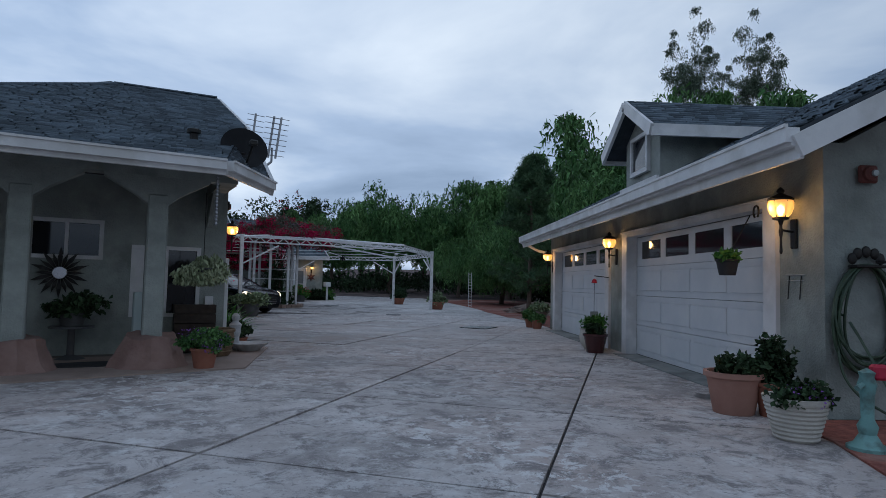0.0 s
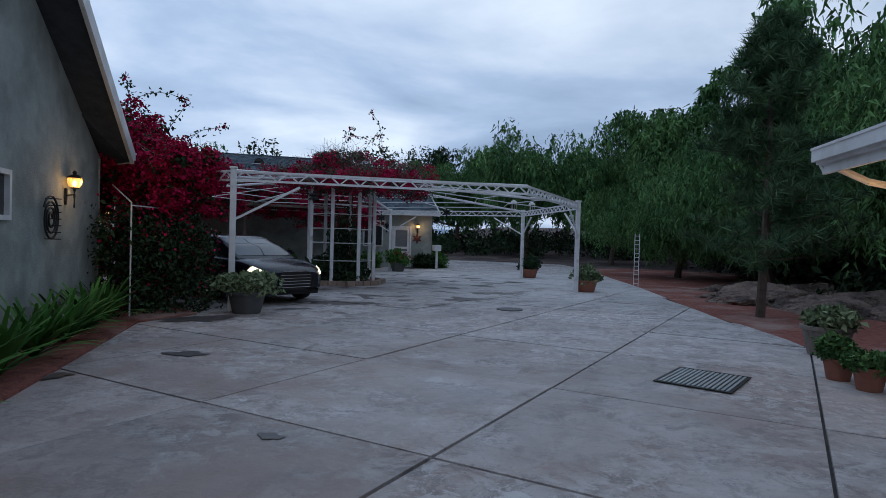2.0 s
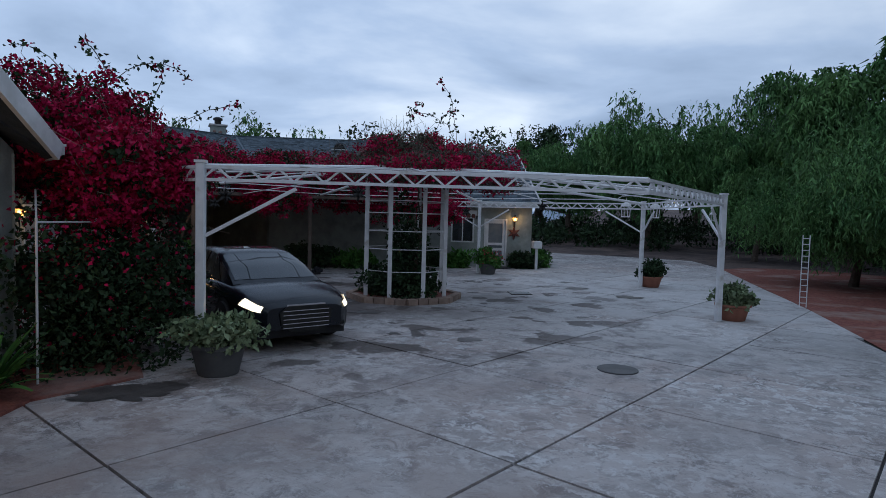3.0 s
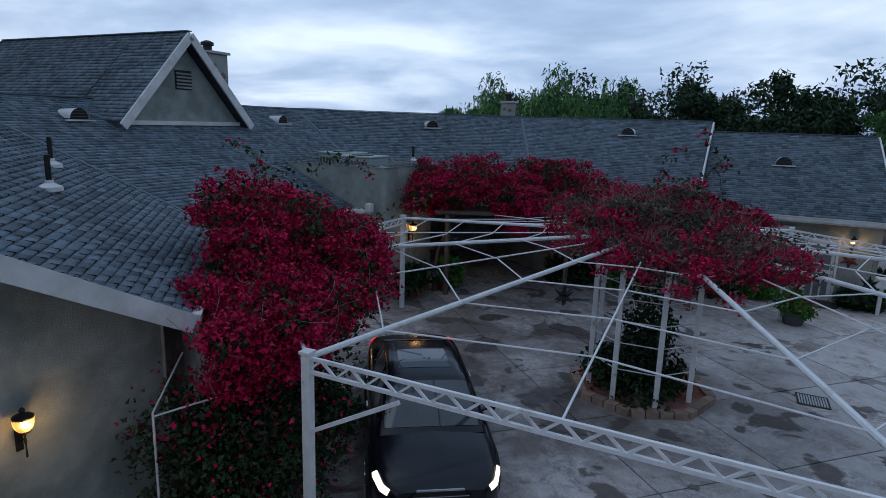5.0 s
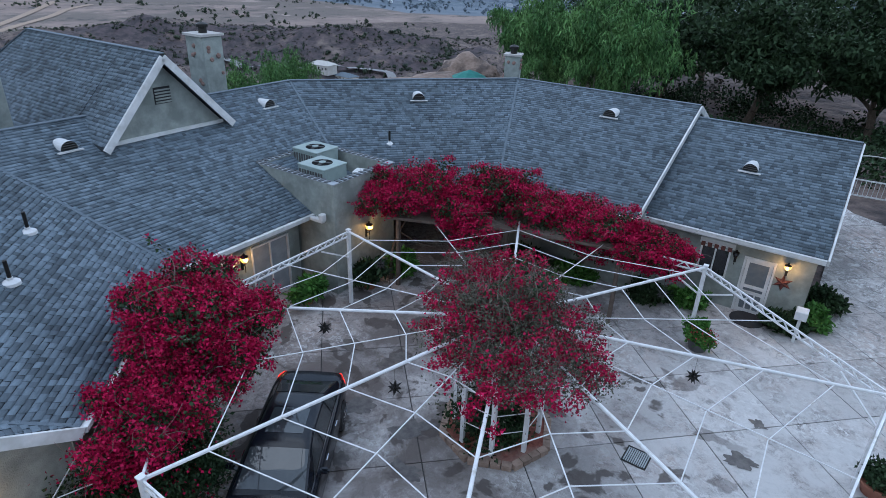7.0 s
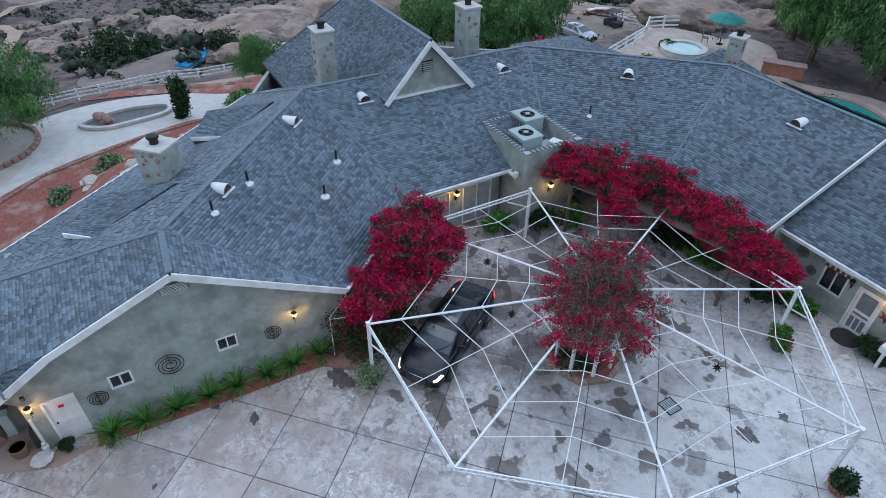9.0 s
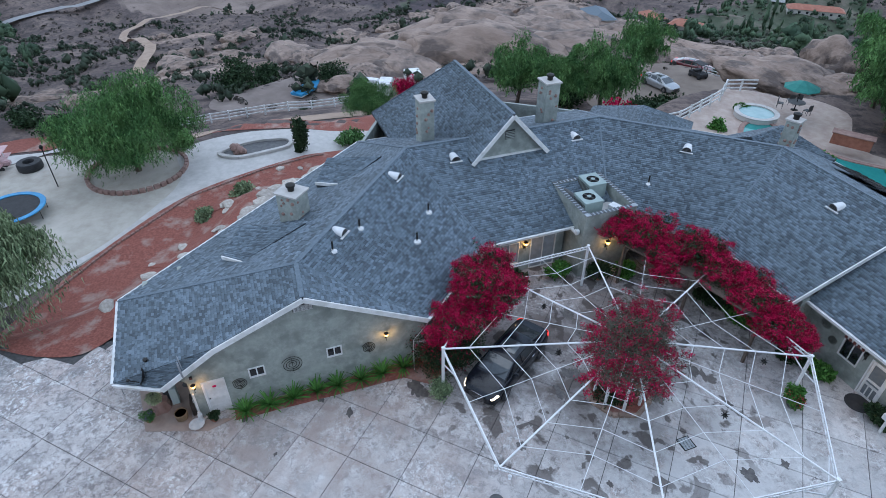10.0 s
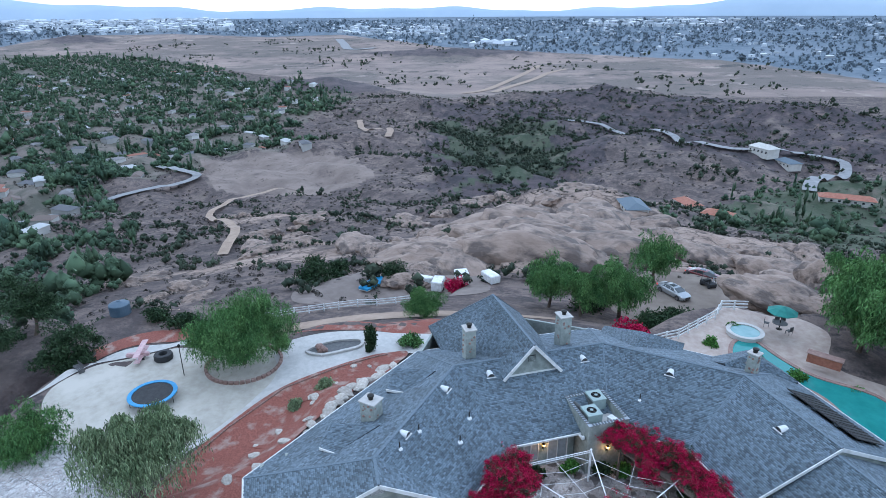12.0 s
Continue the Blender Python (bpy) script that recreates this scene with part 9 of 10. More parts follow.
for u, z, r in ((1.34, 2.05, 0.24), (1.93, 1.5, 0.2)):
    t = thing("round_wall_art", "round dark iron wall medallion on the low wing", "wall decoration", HOUSE @ pose(u, 10.58, z), group="iron medallions")
    for k, q in enumerate((1.0, 0.62, 0.3)):
        bm = bmesh.new()
        ring = [Vector((r * q * math.cos(a), -0.02 - 0.01 * k, r * q * math.sin(a))) for a in (2 * math.pi * i / 24 for i in range(25))]
        for p0_, p1_ in zip(ring, ring[1:]):
            tube(bm, p0_, p1_, 0.014, 5, cap=False)
        part("ring", bm, BLACKMETAL, t)
    for k in range(8):
        a = math.pi * k / 4
        part("spoke", tube(bmesh.new(), (0, 0, 0), (r * math.cos(a), -0.02, r * math.sin(a)), 0.008, 5), BLACKMETAL, t)
part("gable_vent", B((GU, -12.95, 4.72, GU + 0.03, -12.1, 5.08)), GREYPOT, house)
for k in range(6):
    part("vent_slat", B((GU + 0.03, -12.93, 4.74 + k * 0.055, GU + 0.05, -12.12, 4.76 + k * 0.055)), WHITE, house)
gv = thing("gable_louvre", "dark louvred vent high in the small gable", "vent", HOUSE @ pose(-13.74, 1.0, 6.2))
part("opening", B((0, -0.3, 0, 0.02, 0.3, 0.55)), BLACKCLOTH, gv)
for k in range(5):
    part("slat", B((0.02, -0.28, 0.03 + k * 0.1, 0.05, 0.28, 0.08 + k * 0.1)), STUCCO, gv)


def star(m, r, label, pts=6, mat=None):
    t = bmesh.new()
    c0, c1 = t.verts.new((0, -0.07, 0)), t.verts.new((0, 0.0, 0))
    ring = [t.verts.new(((r if i % 2 == 0 else r * 0.42) * math.sin(math.pi * i / pts), -0.01, (r if i % 2 == 0 else r * 0.42) * math.cos(math.pi * i / pts))) for i in range(2 * pts)]
    for i in range(2 * pts):
        t.faces.new((c0, ring[i], ring[(i + 1) % (2 * pts)])); t.faces.new((c1, ring[(i + 1) % (2 * pts)], ring[i]))
    return solid("metal_star", t, mat or RUST, label, "wall decoration", m)


RUST = material("rusty_red_metal", (0.10, 0.025, 0.02), (0.16, 0.05, 0.04), 5, 0.7, 0.2, 40)
star(HOUSE @ pose(5.1, 10.55, 1.5), 0.32, "rusty red metal star on the wall beside the screen door")
for i, t_ in ((4, 0.28), (7, 0.5), (0, 0.72), (6, 0.3), (3, 0.55)):
    p = vert[i].lerp(hub[i], t_)
    wire = thing("hanging_star", "dark metal star hanging on a wire from the pergola", "ornament", HOUSE @ pose(p.x, p.y, p.z), group="hanging stars")
    part("wire", tube(bmesh.new(), (0, 0, 0), (0, 0, -0.35), 0.004, 4), BLACKMETAL, wire)
    for yaw in (0, 60, 120):
        bm = bmesh.new()
        c0, c1 = bm.verts.new((0, -0.05, 0)), bm.verts.new((0, 0.05, 0))
        ring = [bm.verts.new(((0.2 if k % 2 == 0 else 0.08) * math.sin(math.pi * k / 6), 0, (0.2 if k % 2 == 0 else 0.08) * math.cos(math.pi * k / 6))) for k in range(12)]
        for k in range(12):
            bm.faces.new((c0, ring[k], ring[(k + 1) % 12])); bm.faces.new((c1, ring[(k + 1) % 12], ring[k]))
        part("star_point", bm, BLACKMETAL, wire, m=pose(0, 0, -0.55, 0, 0, yaw))
# awning strip over the window of the low wing
aw = thing("window_valance", "red and white bunting board over the window", "valance", HOUSE @ pose(2.3, 10.55, 2.22))
part("board", B((0, -0.04, 0, 1.15, 0, 0.22)), WHITE, aw)
for k in range(5):
    part("flag", B((0.05 + k * 0.22, -0.055, -0.1, 0.19 + k * 0.22, -0.045, 0.06)), RUST, aw)
solid("doormat", bevel(lathe(bmesh.new(), [(0.55, 0), (0.55, 0.03), (0.02, 0.035)], 20), 0.003), BLACKCLOTH, "black half-round rubber doormat", "doormat", HOUSE @ pose(4.4, 10.1, 0.008))
mb = thing("mailbox_post", "white post with a small birdhouse box", "birdhouse", HOUSE @ pose(5.9, 9.6, 0))
part("post", B((-0.05, -0.05, 0, 0.05, 0.05, 0.9)), WHITE, mb)
part("box", bevel(B((-0.18, -0.22, 0.9, 0.18, 0.22, 1.2)), 0.02), WHITE, mb)
# lanterns and cages hanging from the pergola
for i, t_ in ((1, 0.02), (2, -0.04), (4, 0.1), (0, 0.9)):
    p = vert[i].lerp(vert[(i + 1) % 8], abs(t_) + 0.05)
    cg = thing("hanging_lantern", "small white wire lantern hanging from the girder", "lantern", HOUSE @ pose(p.x, p.y, ZC - 0.25) @ Matrix.Diagonal((0.62, 0.62, 0.62, 1)), group="hanging lanterns")
    part("hook", tube(bmesh.new(), (0, 0, 0), (0, 0, -0.12), 0.005, 4), WSTEEL, cg)
    part("cap", lathe(bmesh.new(), [(0.13, -0.2), (0.1, -0.14), (0.02, -0.1)], 8), WSTEEL, cg)
    for k in range(8):
        a = k * math.pi / 4
        part("bar", tube(bmesh.new(), (0.11 * math.cos(a), 0.11 * math.sin(a), -0.2), (0.09 * math.cos(a), 0.09 * math.sin(a), -0.42), 0.006, 4), WSTEEL, cg)
    part("base", lathe(bmesh.new(), [(0.1, -0.44), (0.1, -0.42), (0.02, -0.42)], 8), WSTEEL, cg)
# fountain statue: a plain shape on a shell basin
WSTONE = material("white_cast_stone", (0.42, 0.43, 0.44), (0.54, 0.54, 0.54), 4, 0.8, 0.4, 40)
fs_ = solid("garden_statue", lathe(bmesh.new(), [(0.24, 0), (0.25, 0.06), (0.2, 0.11), (0.13, 0.16), (0.12, 0.3), (0.16, 0.42), (0.15, 0.5), (0.18, 0.6), (0.08, 0.68), (0.11, 0.75), (0.11, 0.81), (0.06, 0.87), (0.01, 0.88)], 16), WSTONE, "white cast-stone garden statue", "statue", HOUSE @ pose(-4.92, -17.6, 0.02) @ Matrix.Diagonal((0.6, 0.6, 0.72, 1)))
basin = thing("shell_basin", "white scalloped shell basin on the ground", "bird bath", HOUSE @ pose(-4.72, -17.8, 0.02))
bm = bmesh.new()
n = 24
lo_ = [bm.verts.new((0.16 * math.cos(2 * math.pi * i / n), 0.16 * math.sin(2 * math.pi * i / n), 0.0)) for i in range(n)]
mi_ = [bm.verts.new((0.32 * (1 + 0.07 * (i % 2)) * math.cos(2 * math.pi * i / n), 0.32 * (1 + 0.07 * (i % 2)) * math.sin(2 * math.pi * i / n), 0.13)) for i in range(n)]
in_ = [bm.verts.new((0.24 * math.cos(2 * math.pi * i / n), 0.24 * math.sin(2 * math.pi * i / n), 0.07)) for i in range(n)]
for a, b in ((lo_, mi_), (mi_, in_)):
    for i in range(n):
        bm.faces.new((a[i], a[(i + 1) % n], b[(i + 1) % n], b[i]))
bm.faces.new(in_); bm.faces.new(lo_[::-1])
part("bowl", bm, WSTONE, basin)
# things on the garage wall
hose = thing("garden_hose", "coiled green garden hose on an ornate iron wall bracket", "hose", pose(3.93, 6.08, 1.02))
HOSEGREEN = material("green_hose", (0.025, 0.05, 0.03), (0.05, 0.085, 0.05), 6, 0.5, 0.1, 40)
rng = np.random.default_rng(77)
for k in range(9):
    bm = bmesh.new()
    w_, h_, dx, dy = 0.27 + rng.uniform(-0.03, 0.08), 0.47 + rng.uniform(-0.03, 0.10), rng.uniform(-0.03, 0.03), -0.04 - 0.016 * (k % 4)
    loop = [Vector((dx + w_ * math.sin(a) * (1 - 0.12 * math.cos(a)), dy - 0.02 * math.sin(a * 2 + k), 0.50 - h_ * (1 - math.cos(a)))) for a in (2 * math.pi * i / 30 for i in range(31))]
    for p, q in zip(loop, loop[1:]):
        tube(bm, p, q, 0.014, 6, cap=False)
    smooth(part("coil", bm, HOSEGREEN, hose), 60)
bm = bmesh.new()
tail = spline([(-0.24, -0.06, 0.0), (-0.32, -0.1, -0.45), (-0.22, -0.22, -0.75), (0.02, -0.5, -0.95), (0.05, -0.9, -0.985), (-0.3, -1.0, -0.985)], 8)
for p, q in zip(tail, tail[1:]):
    tube(bm, Vector(p), Vector(q), 0.013, 6, cap=False)
part("tail", bm, HOSEGREEN, hose)
part("bracket", bevel(B((-0.16, -0.14, 0.47, 0.16, 0, 0.5)), 0.008), BLACKMETAL, hose, "ornate black iron bracket")
for k in range(5):
    a = math.pi * (k + 0.5) / 5
    bm = bmesh.new()
    bmesh.ops.create_icosphere(bm, subdivisions=2, radius=0.05, matrix=Matrix.Translation((0.15 * math.cos(a), -0.05, 0.53 + 0.1 * math.sin(a))) @ Matrix.Diagonal((1, 0.4, 1.2, 1)))
    smooth(part("scroll", bm, BLACKMETAL, hose), 60)
part("hook_arm", tube(bmesh.new(), (0.1, -0.06, 0.52), (0.26, -0.12, 0.55), 0.014, 6), BLACKMETAL, hose)
TURQ = material("turquoise_paint", (0.13, 0.30, 0.29), (0.19, 0.38, 0.36), 3, 0.6, 0.2, 40, c3=(0.09, 0.16, 0.15), scale3=6.0)
hp = thing("hose_stand", "turquoise cast-iron water spigot stand at the garage corner", "tap", pose(3.06, 4.93, 0.02))
smooth(part("pipe", lathe(bmesh.new(), [(0.15, 0), (0.15, 0.025), (0.10, 0.05), (0.06, 0.12), (0.075, 0.18), (0.045, 0.24), (0.05, 0.42), (0.07, 0.5), (0.05, 0.56), (0.06, 0.6), (0.01, 0.63)], 16), TURQ, hp))
part("spout", tube(bmesh.new(), (0, 0, 0.52), (-0.12, -0.05, 0.48), 0.022, 8), TURQ, hp)
part("valve", bevel(B((0.04, -0.05, 0.54, 0.17, 0.05, 0.66)), 0.02), REDFL, hp, "red valve box")
al = thing("alarm_bell", "red fire-alarm horn with a grey face on the garage end wall", "alarm", pose(3.98, 6.08, 2.42))
part("box", bevel(B((-0.10, -0.05, -0.08, 0.10, 0, 0.10)), 0.02), RUST, al)
part("dome", lathe(bmesh.new(), [(0.075, 0), (0.07, 0.03), (0.045, 0.045), (0.03, 0.04), (0.005, 0.05)], 18, pose(0, -0.05, 0.01, 90)), RUST, al)
part("sounder", lathe(bmesh.new(), [(0.035, 0), (0.03, 0.02), (0.005, 0.022)], 14, pose(0.02, -0.095, 0.01, 90)), GALV, al)
th = thing("wall_ornament", "thin wire key rack with hooks below the lantern", "wall decoration", pose(3.545, 6.55, 1.42))
part("rack", tube(bmesh.new(), (0, -0.16, 0), (0, 0.16, 0), 0.008, 5), GALV, th)
part("rack", tube(bmesh.new(), (0, -0.14, -0.06), (0, 0.14, -0.06), 0.006, 5), GALV, th)
for y in (-0.1, 0.1):
    part("hook", tube(bmesh.new(), (0, y, 0), (-0.02, y, -0.26), 0.006, 5), BLACKMETAL, th)
sheet("mulch_bed", [(3.04, 5.98), (2.97, 5.2), (2.72, 4.37), (2.35, 3.1), (7.5, 3.1), (7.5, 5.98)], 0.02, MULCH, "reddish bark mulch at the garage end wall", "mulch", d=0.04)
hpot = thing("hanging_planter", "dark hanging pot with bright ferny foliage on the garage front", "potted plant", pose(3.2, 7.3, 1.42))
smooth(part("pot", pot_mesh(0.13, 0.19), BLACKCLOTH, hpot))
attach("foliage", shrub_mesh("foliage", 150, (0.13, 0.13, 0.07), 600, 0.045, LEAF_FERN, 1.4), hpot, m=pose(0, 0, 0.16))
part("hook", tube(bmesh.new(), (0, 0, 0.2), (0.28, 0, 0.72), 0.008, 5), BLACKMETAL, hpot)
hb = thing("hanging_planter", "hanging basket of pale trailing succulents at the porch", "potted plant", HOUSE @ pose(-5.71, -19.2, 1.2))
attach("foliage", shrub_mesh("foliage", 151, (0.32, 0.32, 0.22), 2800, 0.055, material("pale_succulent", (0.22, 0.27, 0.15), (0.32, 0.36, 0.22), 4, 0.6, 0.0, island=0.3), 1.6, 1.0), hb)
smooth(part("pot", pot_mesh(0.2, 0.2), GREYPOT, hb))
part("hanger", tube(bmesh.new(), (0, 0, 0.2), (0, 0, 1.3), 0.006, 5), BLACKMETAL, hb)
chime = thing("wind_chime", "red bell wind chime on an iron arm between the garage doors", "wind chime", pose(3.5, 12.55, 1.45))
part("arm", tube(bmesh.new(), (0.0, 0, 0), (-0.3, 0, 0.03), 0.01, 5), BLACKMETAL, chime)
part("bell", lathe(bmesh.new(), [(0.06, -0.12), (0.045, -0.06), (0.01, -0.03)], 12, pose(-0.3, 0, 0)), REDFL, chime)
part("wire", tube(bmesh.new(), (-0.3, 0, -0.12), (-0.3, 0, -0.75), 0.006, 5), BLACKMETAL, chime)
part("sail", bevel(B((-0.38, -0.01, -0.85, -0.22, 0.01, -0.7)), 0.004), GALV, chime)
cm = thing("horseshoe", "dark iron horseshoe hung above the garage door", "wall decoration", pose(3.44, 7.1, 2.16))
bm = bmesh.new()
shoe = [Vector((0, 0.055 * math.sin(a), 0.07 * math.cos(a))) for a in (math.radians(150 - 300 * i / 16) for i in range(17))]
for p, q in zip(shoe, shoe[1:]):
    tube(bm, p, q, 0.012, 5)
part("shoe", bm, BLACKMETAL, cm)
# wire trellis by the bougainvillea
tr = thing("garden_trellis", "thin white rusty plant trellis frame", "trellis", HOUSE @ pose(-4.45, -8.0, 0))
bm = bmesh.new()
tube(bm, (0, 0, 0), (0, 0, 2.0), 0.015, 6); tube(bm, (0, 0, 2.0), (-0.5, 0.9, 2.35), 0.012, 6); tube(bm, (0.0, 0, 1.95), (0.3, 0.9, 1.95), 0.012, 6)
part("frame", bm, WSTEEL, tr)
wire = thing("wire_trellis_post", "white lattice post at the drive edge", "trellis", pose(2.65, 33.3, 0))
for x in (-0.09, 0.07):
    part("upright", B((x, -0.01, 0, x + 0.02, 0.01, 1.9)), WSTEEL, wire)
for k in range(12):
    part("rung", B((-0.07, -0.008, 0.1 + k * 0.155, 0.07, 0.008, 0.12 + k * 0.155)), WSTEEL, wire)
lamp_post = thing("yard_lamp_post", "thin dark lamp post on the sand court", "lamp post", at(-24.5, -9.8))
part("pole", tube(bmesh.new(), (0, 0, 0), (0, 0, 3.2), 0.04, 8), BLACKMETAL, lamp_post)
part("head", lathe(bmesh.new(), [(0.06, 3.2), (0.13, 3.3), (0.13, 3.45), (0.03, 3.55)], 10), BLACKMETAL, lamp_post)

# ---- houses on the far slopes ----
TILE_RED = material("red_clay_roof", (0.30, 0.11, 0.075), (0.38, 0.16, 0.11), 0.6, 0.85, 0.3, 3)
def far_house(x, y, w, d, h, yaw, roof_mat, wall_mat, label):
    t = thing("far_house", label, "house", at(x, y, yaw))
    part("wall", B((-w / 2, -d / 2, -2, w / 2, d / 2, h)), wall_mat, t)
    bm = bmesh.new()
    e = 0.8
    vs = [bm.verts.new(p) for p in ((-w / 2 - e, -d / 2 - e, h), (w / 2 + e, -d / 2 - e, h), (w / 2 + e, d / 2 + e, h), (-w / 2 - e, d / 2 + e, h), (-w / 2 + d * 0.35, 0, h + d * 0.24), (w / 2 - d * 0.35, 0, h + d * 0.24))]
    for q in ((0, 1, 5, 4), (1, 2, 5), (2, 3, 4, 5), (3, 0, 4), (3, 2, 1, 0)):
        bm.faces.new([vs[i] for i in q])
    part("roof", bm, roof_mat, t)
    n = max(2, int(w / 4))
    for i in range(n):
        for s in (-1, 1):
            xx = -w / 2 + (i + 0.5) * w / n
            wd = part("window", B((xx - 0.8, s * d / 2 - 0.05, h * 0.35, xx + 0.8, s * d / 2 + 0.05, h * 0.75)), WHITE, t)
            part("pane", B((xx - 0.7, s * (d / 2 + 0.06) - 0.01, h * 0.38, xx + 0.7, s * (d / 2 + 0.06) + 0.01, h * 0.72)), GLASS, wd)
    return t


CREAM = material("cream_wall", (0.46, 0.44, 0.41), (0.55, 0.53, 0.50), 0.5, 0.9, 0.1, 5)
for x, y, w, d, h, yaw, rm, lb in ((-345, 104, 26, 15, 6, 20, TILE_RED, "cream house with a red tile roof"), (-248, 96, 18, 12, 4, 60, TILE_RED, "cream house with a red tile roof"), (-232, 58, 24, 14, 4, 10, RIDGE, "grey-roofed house among rocks"),
                                   (-366, 198, 46, 14, 5, 75, TILE_RED, "long red-roofed house in a garden"), (-534, 200, 34, 20, 9, 30, CREAM, "white flat house by the bend of the road"), (-519, 216, 30, 18, 6, 20, RIDGE, "grey-roofed house by the bend of the road")):
    far_house(x, y, w * 0.62, d * 0.62, h * 0.7, yaw, rm, CREAM, lb)
ROADM = material("pale_asphalt", (0.20, 0.197, 0.20), (0.26, 0.256, 0.26), 0.3, 0.9, 0.2, 3)


def ribbon(name, pts, w, mat, label, lift=0.45):
    bm = bmesh.new()
    c = []
    for i in range(len(pts) - 1):
        p0, p, q, p3 = (np.array(pts[min(max(i + j, 0), len(pts) - 1)], dtype=float) for j in (-1, 0, 1, 2))
        k = max(3, int(np.linalg.norm(q - p) / 6))
        c += [0.5 * (2 * p + (q - p0) * s + (2 * p0 - 5 * p + 4 * q - p3) * s * s + (3 * p - p0 - 3 * q + p3) * s ** 3) for s in np.linspace(0, 1, k, endpoint=False)]
    c.append(np.array(pts[-1], dtype=float))
    prev = None
    high = [land_z(*p) for p in c]
    for i, p in enumerate(c):
        d = c[min(i + 1, len(c) - 1)] - c[max(i - 1, 0)]
        n_ = np.array([-d[1], d[0]]); n_ = n_ / (np.linalg.norm(n_) + 1e-9) * w / 2
        a, b = p + n_, p - n_
        zz = max(land_z(*a), land_z(*b), max(high[max(i - 2, 0):i + 3])) + lift
        cur = (bm.verts.new((*a, zz)), bm.verts.new((*b, zz)))
        if prev:
            bm.faces.new((prev[0], prev[1], cur[1], cur[0]))
        prev = cur
    return solid(name, bm, mat, label, "road", kind="structure")


ribbon("road", [(-735, 34), (-700, 92), (-640, 130), (-569, 156), (-541, 183), (-551, 229), (-549, 251), (-538, 266), (-500, 252), (-470, 228), (-424, 200), (-390, 186)], 8.5, ROADM, "pale road winding over the ridge", 1.3)
ribbon("road", [(-215, -266), (-261, -259), (-305, -252), (-345, -232), (-362, -226), (-372, -243), (-385, -262), (-420, -300)], 6.0, ROADM, "pale road on the opposite slope", 0.9)
ribbon("track", [(-130, -70), (-161, -83), (-200, -114), (-230, -137), (-260, -147), (-300, -150), (-345, -140)], 3.2, DIRT, "bare dirt track", 0.5)
ribbon("road", [(-2674, -945), (-2420, -835), (-2171, -724), (-2240, -650)], 34, ROADM, "pale straight road over the grassland", 1.2)
ribbon("track", [(-1060, -140), (-1128, -109), (-1300, -80), (-1475, -56), (-1700, -30)], 14, DIRT, "bare straight track over the grassland", 0.8)
ribbon("track", [(-1090, -90), (-1177, -71), (-1330, -30), (-1480, -3), (-1600, 40)], 14, DIRT, "bare straight track over the grassland", 0.8)
ribbon("track", [(-700, -215), (-640, -190), (-600, -150), (-560, -140)], 7, DIRT, "bare dirt track below the dark hill", 1.0)

# pale stones along the lower edge of the roof and in the red bed
PALEROCK = material("pale_garden_rock", (0.36, 0.31, 0.27), (0.52, 0.47, 0.42), 2.5, 0.92, 0.7, 12, per_object=0.2)
rk = random.Random(77)
ROCKS = []
for k in range(4):
    bm = bmesh.new(); bmesh.ops.create_icosphere(bm, subdivisions=2, radius=1.0)
    for v_ in bm.verts:
        v_.co *= 1 + 0.4 * noise.noise(v_.co * 1.6 + Vector((k * 7, 1, 2)))
        v_.co.z *= 0.6
    me = bpy.data.meshes.new("garden_rock"); bm.to_mesh(me); bm.free(); me.materials.append(PALEROCK); ROCKS.append(me)


def garden_rock(x, y, s):
    ob = new("garden_rock", ROCKS[rk.randrange(4)])
    ob.matrix_basis = pose(x, y, land_z(x, y) + 0.16 + 0.1 * s, 0, 0, rk.uniform(0, 180)) @ Matrix.Diagonal((s * rk.uniform(1, 1.7), s, s * 0.8, 1))
    tagged(ob, "pale weathered rock lying in the red mulch", "rock", "garden rocks")


for k in range(34):
    a = k / 33
    x, y = -11.5 + (-29.0 + 11.5) * a + rk.uniform(-0.5, 0.5), 6.0 + (10.2 - 6.0) * a + rk.uniform(-0.9, 0.2)
    garden_rock(x, y, rk.uniform(0.22, 0.6))
for k in range(18):
    a = rk.random()
    garden_rock(-10 - 19 * a + rk.uniform(-1, 1), 3.0 + 4.5 * a + rk.uniform(-2.2, 1.2), rk.uniform(0.15, 0.5))
# scalloped edging along the path
edge = thing("path_edging", "scalloped rose-coloured brick edging along the path", "edging")
pts = [(-7.6, -2.4), (-10.9, -2.9), (-17.6, -1.4), (-24.0, 0.9), (-28.4, 4.8), (-31.8, 9.0)]
for (x0, y0), (x1, y1) in zip(pts, pts[1:]):
    n = int(math.hypot(x1 - x0, y1 - y0) / 0.36)
    for i in range(n):
        x, y = x0 + (x1 - x0) * i / n, y0 + (y1 - y0) * i / n
        part("brick", bevel(B((-0.16, -0.06, -0.1, 0.16, 0.06, 0.26)), 0.04), STONE, edge, m=pose(x, y, land_z(x, y) + 0.05, 0, 0, math.degrees(math.atan2(y1 - y0, x1 - x0))))

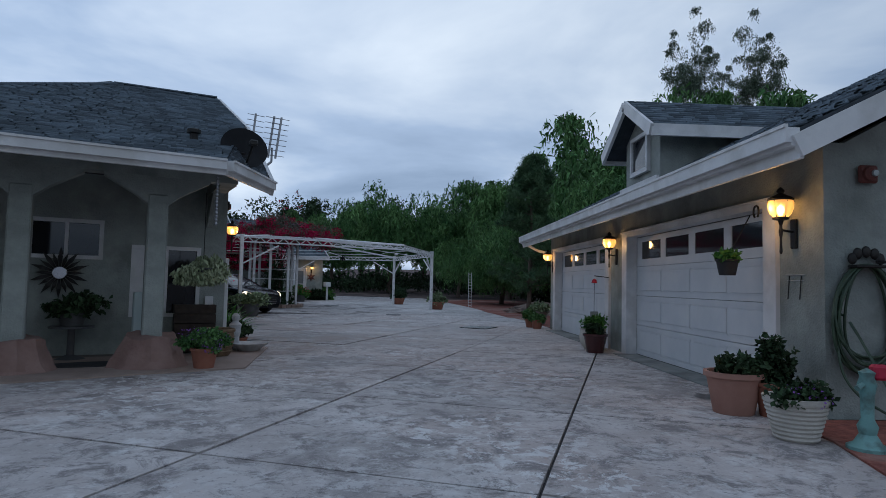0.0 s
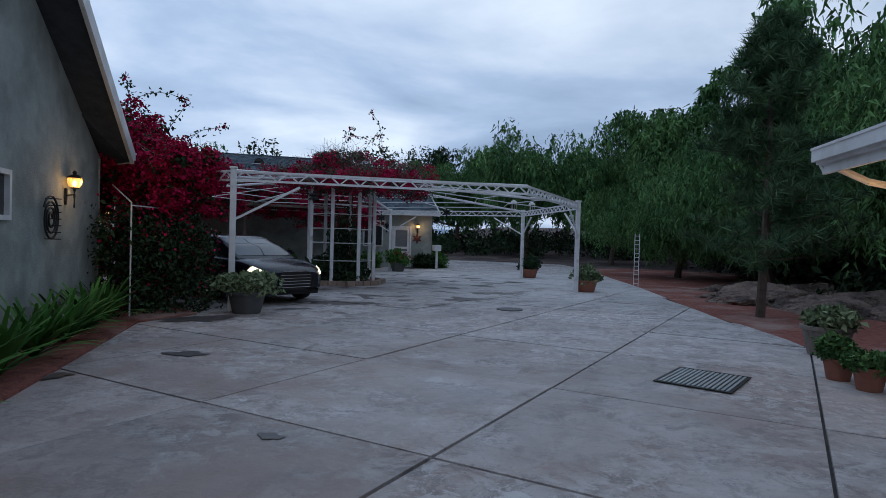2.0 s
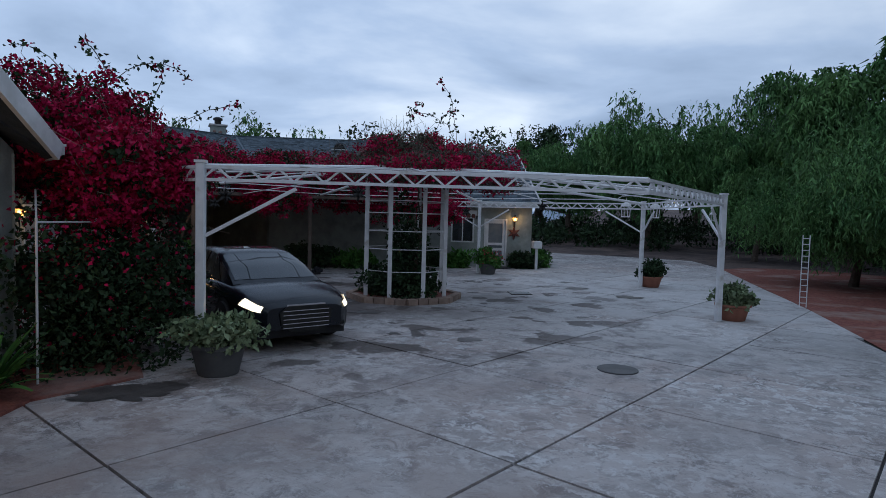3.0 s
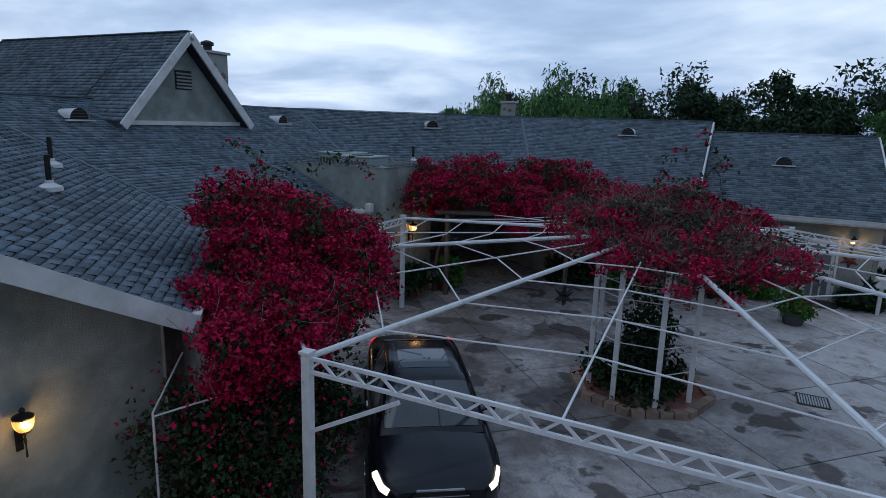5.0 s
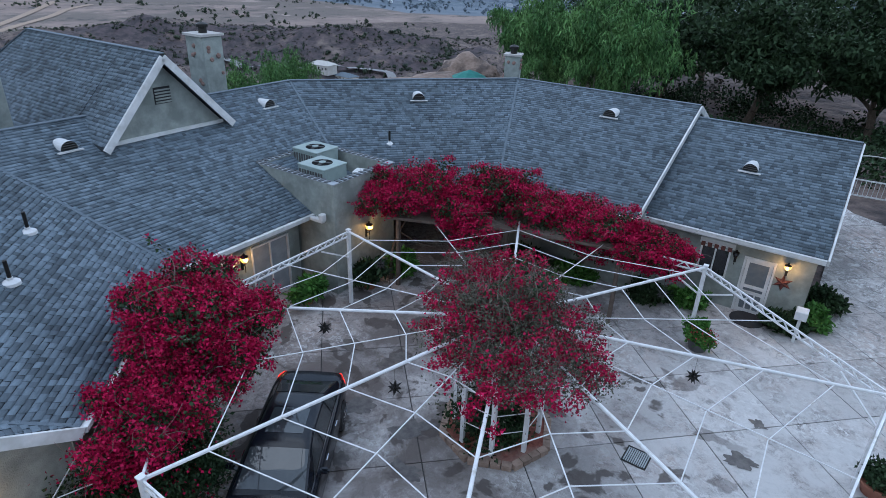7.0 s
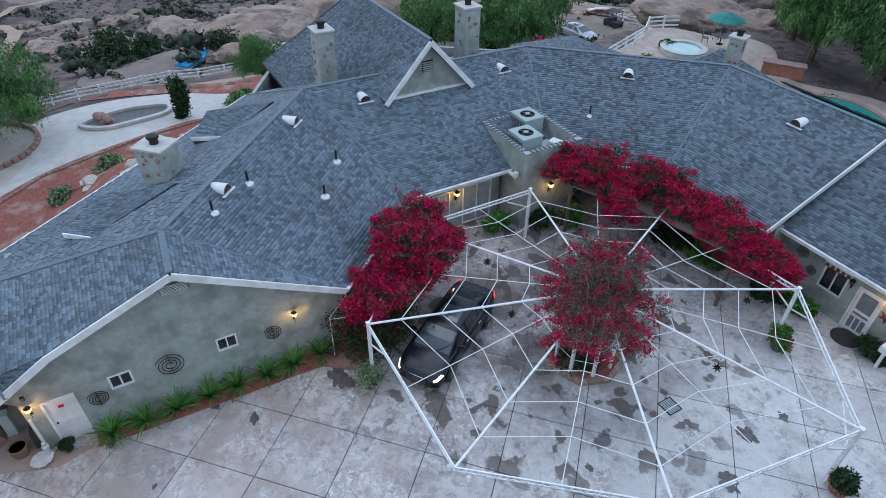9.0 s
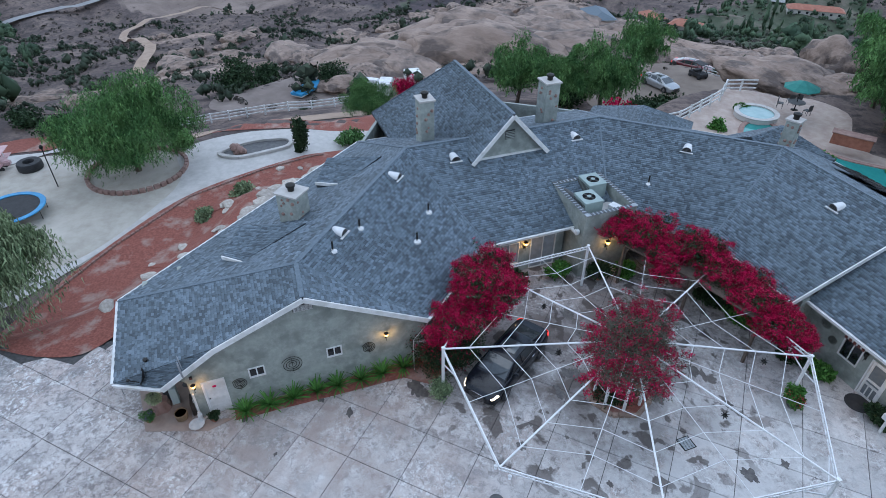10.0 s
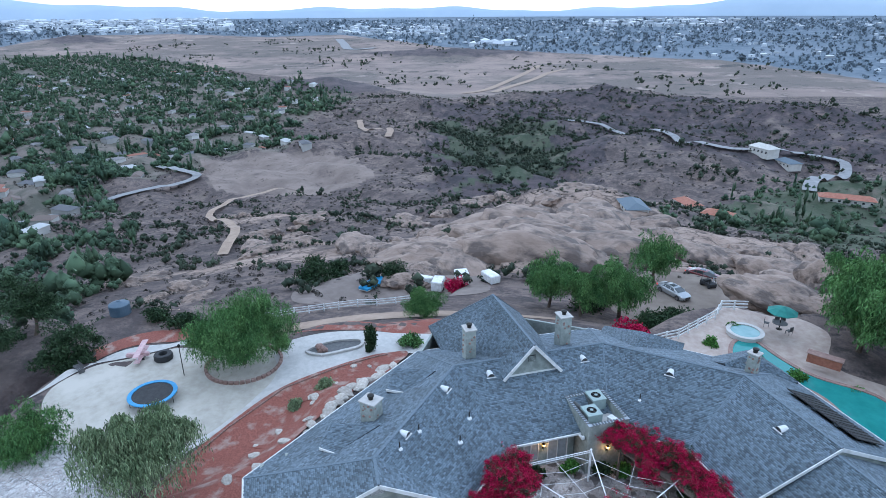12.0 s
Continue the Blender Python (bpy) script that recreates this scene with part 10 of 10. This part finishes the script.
# white gate with an arched top across the back drive
gate = thing("drive_gate", "white metal drive gate with an arched top", "gate", pose(-12.6, 56.2, 0, 0, 0, 30))
for x in (-1.6, 1.5):
    part("post", B((x, -0.06, 0, x + 0.12, 0.06, 1.7)), WHITE, gate)
for z in (0.2, 1.05):
    part("rail", B((-1.48, -0.02, z, 1.5, 0.02, z + 0.07)), WHITE, gate)
for k in range(14):
    x = -1.38 + k * 0.21
    part("bar", B((x, -0.012, 0.27, x + 0.025, 0.012, 1.05)), WHITE, gate)
bm = bmesh.new()
for k in range(12):
    a, b = math.pi * k / 12, math.pi * (k + 1) / 12
    tube(bm, (1.55 * math.cos(a), 0, 1.7 + 0.7 * math.sin(a)), (1.55 * math.cos(b), 0, 1.7 + 0.7 * math.sin(b)), 0.03, 6, cap=False)
part("arch", bm, WHITE, gate)

part("downspout", bevel(B((GU + 0.004, -17.66, 0.1, GU + 0.07, -17.58, 1.6)), 0.01), WHITE, house)
ab = thing("alarm_box", "small dark red alarm box above the corner lantern", "alarm", HOUSE @ pose(GU, -17.48, 2.45))
part("case", bevel(B((0, -0.06, 0, 0.06, 0.06, 0.16)), 0.01), BLACKMETAL, ab)
part("lens", bevel(B((0.06, -0.035, 0.02, 0.09, 0.035, 0.12)), 0.01), RUST, ab)
crate = thing("wooden_planter_box", "dark rough wooden box behind the wicker pot", "planter", HOUSE @ pose(-5.6, -17.72, 0.02))
for k in range(5):
    part("plank", B((-0.34, -0.2, 0.02 + k * 0.155, 0.3, 0.14, 0.165 + k * 0.155)), material("charred_wood", (0.035, 0.025, 0.02), (0.06, 0.045, 0.035), 8, 0.9, 0.4, 40) if k == 0 else bpy.data.materials["charred_wood"], crate)

# timber cover over the back patio, below the bougainvillea
cover = thing("patio_cover", "low timber patio cover below the bougainvillea", "patio roof", HOUSE)
TIMBER = material("weathered_timber", (0.10, 0.075, 0.06), (0.16, 0.12, 0.10), 4, 0.85, 0.4, 30, stretch=(1, 6, 1))
outline = ((-7.8, 6.1), (-5.2, 9.65), (0.15, 9.65), (0.9, 7.0), (-1.2, 6.6), (-3.2, 6.0), (-5.4, 5.0), (-6.9, 4.4))
part("deck", prism(bmesh.new(), outline, 2.66, 2.76), TIMBER, cover)
for u, v in ((-6.6, 4.7), (-3.1, 6.2), (0.6, 7.0)):
    part("post", B((u - 0.06, v - 0.06, 0, u + 0.06, v + 0.06, 2.66)), TIMBER, cover)

# ---- shingles and slabs ----
v, f = courses(FACES, seed=2)
mid = v.reshape(-1, 6, 3).mean(1)
near_ = np.argsort(np.linalg.norm(mid - np.array([-6.2, -8.6, 3.8]), axis=1))[:300]
pick = np.zeros(len(mid), dtype=bool); pick[near_] = True
blocks = v.reshape(-1, 6, 3)
for b in blocks[pick]:
    attach("shingle", mesh_np("shingle", b, np.array([[0, 1, 2, 3], [4, 5, 1, 0]]), SHINGLE_ONE), roof)
rest = blocks[~pick].reshape(-1, 3)
base = np.arange(len(rest) // 6)[:, None] * 6
attach("shingles", mesh_np("shingles", rest, np.concatenate([base + np.array([[0, 1, 2, 3]]), base + np.array([[4, 5, 1, 0]])], 1).reshape(-1, 4), SHINGLE), roof, kind="stuff")
v, f = courses(GR + DR, seed=3)
attach("shingles", mesh_np("shingles", v, f, SHINGLE), g_roof, kind="stuff")
lay_slabs()
